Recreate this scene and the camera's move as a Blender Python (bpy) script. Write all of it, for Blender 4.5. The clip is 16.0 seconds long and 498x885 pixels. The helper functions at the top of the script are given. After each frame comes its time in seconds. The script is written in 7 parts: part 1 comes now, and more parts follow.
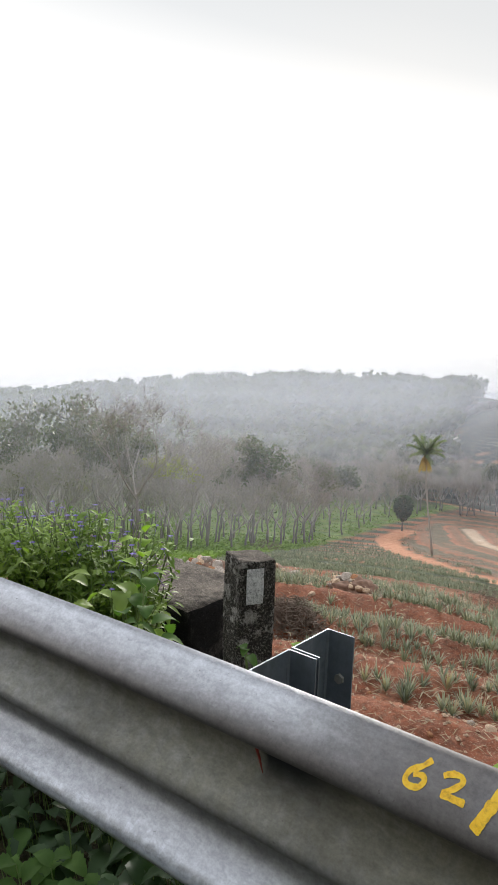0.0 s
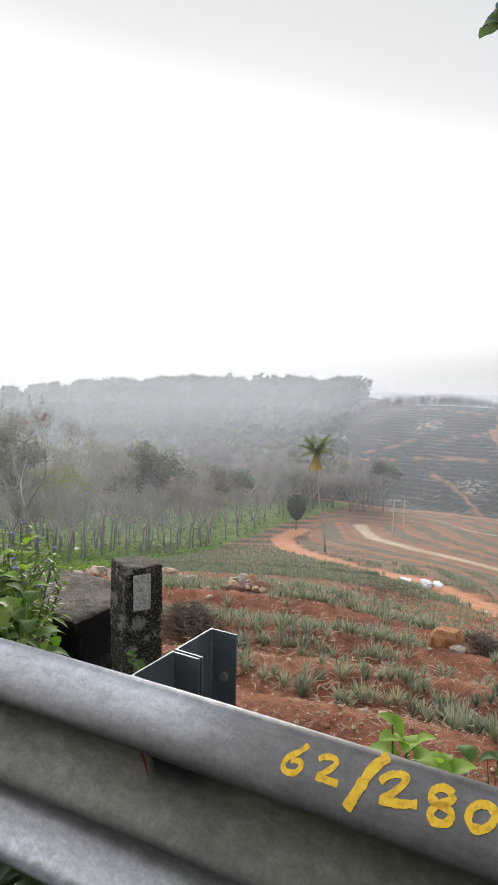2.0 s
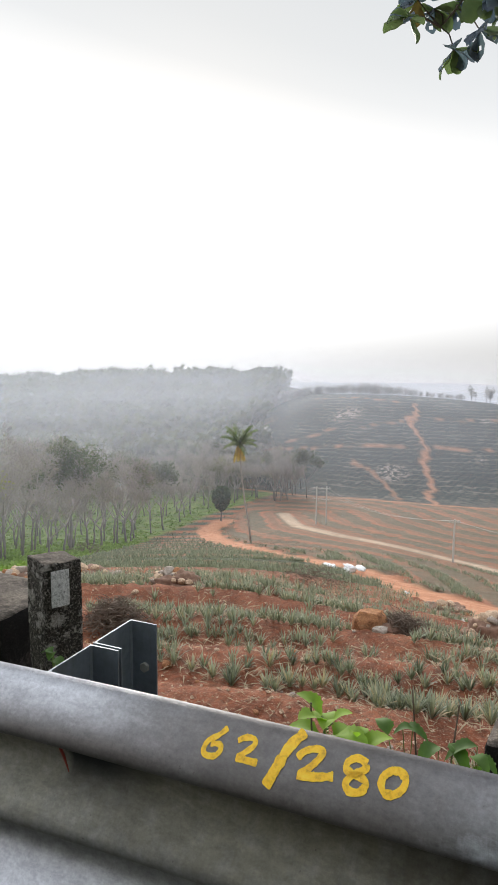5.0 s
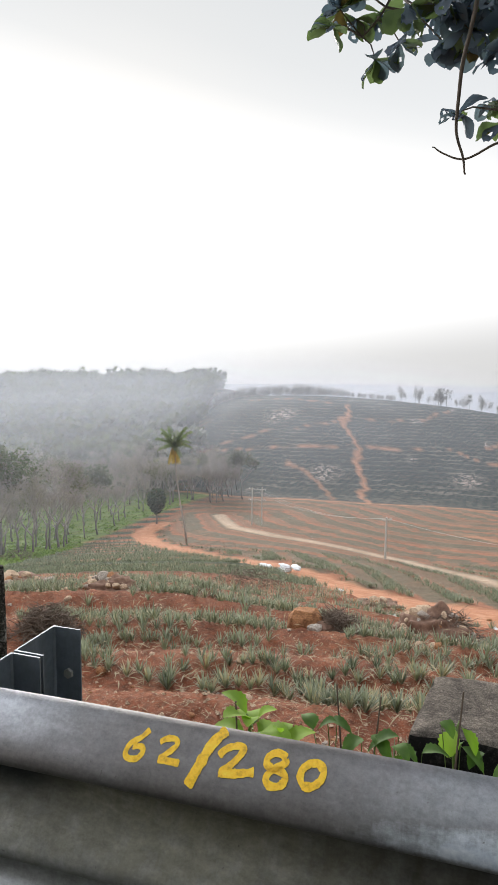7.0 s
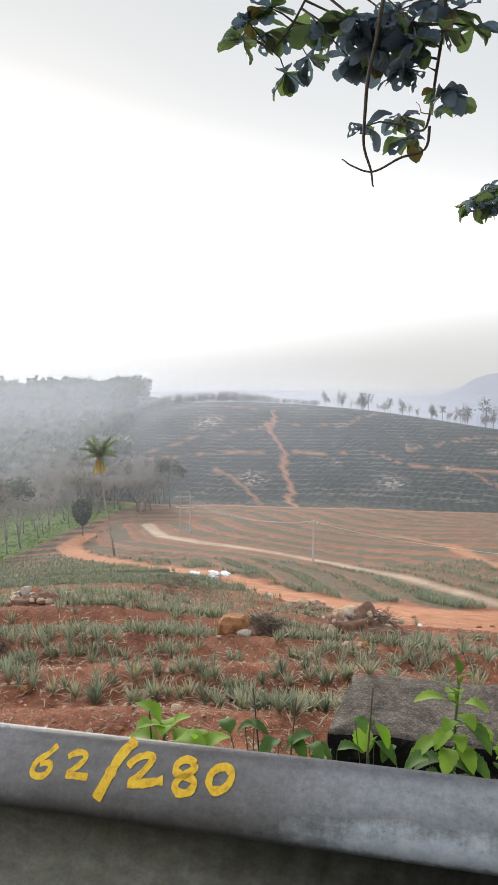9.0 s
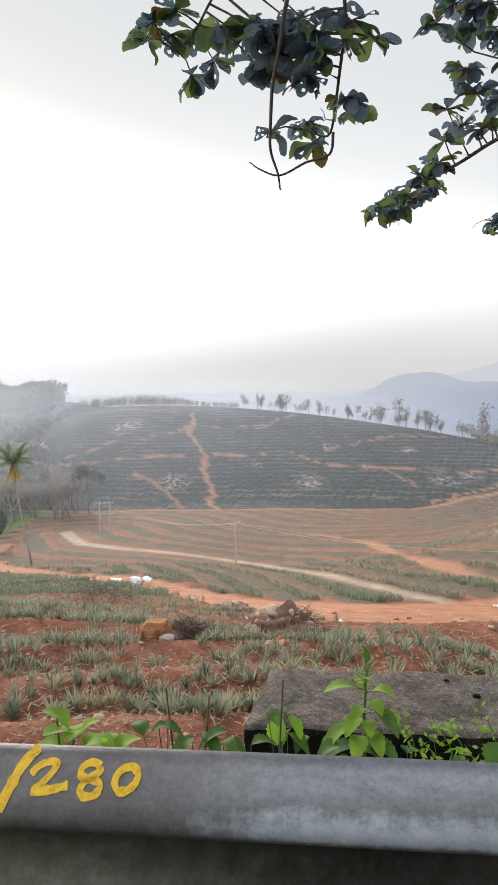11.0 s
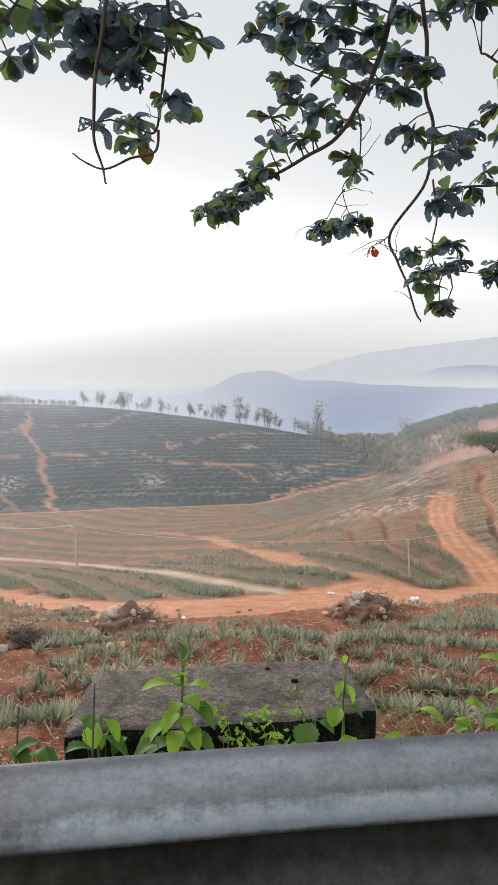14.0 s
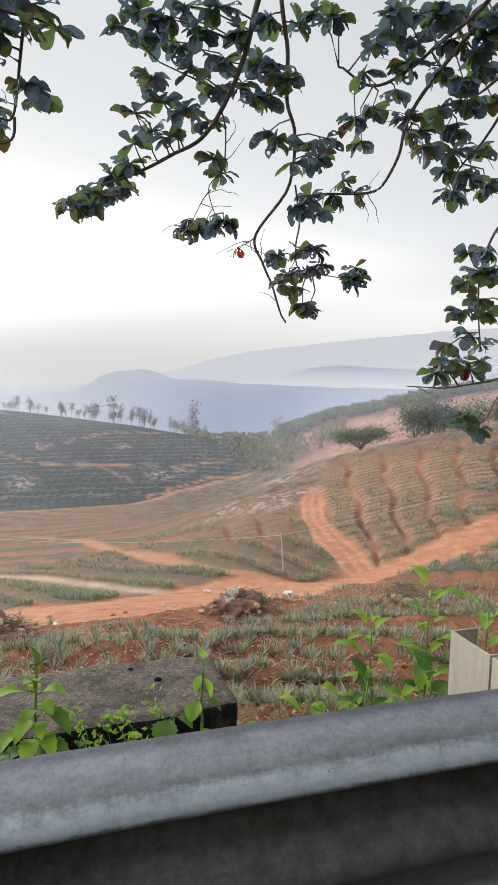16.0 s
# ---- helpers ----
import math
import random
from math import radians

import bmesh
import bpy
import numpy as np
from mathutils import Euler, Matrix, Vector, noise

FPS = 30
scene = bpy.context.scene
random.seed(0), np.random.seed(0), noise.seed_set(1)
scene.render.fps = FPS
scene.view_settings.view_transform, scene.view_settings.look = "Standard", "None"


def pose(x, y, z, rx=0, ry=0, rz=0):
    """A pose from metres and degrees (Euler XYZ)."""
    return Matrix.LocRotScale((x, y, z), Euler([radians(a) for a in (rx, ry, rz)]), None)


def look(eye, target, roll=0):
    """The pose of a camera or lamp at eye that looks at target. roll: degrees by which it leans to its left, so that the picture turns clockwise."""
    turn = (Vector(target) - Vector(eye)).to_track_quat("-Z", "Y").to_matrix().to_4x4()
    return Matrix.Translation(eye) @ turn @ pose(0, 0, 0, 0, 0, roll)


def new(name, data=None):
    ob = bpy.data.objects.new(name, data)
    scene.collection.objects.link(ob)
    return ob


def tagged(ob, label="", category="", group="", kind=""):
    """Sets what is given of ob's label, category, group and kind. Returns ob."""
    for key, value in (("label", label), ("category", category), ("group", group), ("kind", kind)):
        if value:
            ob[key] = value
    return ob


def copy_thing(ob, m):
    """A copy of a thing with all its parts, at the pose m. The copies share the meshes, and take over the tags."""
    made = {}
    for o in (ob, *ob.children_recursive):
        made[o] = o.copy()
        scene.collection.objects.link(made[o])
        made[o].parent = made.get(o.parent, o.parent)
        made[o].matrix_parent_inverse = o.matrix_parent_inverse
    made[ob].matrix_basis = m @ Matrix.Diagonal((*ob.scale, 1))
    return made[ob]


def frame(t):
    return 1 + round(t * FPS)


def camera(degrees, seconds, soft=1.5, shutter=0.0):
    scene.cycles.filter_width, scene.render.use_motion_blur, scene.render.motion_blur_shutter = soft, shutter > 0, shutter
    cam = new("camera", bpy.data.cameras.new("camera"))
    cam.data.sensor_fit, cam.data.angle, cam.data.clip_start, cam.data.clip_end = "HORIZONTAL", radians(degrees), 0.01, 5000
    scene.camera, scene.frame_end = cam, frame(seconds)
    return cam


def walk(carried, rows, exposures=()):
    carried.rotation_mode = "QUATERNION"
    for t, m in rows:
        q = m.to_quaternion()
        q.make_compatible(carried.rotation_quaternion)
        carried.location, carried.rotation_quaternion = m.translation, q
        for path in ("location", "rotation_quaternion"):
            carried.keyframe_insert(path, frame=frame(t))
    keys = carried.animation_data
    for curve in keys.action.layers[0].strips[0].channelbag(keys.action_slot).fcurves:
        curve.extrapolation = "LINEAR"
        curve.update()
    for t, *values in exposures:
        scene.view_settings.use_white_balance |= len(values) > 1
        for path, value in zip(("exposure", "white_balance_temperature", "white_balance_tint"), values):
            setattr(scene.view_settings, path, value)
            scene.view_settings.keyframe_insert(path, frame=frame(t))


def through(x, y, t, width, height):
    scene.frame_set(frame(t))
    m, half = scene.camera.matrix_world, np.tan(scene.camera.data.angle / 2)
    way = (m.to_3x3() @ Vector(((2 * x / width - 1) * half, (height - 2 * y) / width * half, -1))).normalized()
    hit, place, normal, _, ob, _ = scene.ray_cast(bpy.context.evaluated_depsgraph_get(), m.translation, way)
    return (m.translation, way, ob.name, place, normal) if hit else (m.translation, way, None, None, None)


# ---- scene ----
cam = camera(39.9, 16.0)
PATH = [
    (0, look((-0.145, 0.003, 1.473), (-6.435, 7.658, 0.120), 2.07)),
    (0.5, look((-0.131, 0.004, 1.475), (-6.033, 7.968, 0.158), 1.85)),
    (1, look((-0.116, 0.003, 1.475), (-5.678, 8.217, 0.211), 1.58)),
    (1.5, look((-0.103, 0.003, 1.477), (-5.385, 8.403, 0.238), 1.40)),
    (2, look((-0.099, 0.006, 1.476), (-5.131, 8.557, 0.227), 1.26)),
    (2.5, look((-0.096, 0.006, 1.477), (-4.919, 8.674, 0.206), 1.25)),
    (3, look((-0.093, 0.008, 1.474), (-4.713, 8.782, 0.178), 1.24)),
    (5.5, look((-0.071, 0.009, 1.469), (-3.915, 9.140, 0.111), 0.53)),
    (6, look((-0.063, 0.008, 1.471), (-3.677, 9.233, 0.115), 0.65)),
    (6.5, look((-0.055, 0.008, 1.471), (-3.438, 9.322, 0.131), 0.71)),
    (7, look((-0.046, 0.008, 1.471), (-3.198, 9.406, 0.150), 0.62)),
    (7.5, look((-0.035, 0.004, 1.471), (-2.950, 9.482, 0.173), 0.36)),
    (8, look((-0.020, 0.005, 1.474), (-2.680, 9.560, 0.198), 0.11)),
    (8.5, look((-0.010, 0.004, 1.475), (-2.409, 9.632, 0.233), 0.03)),
    (9, look((0.000, 0.004, 1.476), (-2.133, 9.697, 0.259), 0.05)),
    (11.5, look((0.046, -0.001, 1.464), (-0.591, 9.907, 0.269), -0.43)),
    (12, look((0.056, 0.000, 1.463), (-0.206, 9.923, 0.247), -0.17)),
    (12.5, look((0.065, 0.002, 1.466), (0.157, 9.926, 0.239), 0.18)),
    (13, look((0.080, 0.004, 1.469), (0.543, 9.918, 0.246), 0.34)),
    (13.5, look((0.099, 0.003, 1.466), (0.958, 9.891, 0.248), 0.30)),
    (14, look((0.118, -0.004, 1.468), (1.409, 9.837, 0.251), 0.31)),
    (14.5, look((0.136, -0.012, 1.468), (1.896, 9.758, 0.264), 0.52)),
    (15, look((0.150, -0.020, 1.467), (2.401, 9.650, 0.274), 0.75)),
    (15.5, look((0.163, -0.026, 1.468), (2.856, 9.529, 0.270), 0.90)),
    (16, look((0.172, -0.029, 1.466), (3.224, 9.416, 0.256), 0.98)),]
scene.view_settings.exposure = 0.30
walk(cam, PATH)

# ---- sky, sun ----
SUN_AZ, SUN_EL = 28.0, 18.0          # degrees to the left of +y, and up
sun_dir = Vector((-math.sin(radians(SUN_AZ)) * math.cos(radians(SUN_EL)),
                  math.cos(radians(SUN_AZ)) * math.cos(radians(SUN_EL)), math.sin(radians(SUN_EL))))
world = bpy.data.worlds.new("hazy_sky")
scene.world = world
world.use_nodes = True
wn, wl = world.node_tree.nodes, world.node_tree.links
wn.clear()
w_out = wn.new("ShaderNodeOutputWorld")
w_bg = wn.new("ShaderNodeBackground")
w_sky = wn.new("ShaderNodeTexSky")
w_sky.sky_type = "NISHITA"
w_sky.sun_disc = False
w_sky.sun_elevation = radians(SUN_EL)
w_sky.sun_rotation = radians(-SUN_AZ)
w_sky.dust_density = 6.0
w_sky.air_density = 1.5
# thin cloud that veils the whole sky, brightest round the hidden sun
w_geo = wn.new("ShaderNodeTexCoord")
w_xyz = wn.new("ShaderNodeSeparateXYZ")
w_lid = wn.new("ShaderNodeMath")          # how high the glow reaches: higher to the left
w_lid.operation = "MULTIPLY_ADD"
w_lid.inputs[1].default_value, w_lid.inputs[2].default_value = -0.25, 0.285
w_u = wn.new("ShaderNodeMath")
w_u.operation = "DIVIDE"
w_fit = wn.new("ShaderNodeMapRange")
w_fit.inputs["From Min"].default_value, w_fit.inputs["From Max"].default_value = -0.5, 3.5
w_side = wn.new("ShaderNodeMapRange")
w_side.interpolation_type = "SMOOTHSTEP"
w_side.inputs["From Min"].default_value, w_side.inputs["From Max"].default_value = -0.42, 0.16
w_back = wn.new("ShaderNodeMapRange")     # the open sky behind the road
w_back.interpolation_type = "SMOOTHSTEP"
w_back.inputs["From Min"].default_value, w_back.inputs["From Max"].default_value = -0.8, 0.6
w_back.inputs["To Min"].default_value, w_back.inputs["To Max"].default_value = 1.55, 1.0


def sky_profile(stops):
    r = wn.new("ShaderNodeValToRGB")
    while len(r.color_ramp.elements) > 1:
        r.color_ramp.elements.remove(r.color_ramp.elements[0])
    for k, (u, v) in enumerate(stops):
        pos = (u + 0.5) / 4.0
        e = r.color_ramp.elements[0] if k == 0 else r.color_ramp.elements.new(pos)
        e.position = pos
        cool = min(1.0, max(0.0, (0.85 - v) / 0.3)) * (1.0 if u > 0.6 else -0.25)
        e.color = (v * (1 - 0.05 * cool), v, v * (1 + 0.045 * cool), 1)
    wl.new(w_fit.outputs[0], r.inputs[0])
    return r.outputs[0]


w_left = sky_profile([(-0.3, 0.78), (0.0, 0.86), (0.12, 0.97), (0.3, 1.2), (0.62, 1.1), (0.80, 0.84), (0.92, 0.70), (1.05, 0.65), (1.3, 0.61), (1.8, 0.58), (3.2, 0.5)])
w_right = sky_profile([(-0.3, 0.66), (0.0, 0.74), (0.10, 0.80), (0.26, 0.90), (0.5, 0.98), (0.82, 0.84), (1.0, 0.73), (1.3, 0.66), (2.0, 0.61), (3.2, 0.5)])
w_lr = wn.new("ShaderNodeMixRGB")
w_ramp = wn.new("ShaderNodeVectorMath")
w_ramp.operation = "SCALE"
wl.new(w_geo.outputs["Generated"], w_xyz.inputs[0])
wl.new(w_xyz.outputs[0], w_lid.inputs[0])
wl.new(w_xyz.outputs[2], w_u.inputs[0])
wl.new(w_lid.outputs[0], w_u.inputs[1])
wl.new(w_u.outputs[0], w_fit.inputs["Value"])
wl.new(w_xyz.outputs[0], w_side.inputs["Value"])
wl.new(w_xyz.outputs[1], w_back.inputs["Value"])
wl.new(w_side.outputs[0], w_lr.inputs[0])
wl.new(w_left, w_lr.inputs[1])
wl.new(w_right, w_lr.inputs[2])
wl.new(w_lr.outputs[0], w_ramp.inputs[0])
wl.new(w_back.outputs[0], w_ramp.inputs["Scale"])
w_mix = wn.new("ShaderNodeMixRGB")
w_mix.inputs[0].default_value = 0.992
w_gain = wn.new("ShaderNodeMixRGB")
w_gain.blend_type = "MULTIPLY"
w_gain.inputs[0].default_value = 1.0
w_gain.inputs[2].default_value = (0.1, 0.1, 0.1, 1)
wl.new(w_sky.outputs[0], w_gain.inputs[1])
wl.new(w_gain.outputs[0], w_mix.inputs[1])
wl.new(w_ramp.outputs[0], w_mix.inputs[2])
# an overcast sky is brighter overhead than near the horizon
w_sep = wn.new("ShaderNodeSeparateXYZ")
w_up = wn.new("ShaderNodeMapRange")
w_up.interpolation_type = "SMOOTHSTEP"
w_up.inputs["From Min"].default_value, w_up.inputs["From Max"].default_value = 0.42, 0.9
w_up.inputs["To Min"].default_value, w_up.inputs["To Max"].default_value = 1.0, 2.0
w_over = wn.new("ShaderNodeVectorMath")
w_over.operation = "SCALE"
wl.new(w_geo.outputs["Generated"], w_sep.inputs[0])
wl.new(w_sep.outputs[2], w_up.inputs["Value"])
wl.new(w_mix.outputs[0], w_over.inputs[0])
wl.new(w_up.outputs[0], w_over.inputs["Scale"])
# a grey bank of haze lies along the horizon, deeper to the right
w_tilt = wn.new("ShaderNodeMath")
w_tilt.operation = "MULTIPLY_ADD"
w_tilt.inputs[1].default_value = -0.17
w_bank = wn.new("ShaderNodeMapRange")
w_bank.interpolation_type = "SMOOTHSTEP"
w_bank.inputs["From Min"].default_value, w_bank.inputs["From Max"].default_value = 0.0, 0.085
w_bank.inputs["To Min"].default_value, w_bank.inputs["To Max"].default_value = 0.80, 1.0
w_veil = wn.new("ShaderNodeVectorMath")
w_veil.operation = "SCALE"
wl.new(w_sep.outputs[0], w_tilt.inputs[0])
wl.new(w_sep.outputs[2], w_tilt.inputs[2])
wl.new(w_tilt.outputs[0], w_bank.inputs["Value"])
wl.new(w_over.outputs[0], w_veil.inputs[0])
wl.new(w_bank.outputs[0], w_veil.inputs["Scale"])
wl.new(w_veil.outputs[0], w_bg.inputs[0])
w_bg.inputs[1].default_value = 1.0
wl.new(w_bg.outputs[0], w_out.inputs[0])

sun = new("sun", bpy.data.lights.new("sun", "SUN"))
sun.data.energy = 2.7
sun.data.angle = radians(14)
sun.data.color = (1.0, 0.95, 0.88)
sun.matrix_world = look(sun_dir * 50, (0, 0, 0))


# ---- materials ----
def material(name, rough=0.8, metal=0.0):
    """A node material; returns it with its nodes, links and shader."""
    m = bpy.data.materials.new(name)
    m.use_nodes = True
    n, l = m.node_tree.nodes, m.node_tree.links
    b = n["Principled BSDF"]
    b.inputs["Roughness"].default_value = rough
    b.inputs["Metallic"].default_value = metal
    return m, n, l, b


def tex(n, l, scale, detail=6.0, rough=0.6, coords=None, warp=0.0):
    t = n.new("ShaderNodeTexNoise")
    t.inputs["Scale"].default_value = scale
    t.inputs["Detail"].default_value = detail
    t.inputs["Roughness"].default_value = rough
    t.inputs["Distortion"].default_value = warp
    if coords is not None:
        l.new(coords, t.inputs["Vector"])
    return t.outputs["Fac"]


def ramp(n, l, fac, stops):
    r = n.new("ShaderNodeValToRGB")
    while len(r.color_ramp.elements) > 1:
        r.color_ramp.elements.remove(r.color_ramp.elements[0])
    for k, (pos, c) in enumerate(stops):
        e = r.color_ramp.elements[0] if k == 0 else r.color_ramp.elements.new(pos)
        e.position = pos
        e.color = (*c, 1) if len(c) == 3 else c
    if fac is not None:
        l.new(fac, r.inputs[0])
    return r.outputs[0]


def mix(n, l, fac, a, b, mode="MIX"):
    x = n.new("ShaderNodeMixRGB")
    x.blend_type = mode
    for s, v in zip(x.inputs, (fac, a, b)):
        if isinstance(v, (int, float)):
            s.default_value = v
        elif isinstance(v, tuple):
            s.default_value = (*v, 1)
        else:
            l.new(v, s)
    return x.outputs[0]


def bump(n, l, b, height, strength=0.4, distance=0.02):
    k = n.new("ShaderNodeBump")
    k.inputs["Strength"].default_value = strength
    k.inputs["Distance"].default_value = distance
    l.new(height, k.inputs["Height"])
    l.new(k.outputs[0], b.inputs["Normal"])


def coords(n, kind="Object"):
    return n.new("ShaderNodeTexCoord").outputs[kind]


def attribute(n, name):
    a = n.new("ShaderNodeAttribute")
    a.attribute_name = name
    return a.outputs["Fac"]


# ---- meshes ----
def mesh_object(name, verts, faces, mat, parent=None, label="", smooth=False):
    me = bpy.data.meshes.new(name)
    me.from_pydata([tuple(v) for v in verts], [], [tuple(f) for f in faces])
    me.validate()
    for m in (mat if isinstance(mat, (list, tuple)) else [mat]):
        me.materials.append(m)
    if smooth:
        me.polygons.foreach_set("use_smooth", [True] * len(me.polygons))
    ob = new(name, me)
    ob.parent = parent
    return tagged(ob, label)


def part(name, bm, mat, parent=None, label="", smooth=False):
    me = bpy.data.meshes.new(name)
    bmesh.ops.recalc_face_normals(bm, faces=bm.faces)
    bm.to_mesh(me)
    bm.free()
    me.materials.append(mat)
    if smooth:
        me.polygons.foreach_set("use_smooth", [True] * len(me.polygons))
    ob = new(name, me)
    ob.parent = parent
    return tagged(ob, label)
# ---- the lie of the land: drop below eye level against distance, for ten bearings (degrees left of +y) ----
EYE = 1.47
FOOT = [(1.3, 1.47), (2.3, 1.9), (4, 3.1), (6.5, 4.3), (8.6, 5.15), (12, 5.85), (15, 6.5)]
LAND = {
    75: [(21, 7.1), (38, 12), (60, 18), (80, 23), (107, 30), (150, 36), (220, 38), (300, 34), (420, 44), (600, 80), (1500, 260), (4500, 720)],
    57: [(21, 7.1), (38, 12), (60, 18), (80, 23), (107, 30), (150, 36), (220, 38), (300, 32), (420, 36), (600, 70), (1500, 260), (4500, 720)],
    42: [(21, 7.1), (38, 12.2), (60, 18.2), (80, 23.3), (107, 30), (150, 36), (220, 38), (300, 29), (420, 25), (600, 60), (1500, 260), (4500, 720)],
    25: [(21, 7.3), (38, 12.6), (60, 18.3), (75, 22.2), (90, 26), (110, 30.5), (150, 35), (200, 38), (300, 30), (420, 22), (600, 60), (1500, 260), (4500, 720)],
    19.5: [(20.7, 7.6), (38, 12.9), (58, 18), (75, 22.4), (95, 26.8), (125, 32), (160, 36), (190, 37.8), (270, 20), (330, 19.5), (420, 24), (600, 70), (1500, 260), (4500, 720)],
    14: [(20.5, 7.9), (30, 10.9), (41, 14.2), (56, 17.7), (75, 22.5), (100, 27.6), (135, 32.5), (165, 36), (180, 37), (270, 15.5), (330, 25), (600, 90), (1500, 260), (4500, 720)],
    3: [(20.5, 8.4), (23, 9.2), (33, 12), (62, 19.8), (85, 25.2), (110, 29), (150, 34), (170, 36.5), (185, 37), (270, 18), (330, 30), (600, 110), (1500, 260), (4500, 720)],
    -8: [(20.5, 8.15), (23, 9.1), (33, 11.8), (62, 18.5), (85, 22.6), (110, 26.2), (150, 33), (170, 36), (185, 36.5), (265, 24), (330, 40), (600, 120), (1500, 260), (4500, 720)],
    -17: [(21.5, 8.4), (26, 9.5), (35, 12.2), (60, 15.4), (78, 15.9), (92, 18.2), (110, 24.5), (150, 32.5), (180, 36.5), (248, 27), (330, 48), (600, 120), (1500, 260), (4500, 720)],
    -24.5: [(21.5, 8.1), (26, 9.5), (35, 12), (45, 14.2), (65, 13.7), (86, 12.2), (96, 13.2), (115, 21), (160, 30), (232, 17.4), (300, 40), (600, 120), (1500, 260), (4500, 720)],
    -38: [(22, 7.6), (28, 9.4), (36, 11.3), (45, 12.5), (60, 11.4), (88, 7.3), (98, 8.2), (115, 13), (160, 22), (240, 5.4), (330, 36), (600, 120), (1500, 260), (4500, 720)],
    -75: [(22, 7.6), (28, 9.4), (36, 11.3), (45, 12.5), (60, 11.6), (88, 6.5), (110, 12), (160, 21), (240, 4), (330, 36), (600, 120), (1500, 260), (4500, 720)],
}
LOGR = np.linspace(math.log(1.2), math.log(4500), 400)


def land_table():
    """Each bearing's profile over the logarithm of the distance, with its corners rounded off."""
    rows = []
    kern = np.exp(-np.linspace(-2, 2, 13) ** 2)
    kern /= kern.sum()
    for bearing in sorted(LAND):
        r, d = zip(*(FOOT + LAND[bearing]))
        line = np.interp(LOGR, np.log(r), d)
        rows.append(np.convolve(np.pad(line, 6, mode="edge"), kern, mode="valid"))
    return np.array(sorted(LAND), float), np.array(rows)


BEARINGS, DROPS = land_table()


def smooth01(a, b, x):
    t = np.clip((np.asarray(x, float) - a) / (b - a), 0, 1)
    return t * t * (3 - 2 * t)


def drop_at(r, az):
    """The drop below eye level at distance r and bearing az: cubic over the bearings."""
    k = np.clip(np.searchsorted(BEARINGS, az) - 1, 0, len(BEARINGS) - 2)
    t = np.clip((az - BEARINGS[k]) / (BEARINGS[k + 1] - BEARINGS[k]), 0, 1)
    u = np.clip((np.log(np.maximum(r, 1.2)) - LOGR[0]) / (LOGR[1] - LOGR[0]), 0, len(LOGR) - 1.001)
    j = u.astype(int)
    f = u - j

    def row(i):
        i = np.clip(i, 0, len(BEARINGS) - 1)
        return DROPS[i, j] * (1 - f) + DROPS[i, j + 1] * f

    a, b, c, d = row(k - 1), row(k), row(k + 1), row(k + 2)
    return b + 0.5 * t * (c - a + t * (2 * a - 5 * b + 4 * c - d + t * (3 * (b - c) + d - a)))


def height(x, y):
    """Height of the ground: the level road, its bank, and the land beyond."""
    x, y = np.asarray(x, float), np.asarray(y, float)
    r, az = np.hypot(x, y), np.degrees(np.arctan2(-x, y))
    az = np.clip(az, -75, 75)
    z = EYE - drop_at(r, az)
    g = smooth01(1.25, 4.0, y)
    z = z * g - 0.02 * (1 - g)
    # unseen rise behind the road, added to block the sky's light there
    return z + 26.0 * smooth01(-7.2, -15.0, y) * (0.12 + 0.88 * smooth01(-14.0, -3.0, x))
# ---- tracks and regions of the land, in plan ----
DIRT_TRACK = [(60, 52), (34, 42), (23.4, 38.0), (16.2, 35.2), (7.9, 31.0), (2, 29.2), (-1.5, 31.5), (-4.0, 36.0), (-8.7, 44.0), (-13.3, 50.1), (-18.7, 55.3),
              (-26, 63), (-35.2, 76), (-46, 91), (-54, 103.5), (-57, 117)]
PALE_ROAD = [(6.6, 36.0), (4.2, 49.7), (0.9, 60.8), (-7.0, 79.8), (-15.9, 88), (-28.2, 98.1), (-40.2, 111.8), (-50, 130)]
SLOPE_PATH = [(20.2, 37.0), (20.6, 39.0), (21.9, 43.7), (22.6, 48.6), (24.3, 55.5), (26.7, 61.7), (29.2, 66.5), (31.5, 73), (35.5, 81), (37, 94)]
RED_PATH = [(14.5, 37), (11.5, 41.7), (10.8, 51.5), (9.8, 68.8), (7.5, 94.6), (-1.1, 114.2), (-12.3, 134.9)]
HILL_FOOT = [(-75, 163), (-53.3, 161), (-33.3, 160.5), (-22.7, 160.4), (-9.6, 163), (6.8, 160), (22.9, 161), (30.6, 171), (38.4, 181), (52.2, 187), (66.6, 186)]
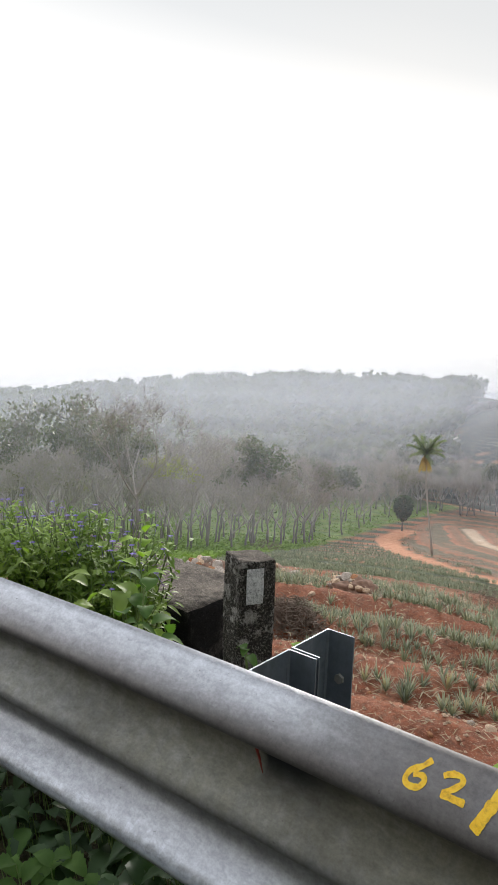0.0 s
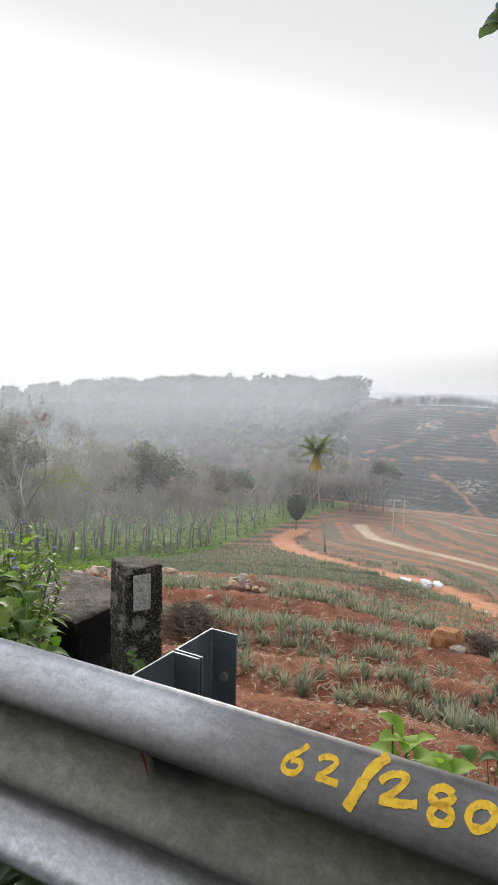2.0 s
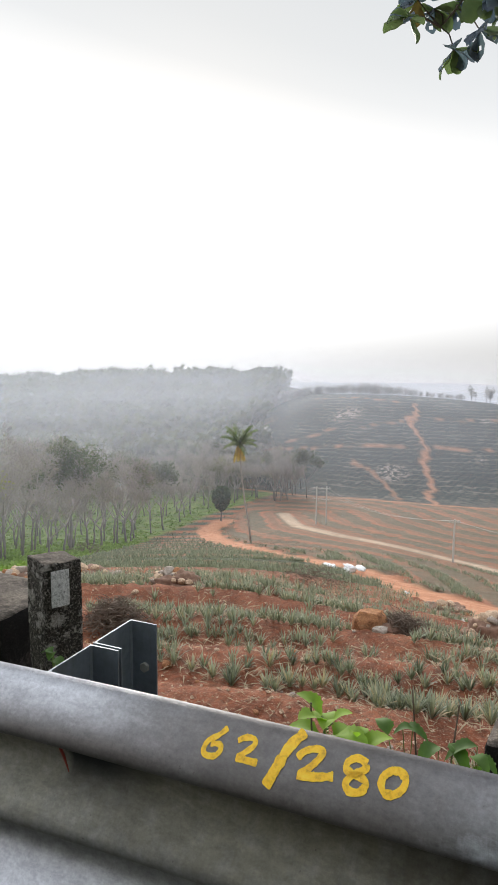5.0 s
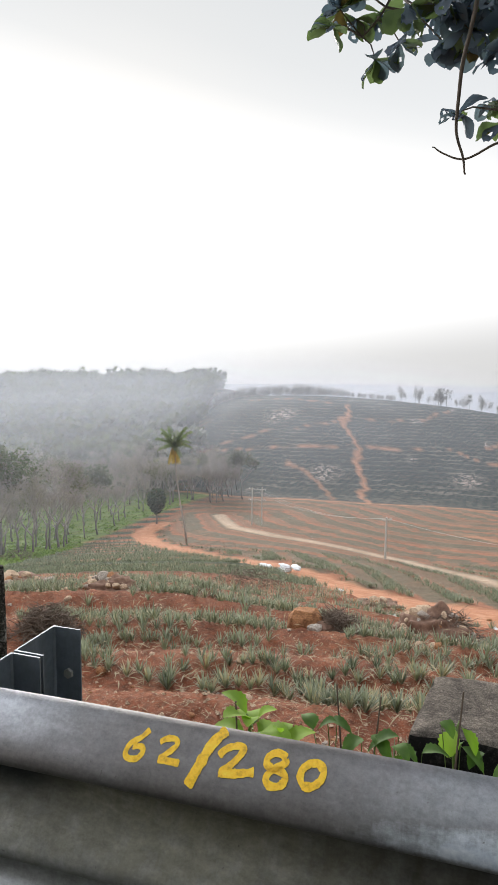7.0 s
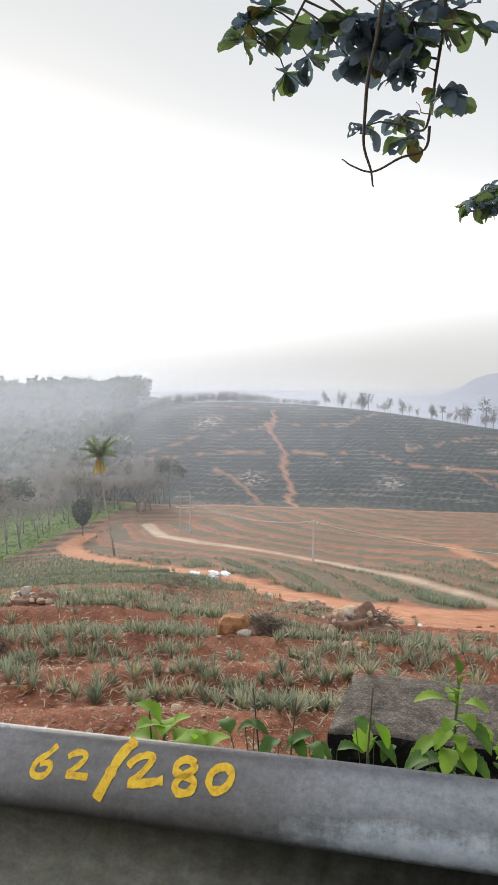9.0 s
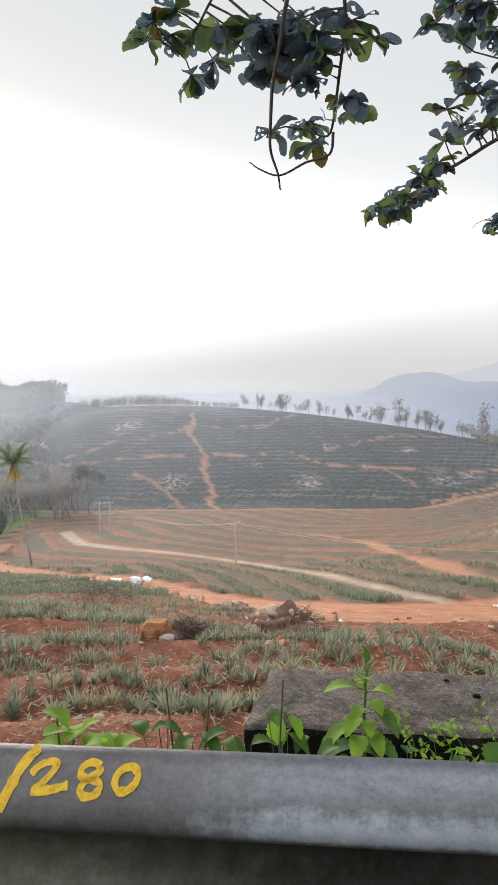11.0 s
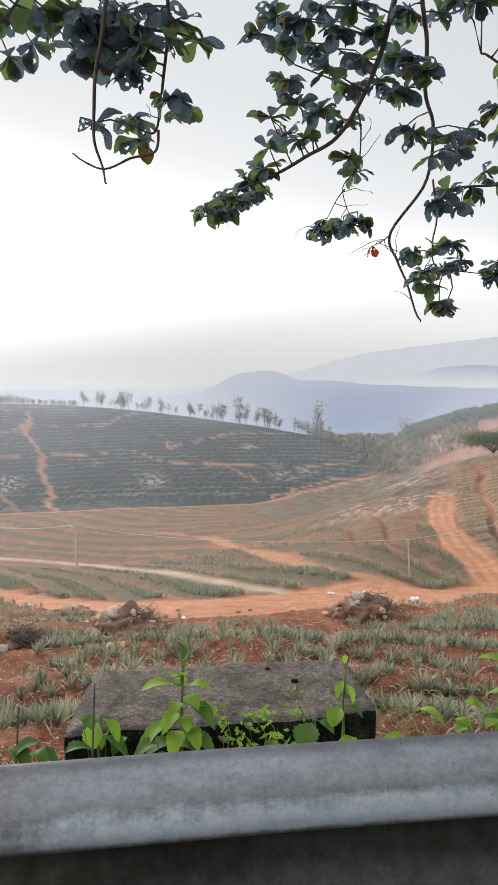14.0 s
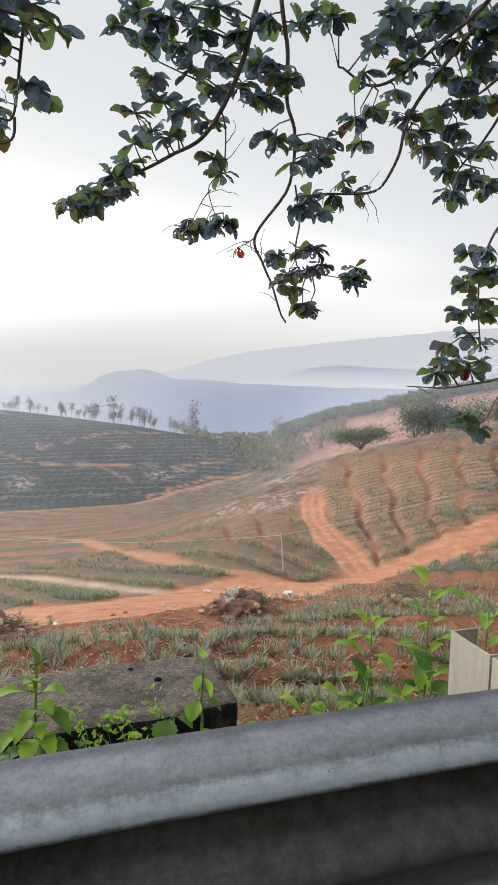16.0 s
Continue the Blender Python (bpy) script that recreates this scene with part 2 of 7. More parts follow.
HILL_PATHS = [
    [(-23.6, 163.5), (-27.3, 174.6), (-30.2, 187.9), (-34.5, 205.4), (-37.0, 211.7), (-41.7, 225.2), (-43.7, 231.9), (-44.4, 241.8), (-45.5, 250.1)],
    [(-100.7, 212.6), (-67.1, 202.6), (-40.8, 206.1), (-15.9, 214.7), (-8.4, 215.5), (-1.5, 210.8), (8.0, 208.0), (22.8, 205.9), (41.5, 204.3), (59.7, 205.1)],
    [(-80.0, 211.9), (-56.9, 219.9), (-43.3, 230.8), (-17.8, 243.1), (-10.9, 258)],
    [(-87.0, 259), (-63.0, 251.9), (-47.5, 250.3)],
    [(-32.9, 163.0), (-39.5, 176.6), (-44.4, 183.9), (-53.4, 193.1)],
    [(27.7, 172), (31.3, 176.2), (36.7, 184.1), (46.9, 189.7), (55.5, 190.1), (66, 188)],
    [(1.6, 221.4), (28.9, 243.2), (48, 247), (58, 244), (60.5, 238.8)],
    [(66, 186), (69.4, 184), (71.3, 195.6), (74.7, 199.9), (77.1, 212.7)],
    [(27, 190), (24.0, 197), (21, 205)],
]
GREEN_EDGE = [(-22, 10), (-26.5, 24.8), (-35.2, 46.3), (-56.4, 92.0), (-62.0, 122.2), (-63.0, 152.3), (-62, 175)]


def line_distance(x, y, pts):
    """Distance from a polyline, and the side: positive to the right of its way."""
    best = np.full(x.shape, 1e9)
    side = np.zeros(x.shape)
    for (x0, y0), (x1, y1) in zip(pts[:-1], pts[1:]):
        dx, dy = x1 - x0, y1 - y0
        t = np.clip(((x - x0) * dx + (y - y0) * dy) / (dx * dx + dy * dy), 0, 1)
        d = np.hypot(x - x0 - t * dx, y - y0 - t * dy)
        near = d < best
        side = np.where(near, np.sign((x - x0) * dy - (y - y0) * dx), side)
        best = np.where(near, d, best)
    return best, side


def band(d, half, soft):
    return 1 - smooth01(half - soft, half + soft, d)


def regions(x, y):
    """Shares of track, pale road, weeds, hill planting, woodland and terraces, and the coordinate across the planted rows."""
    x, y = np.asarray(x, float), np.asarray(y, float)
    r, az = np.hypot(x, y), np.degrees(np.arctan2(-x, y))
    d_track, s_track = line_distance(x, y, DIRT_TRACK)
    wide = 1.9 + 3.0 * smooth01(-10, 3, x) * smooth01(17, 11, x)
    d_pale, s_pale = line_distance(x, y, PALE_ROAD)
    d_slope, s_slope = line_distance(x, y, SLOPE_PATH)
    d_red, s_red = line_distance(x, y, RED_PATH)
    d_foot, s_foot = line_distance(x, y, HILL_FOOT)
    d_green, s_green = line_distance(x, y, GREEN_EDGE)
    hillside = np.where(s_foot < 0, 1.0, 0.0) * smooth01(0, 2, d_foot) * (r < 520)
    hillside *= smooth01(28.0, 26.0, az)
    wood = smooth01(22.6, 24.8, az + 0.012 * (r - 200) + 0.5 * np.sin(r * 0.15)) * smooth01(150, 185, r)
    scrub = smooth01(-16.5, -20, az) * smooth01(186, 196, r)
    wood = np.maximum(wood, scrub * 0.8 * smooth01(-22.5, -20, az))
    wood = np.maximum(wood, smooth01(-19.5, -21, az) * smooth01(216, 222, r + 0.4 * (az + 30)))
    hillside = hillside * (1 - wood)
    paths = band(d_foot, 0.8, 0.5)
    # foot-worn paths wander and vary in width
    wx, wy = x + 0.9 * np.sin(y * 0.33 + 0.4 * x) + 0.5 * np.sin(y * 0.9), y + 0.8 * np.sin(x * 0.21) + 0.4 * np.sin(x * 0.7 + y * 0.3)
    for k, p in enumerate(HILL_PATHS):
        broad = (0.85 if k == 0 else 0.55) * (1 + 0.22 * np.sin(x * 0.17 + y * 0.23 + k))
        paths = np.maximum(paths, band(line_distance(wx, wy, p)[0], broad, 0.55) * (0.9 if k in (0, 1, 5) else 0.68))
    track = np.maximum(band(d_track, wide, 0.42), (0.78 + 0.22 * np.cos(d_slope * 7.5)) * band(d_slope, 1.15 + 0.2 * np.sin(r * 0.4), 0.35) * smooth01(74, 68, r))
    track = np.maximum(track, band(d_red, 0.7 + 0.3 * np.sin(r * 0.23), 0.45) * 0.75 * smooth01(130, 95, r))
    track = np.maximum(track, 0.72 * paths * smooth01(140, 165, r))
    pale = band(d_pale, 0.16 + 0.008 * r, 0.5) * (0.80 - 0.12 * np.sin(x * 1.3 + y * 0.9))
    # the added rise behind takes the dark woodland colour
    back = smooth01(-5.5, -7.5, y)
    green = np.where(s_green < 0, 1.0, 0.0) * smooth01(0.0, 2.5, d_green) * smooth01(185, 170, r) * smooth01(20, 24, r) * (y > 5)
    green = green * 0.9
    wood = np.maximum(wood, back)
    terrace = np.where(s_slope > 0, 1.0, 0.0) * smooth01(0.6, 1.6, d_slope) * smooth01(-20, -23, az) * smooth01(39, 42, r) * smooth01(88, 74, r)
    bank = np.where(s_slope < 0, 1.0, 0.0) * smooth01(1.5, 3.0, d_slope) * smooth01(-15.0, -17.0, az) * smooth01(52, 56, r) * smooth01(76, 68, r)
    beyond = np.where((s_track > 0) & (az > -34), 1.0, 0.0) * smooth01(2.0, 4.0, d_track) * (r > 25)
    dry = np.maximum(smooth01(-11, -16, az) * smooth01(62, 78, r), smooth01(-3, -10, az) * smooth01(92, 110, r)) * smooth01(200, 191, r) * (1 - terrace)
    far_red = smooth01(-21, -23, az) * smooth01(150, 165, r) * smooth01(226, 218, r + 0.4 * (az + 30))
    contour = smooth01(32, 46, r) * (1 - beyond)
    deep = smooth01(50, 78, r)
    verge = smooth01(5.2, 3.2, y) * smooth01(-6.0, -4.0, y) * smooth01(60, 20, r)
    debris = np.zeros(x.shape)
    for px, py, pr in ((-40, 187, 5.5), (-1.5, 194, 5), (15, 207, 3), (36, 196, 5), (44, 200, 4), (-66, 232, 7), (-18, 205, 2), (20, 69, 4), (23.5, 66, 4), (27, 65.5, 3), (30, 78, 5), (38, 84, 5), (3, 225, 2.5), (30, 225, 3), (-20, 240, 2.5)):
        debris = np.maximum(debris, smooth01(pr * 1.3, pr * 0.2, np.hypot(x - px, (y - py) * 0.8)))
    near_c = np.hypot(x, y + 15) - 15
    mid_c = d_pale * np.where(s_pale == 0, 1, s_pale)
    hill_c = -2.1 * height(x, y) - 0.16 * r
    # the terraced beds fan out from below the track
    terr_r = np.hypot(x - 9.7, y - 8.6)
    terr_c = 2.5 * ((np.arctan2(x - 9.7, y - 8.6) - 0.387) / 0.06 - 0.25) + 0.22 * np.sin(terr_r * 0.45) + 0.05 * np.sin(terr_r * 1.3 + x)
    terr_r = terr_r + 0.35 * np.abs((terr_c / 2.5) % 1.0 - 0.5)
    hill_r = x * 0.9 + 0.55 * hill_c
    return dict(track=track, pale=pale, green=green, hill=hillside, wood=wood, terrace=terrace, beyond=beyond * (1 - terrace) * (1 - bank) * (1 - 0.9 * dry),
                verge=verge, dry=dry, far_red=far_red, debris=debris, near_c=near_c, mid_c=mid_c, hill_c=hill_c, terr_c=terr_c, terr_r=terr_r, hill_r=hill_r, bank=bank, contour=contour, deep=deep)


def field_relief(x, y):
    """Small steps of the planted terraces and level beds for the tracks."""
    x, y = np.asarray(x, float), np.asarray(y, float)
    r = np.hypot(x, y)
    g = regions(x, y)
    near = smooth01(7, 10, r) * smooth01(70, 45, r) * (1 - g["track"])
    step = 0.16 * np.sin(2 * math.pi * g["near_c"] / 2.9) * near * (1 - g["beyond"])
    far = smooth01(30, 40, r) * smooth01(175, 150, r) * (1 - g["track"]) * (1 - g["pale"])
    step = step + 0.10 * np.sin(2 * math.pi * g["mid_c"] / 3.6) * far * g["beyond"]
    step = step + -0.24 * smooth01(-0.55, -0.97, np.sin(2 * math.pi * g["terr_c"] / 2.5)) * np.maximum(g["terrace"], g["bank"]) * (1 - g["track"])
    crumb = np.sin(x * 7.3 + 2.1 * np.sin(y * 3.1)) * np.sin(y * 6.1 + 1.7 * np.sin(x * 2.7)) + 0.6 * np.sin(x * 15.7 + y * 4.0) * np.sin(y * 13.1 - x * 3.0) + 0.8 * np.sin(x * 1.9 + y * 0.7) * np.sin(y * 2.3 - x * 0.5)
    step = step + 0.035 * crumb * near
    return step - 0.12 * g["track"] * smooth01(20, 24, r)


def ground_height(x, y):
    return height(x, y) + field_relief(x, y)


# ---- ground ----
def ground_material():
    m, n, l, b = material("red_earth", 0.92)
    c = coords(n)
    fine = tex(n, l, 9.0, 8, 0.7, c)
    mid = tex(n, l, 0.9, 6, 0.6, c, 0.4)
    big = tex(n, l, 0.09, 5, 0.6, c)
    soil = ramp(n, l, mid, [(0.3, (0.17, 0.077, 0.05)), (0.5, (0.31, 0.138, 0.085)), (0.7, (0.46, 0.25, 0.165))])
    soil = mix(n, l, 0.7, soil, ramp(n, l, fine, [(0.35, (0.06, 0.028, 0.02)), (0.6, (0.36, 0.19, 0.12))]), "OVERLAY")
    # stones and straw on the near beds
    straw = ramp(n, l, tex(n, l, 26, 4, 0.8, c, 1.5), [(0.53, (0, 0, 0)), (0.66, (1, 1, 1))])
    soil = mix(n, l, mix(n, l, 1.0, straw, (0.7, 0.7, 0.7), "MULTIPLY"), soil, (0.46, 0.33, 0.225))

    def stripes(name, spacing, soft, jitter):
        a = attribute(n, name)
        k = n.new("ShaderNodeMath")
        k.operation = "MULTIPLY_ADD"
        l.new(tex(n, l, 0.35, 4, 0.6, c), k.inputs[0])
        k.inputs[1].default_value = jitter
        l.new(a, k.inputs[2])
        s = n.new("ShaderNodeMath")
        s.operation = "MULTIPLY"
        l.new(k.outputs[0], s.inputs[0])
        s.inputs[1].default_value = 2 * math.pi / spacing
        w = n.new("ShaderNodeMath")
        w.operation = "SINE"
        l.new(s.outputs[0], w.inputs[0])
        u = n.new("ShaderNodeMapRange")
        u.inputs["From Min"].default_value, u.inputs["From Max"].default_value = -soft, soft
        l.new(w.outputs[0], u.inputs["Value"])
        return u.outputs[0]

    leafy = ramp(n, l, tex(n, l, 1.6, 6, 0.75, c), [(0.3, (0.036, 0.045, 0.034)), (0.54, (0.085, 0.097, 0.07)), (0.75, (0.16, 0.155, 0.115))])
    bare_rows = mix(n, l, 0.45, soil, (0.36, 0.16, 0.10))
    grown = mix(n, l, 0.17, leafy, (0.30, 0.145, 0.09))
    close = ramp(n, l, stripes("mid_c", 3.6, 1.0, 1.6), [(0.30, (0.05, 0.05, 0.05)), (0.58, (0.95, 0.95, 0.95))])
    wide = ramp(n, l, stripes("mid_c", 6.2, 1.0, 4.0), [(0.26, (0, 0, 0)), (0.5, (1, 1, 1))])
    fine_rows = mix(n, l, stripes("mid_c", 3.1, 1.0, 2.0), (0.0, 0.0, 0.0), (0.6, 0.6, 0.6))
    far_rows = mix(n, l, mix(n, l, fine_rows, wide, (1, 1, 1)), bare_rows, grown)
    field = mix(n, l, attribute(n, "deep"), mix(n, l, close, bare_rows, grown), far_rows)
    worn_rows = ramp(n, l, tex(n, l, 0.22, 7, 0.7, c, 0.5), [(0.45, (0, 0, 0)), (0.65, (0.35, 0.35, 0.35))])
    field = mix(n, l, worn_rows, field, ramp(n, l, tex(n, l, 1.1, 7, 0.75, c), [(0.35, (0.10, 0.085, 0.06)), (0.5, (0.19, 0.13, 0.09)), (0.68, (0.32, 0.18, 0.12))]))
    # ragged bare patches
    bare = ramp(n, l, tex(n, l, 0.16, 6, 0.65, c, 0.6), [(0.55, (0, 0, 0)), (0.66, (1, 1, 1))])
    field = mix(n, l, mix(n, l, 1.0, bare, (0.35, 0.35, 0.35), "MULTIPLY"), field, (0.33, 0.155, 0.095))
    hill_green = ramp(n, l, tex(n, l, 0.8, 7, 0.7, c), [(0.3, (0.012, 0.019, 0.019)), (0.6, (0.027, 0.039, 0.038)), (0.8, (0.065, 0.073, 0.070))])
    rows = ramp(n, l, stripes("hill_c", 2.1, 1.0, 4.0), [(0.05, (1, 1, 1)), (0.22, (0, 0, 0))])
    slants = mix(n, l, 1.0, stripes("hill_r", 1.9, 0.8, 2.0), (0.26, 0.26, 0.26), "MULTIPLY")
    hill = mix(n, l, slants, hill_green, (0.085, 0.085, 0.075))
    hill = mix(n, l, mix(n, l, 1.0, rows, ramp(n, l, big, [(0.35, (0.1, 0.1, 0.1)), (0.65, (0.5, 0.5, 0.5))]), "MULTIPLY"), hill, (0.20, 0.17, 0.145))
    litter = ramp(n, l, tex(n, l, 0.07, 9, 0.75, c, 0.8), [(0.64, (0, 0, 0)), (0.70, (1, 1, 1))])
    hill = mix(n, l, mix(n, l, 1.0, litter, (0.7, 0.7, 0.7), "MULTIPLY"), hill, ramp(n, l, tex(n, l, 1.2, 5, 0.8, c), [(0.4, (0.16, 0.11, 0.09)), (0.7, (0.50, 0.43, 0.40))]))
    leaf_bed = ramp(n, l, tex(n, l, 0.9, 6, 0.7, c), [(0.3, (0.085, 0.075, 0.05)), (0.5, (0.15, 0.115, 0.08)), (0.7, (0.23, 0.165, 0.115))])
    earth_bed = ramp(n, l, tex(n, l, 0.3, 6, 0.7, c), [(0.3, (0.19, 0.11, 0.07)), (0.6, (0.33, 0.175, 0.11)), (0.75, (0.42, 0.225, 0.14))])
    bed = mix(n, l, stripes("terr_r", 1.25, 0.9, 0.5), leaf_bed, earth_bed)
    gaps = ramp(n, l, stripes("terr_c", 2.5, 1.0, 0.3), [(0.05, (0, 0, 0)), (0.16, (1, 1, 1))])
    terr = mix(n, l, gaps, ramp(n, l, tex(n, l, 0.12, 5, 0.6, c), [(0.35, (0.10, 0.055, 0.04)), (0.5, (0.22, 0.11, 0.07)), (0.65, (0.37, 0.175, 0.105))]), bed)
    weeds = ramp(n, l, tex(n, l, 0.7, 7, 0.7, c), [(0.3, (0.07, 0.105, 0.03)), (0.55, (0.15, 0.225, 0.06)), (0.75, (0.26, 0.34, 0.11))])
    wood = ramp(n, l, tex(n, l, 0.25, 6, 0.7, c), [(0.3, (0.04, 0.05, 0.03)), (0.7, (0.11, 0.11, 0.075))])
    dirt = ramp(n, l, tex(n, l, 1.1, 6, 0.6, c), [(0.3, (0.34, 0.15, 0.085)), (0.55, (0.45, 0.215, 0.125)), (0.75, (0.54, 0.30, 0.19))])
    dirt = mix(n, l, 0.3, dirt, ramp(n, l, fine, [(0.3, (0.2, 0.2, 0.2)), (0.7, (0.8, 0.8, 0.8))]), "OVERLAY")
    gravel = ramp(n, l, mid, [(0.3, (0.36, 0.25, 0.175)), (0.7, (0.52, 0.40, 0.30))])

    rows_near = mix(n, l, stripes("near_c", 7.0, 0.5, 1.2), leafy, mix(n, l, 0.6, soil, (0.34, 0.155, 0.095)))
    soil = mix(n, l, attribute(n, "contour"), soil, rows_near)
    col = mix(n, l, attribute(n, "beyond"), soil, field)
    parched = ramp(n, l, tex(n, l, 0.5, 8, 0.78, c), [(0.32, (0.05, 0.037, 0.028)), (0.48, (0.125, 0.088, 0.065)), (0.6, (0.215, 0.145, 0.11)), (0.74, (0.42, 0.31, 0.25))])
    parched = mix(n, l, mix(n, l, 1.0, stripes("terr_c", 2.5, 0.8, 1.2), (0.45, 0.45, 0.45), "MULTIPLY"), parched, (0.12, 0.12, 0.085))
    col = mix(n, l, attribute(n, "dry"), col, parched)
    col = mix(n, l, mix(n, l, 1.0, attribute(n, "bank"), (0.8, 0.8, 0.8), "MULTIPLY"), col, mix(n, l, 0.5, terr, parched))
    col = mix(n, l, attribute(n, "terrace"), col, terr)
    col = mix(n, l, attribute(n, "green"), col, weeds)
    col = mix(n, l, attribute(n, "hill"), col, hill)
    col = mix(n, l, attribute(n, "wood"), col, wood)
    col = mix(n, l, attribute(n, "far_red"), col, ramp(n, l, tex(n, l, 0.12, 6, 0.65, c), [(0.35, (0.24, 0.13, 0.095)), (0.65, (0.37, 0.22, 0.165))]))
    chunks = ramp(n, l, tex(n, l, 0.55, 6, 0.8, c), [(0.50, (0, 0, 0)), (0.56, (0.8, 0.8, 0.8))])
    col = mix(n, l, mix(n, l, 1.0, attribute(n, "debris"), chunks, "MULTIPLY"), col, ramp(n, l, tex(n, l, 2.2, 5, 0.8, c), [(0.35, (0.20, 0.12, 0.09)), (0.65, (0.52, 0.44, 0.39))]))
    col = mix(n, l, attribute(n, "track"), col, dirt)
    col = mix(n, l, attribute(n, "pale"), col, gravel)
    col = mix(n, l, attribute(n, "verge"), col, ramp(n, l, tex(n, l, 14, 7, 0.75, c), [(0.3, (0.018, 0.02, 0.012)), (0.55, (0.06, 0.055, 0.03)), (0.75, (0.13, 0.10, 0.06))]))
    col = mix(n, l, 0.25, col, ramp(n, l, big, [(0.3, (0.35, 0.35, 0.35)), (0.7, (0.65, 0.65, 0.65))]), "OVERLAY")
    l.new(col, b.inputs["Base Color"])
    b.inputs["Specular IOR Level"].default_value = 0.15
    lump = mix(n, l, 0.5, fine, tex(n, l, 40, 4, 0.7, c), "ADD")
    bump(n, l, b, lump, 0.9, 0.06)
    return m


def ground_sheet():
    az = np.radians(np.concatenate([np.linspace(-180, -66, 40)[:-1], np.linspace(-66, 66, 660), np.linspace(66, 180, 40)[1:]]))
    r = np.concatenate([[0.4], np.exp(np.linspace(math.log(1.3), math.log(420), 560)), np.exp(np.linspace(math.log(440), math.log(4500), 40))])
    R, A = np.meshgrid(r, az, indexing="ij")
    x, y = -R * np.sin(A), R * np.cos(A)
    g = regions(x, y)
    z = height(x, y) + field_relief(x, y) * (np.abs(np.degrees(A)) < 70)
    na = len(az)
    verts = np.stack([x, y, z], -1).reshape(-1, 3)
    i, j = np.meshgrid(np.arange(len(r) - 1), np.arange(na - 1), indexing="ij")
    a = (i * na + j).ravel()
    faces = np.stack([a, a + 1, a + na + 1, a + na], 1)
    ob = mesh_object("ground", verts.tolist(), faces.tolist(), ground_material(), smooth=True)
    for key in ("track", "pale", "green", "hill", "wood", "terrace", "beyond", "verge", "dry", "far_red", "debris", "bank", "mid_c", "hill_c", "terr_c", "terr_r", "hill_r", "near_c", "contour", "deep"):
        at = ob.data.attributes.new(key, "FLOAT", "POINT")
        at.data.foreach_set("value", g[key].astype(np.float32).ravel())
    return ob


ground = tagged(ground_sheet(), "red earth hillsides planted with rows of pineapple", "ground", kind="structure")


def asphalt_material():
    m, n, l, b = material("asphalt", 0.85)
    c = coords(n)
    l.new(ramp(n, l, tex(n, l, 60, 5, 0.7, c), [(0.3, (0.025, 0.025, 0.026)), (0.7, (0.075, 0.073, 0.07))]), b.inputs["Base Color"])
    bump(n, l, b, tex(n, l, 120, 3, 0.6, c), 0.5, 0.01)
    return m


def road_strip():
    xs = np.linspace(-60, 60, 80)
    verts, faces = [], []
    for x in xs:
        e = 0.62 - 0.018 * (np.clip(x, -8, 8) - 0.25) ** 2
        verts += [(x, e - 7.0, 0.03), (x, e - 3.5, 0.07), (x, e, 0.03), (x, e + 0.02, -0.06)]
    for i in range(len(xs) - 1):
        for j in range(3):
            faces.append((i * 4 + j, (i + 1) * 4 + j, (i + 1) * 4 + j + 1, i * 4 + j + 1))
    return mesh_object("road", verts, faces, asphalt_material())


tagged(road_strip(), "dark asphalt road behind the barrier", "road", kind="structure")


# ---- far ridges, and sheets for mist and haze ----
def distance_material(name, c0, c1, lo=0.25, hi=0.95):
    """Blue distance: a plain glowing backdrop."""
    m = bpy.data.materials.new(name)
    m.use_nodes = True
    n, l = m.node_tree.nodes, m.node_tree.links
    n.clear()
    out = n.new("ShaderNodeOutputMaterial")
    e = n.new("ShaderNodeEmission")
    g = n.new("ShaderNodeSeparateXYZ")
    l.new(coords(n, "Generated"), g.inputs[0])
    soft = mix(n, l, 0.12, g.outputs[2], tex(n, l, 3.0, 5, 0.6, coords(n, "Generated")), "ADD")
    # haze put into the glow, thicker to the left
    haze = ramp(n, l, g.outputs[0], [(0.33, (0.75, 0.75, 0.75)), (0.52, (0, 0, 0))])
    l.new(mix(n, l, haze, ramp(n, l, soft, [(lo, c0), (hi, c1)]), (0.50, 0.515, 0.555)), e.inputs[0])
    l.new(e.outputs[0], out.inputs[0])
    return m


def ridge(dist, az0, az1, peaks, low, mat, seed):
    """A long mountain crest far off; peaks: bearing and elevation of its line, in degrees."""
    az = np.linspace(az0, az1, 240)
    a, e = zip(*sorted(peaks))
    el = np.interp(az, a, e)
    k = np.exp(-np.linspace(-2, 2, 5) ** 2)
    el = np.convolve(np.pad(el, 2, mode="edge"), k / k.sum(), mode="valid")
    el = el + np.array([0.10 * noise.fractal(Vector((v * 0.35, seed, 0)), 0.9, 2.0, 5) for v in az])
    verts, faces = [], []
    for b, v in zip(np.radians(az), np.radians(el)):
        for f, d in ((0.0, 1.0), (0.5, 1.06), (1.0, 1.12)):
            zz = EYE + dist * d * ((1 - f) * math.tan(radians(low)) + f * math.tan(v))
            verts.append((-dist * d * math.sin(b), dist * d * math.cos(b), zz))
    for i in range(len(az) - 1):
        for j in range(2):
            faces.append((i * 3 + j, i * 3 + j + 1, (i + 1) * 3 + j + 1, (i + 1) * 3 + j))
    return tagged(mesh_object("backdrop", verts, faces, mat, smooth=True), "pale blue mountain ridge far off in morning haze", "mountain", kind="structure")


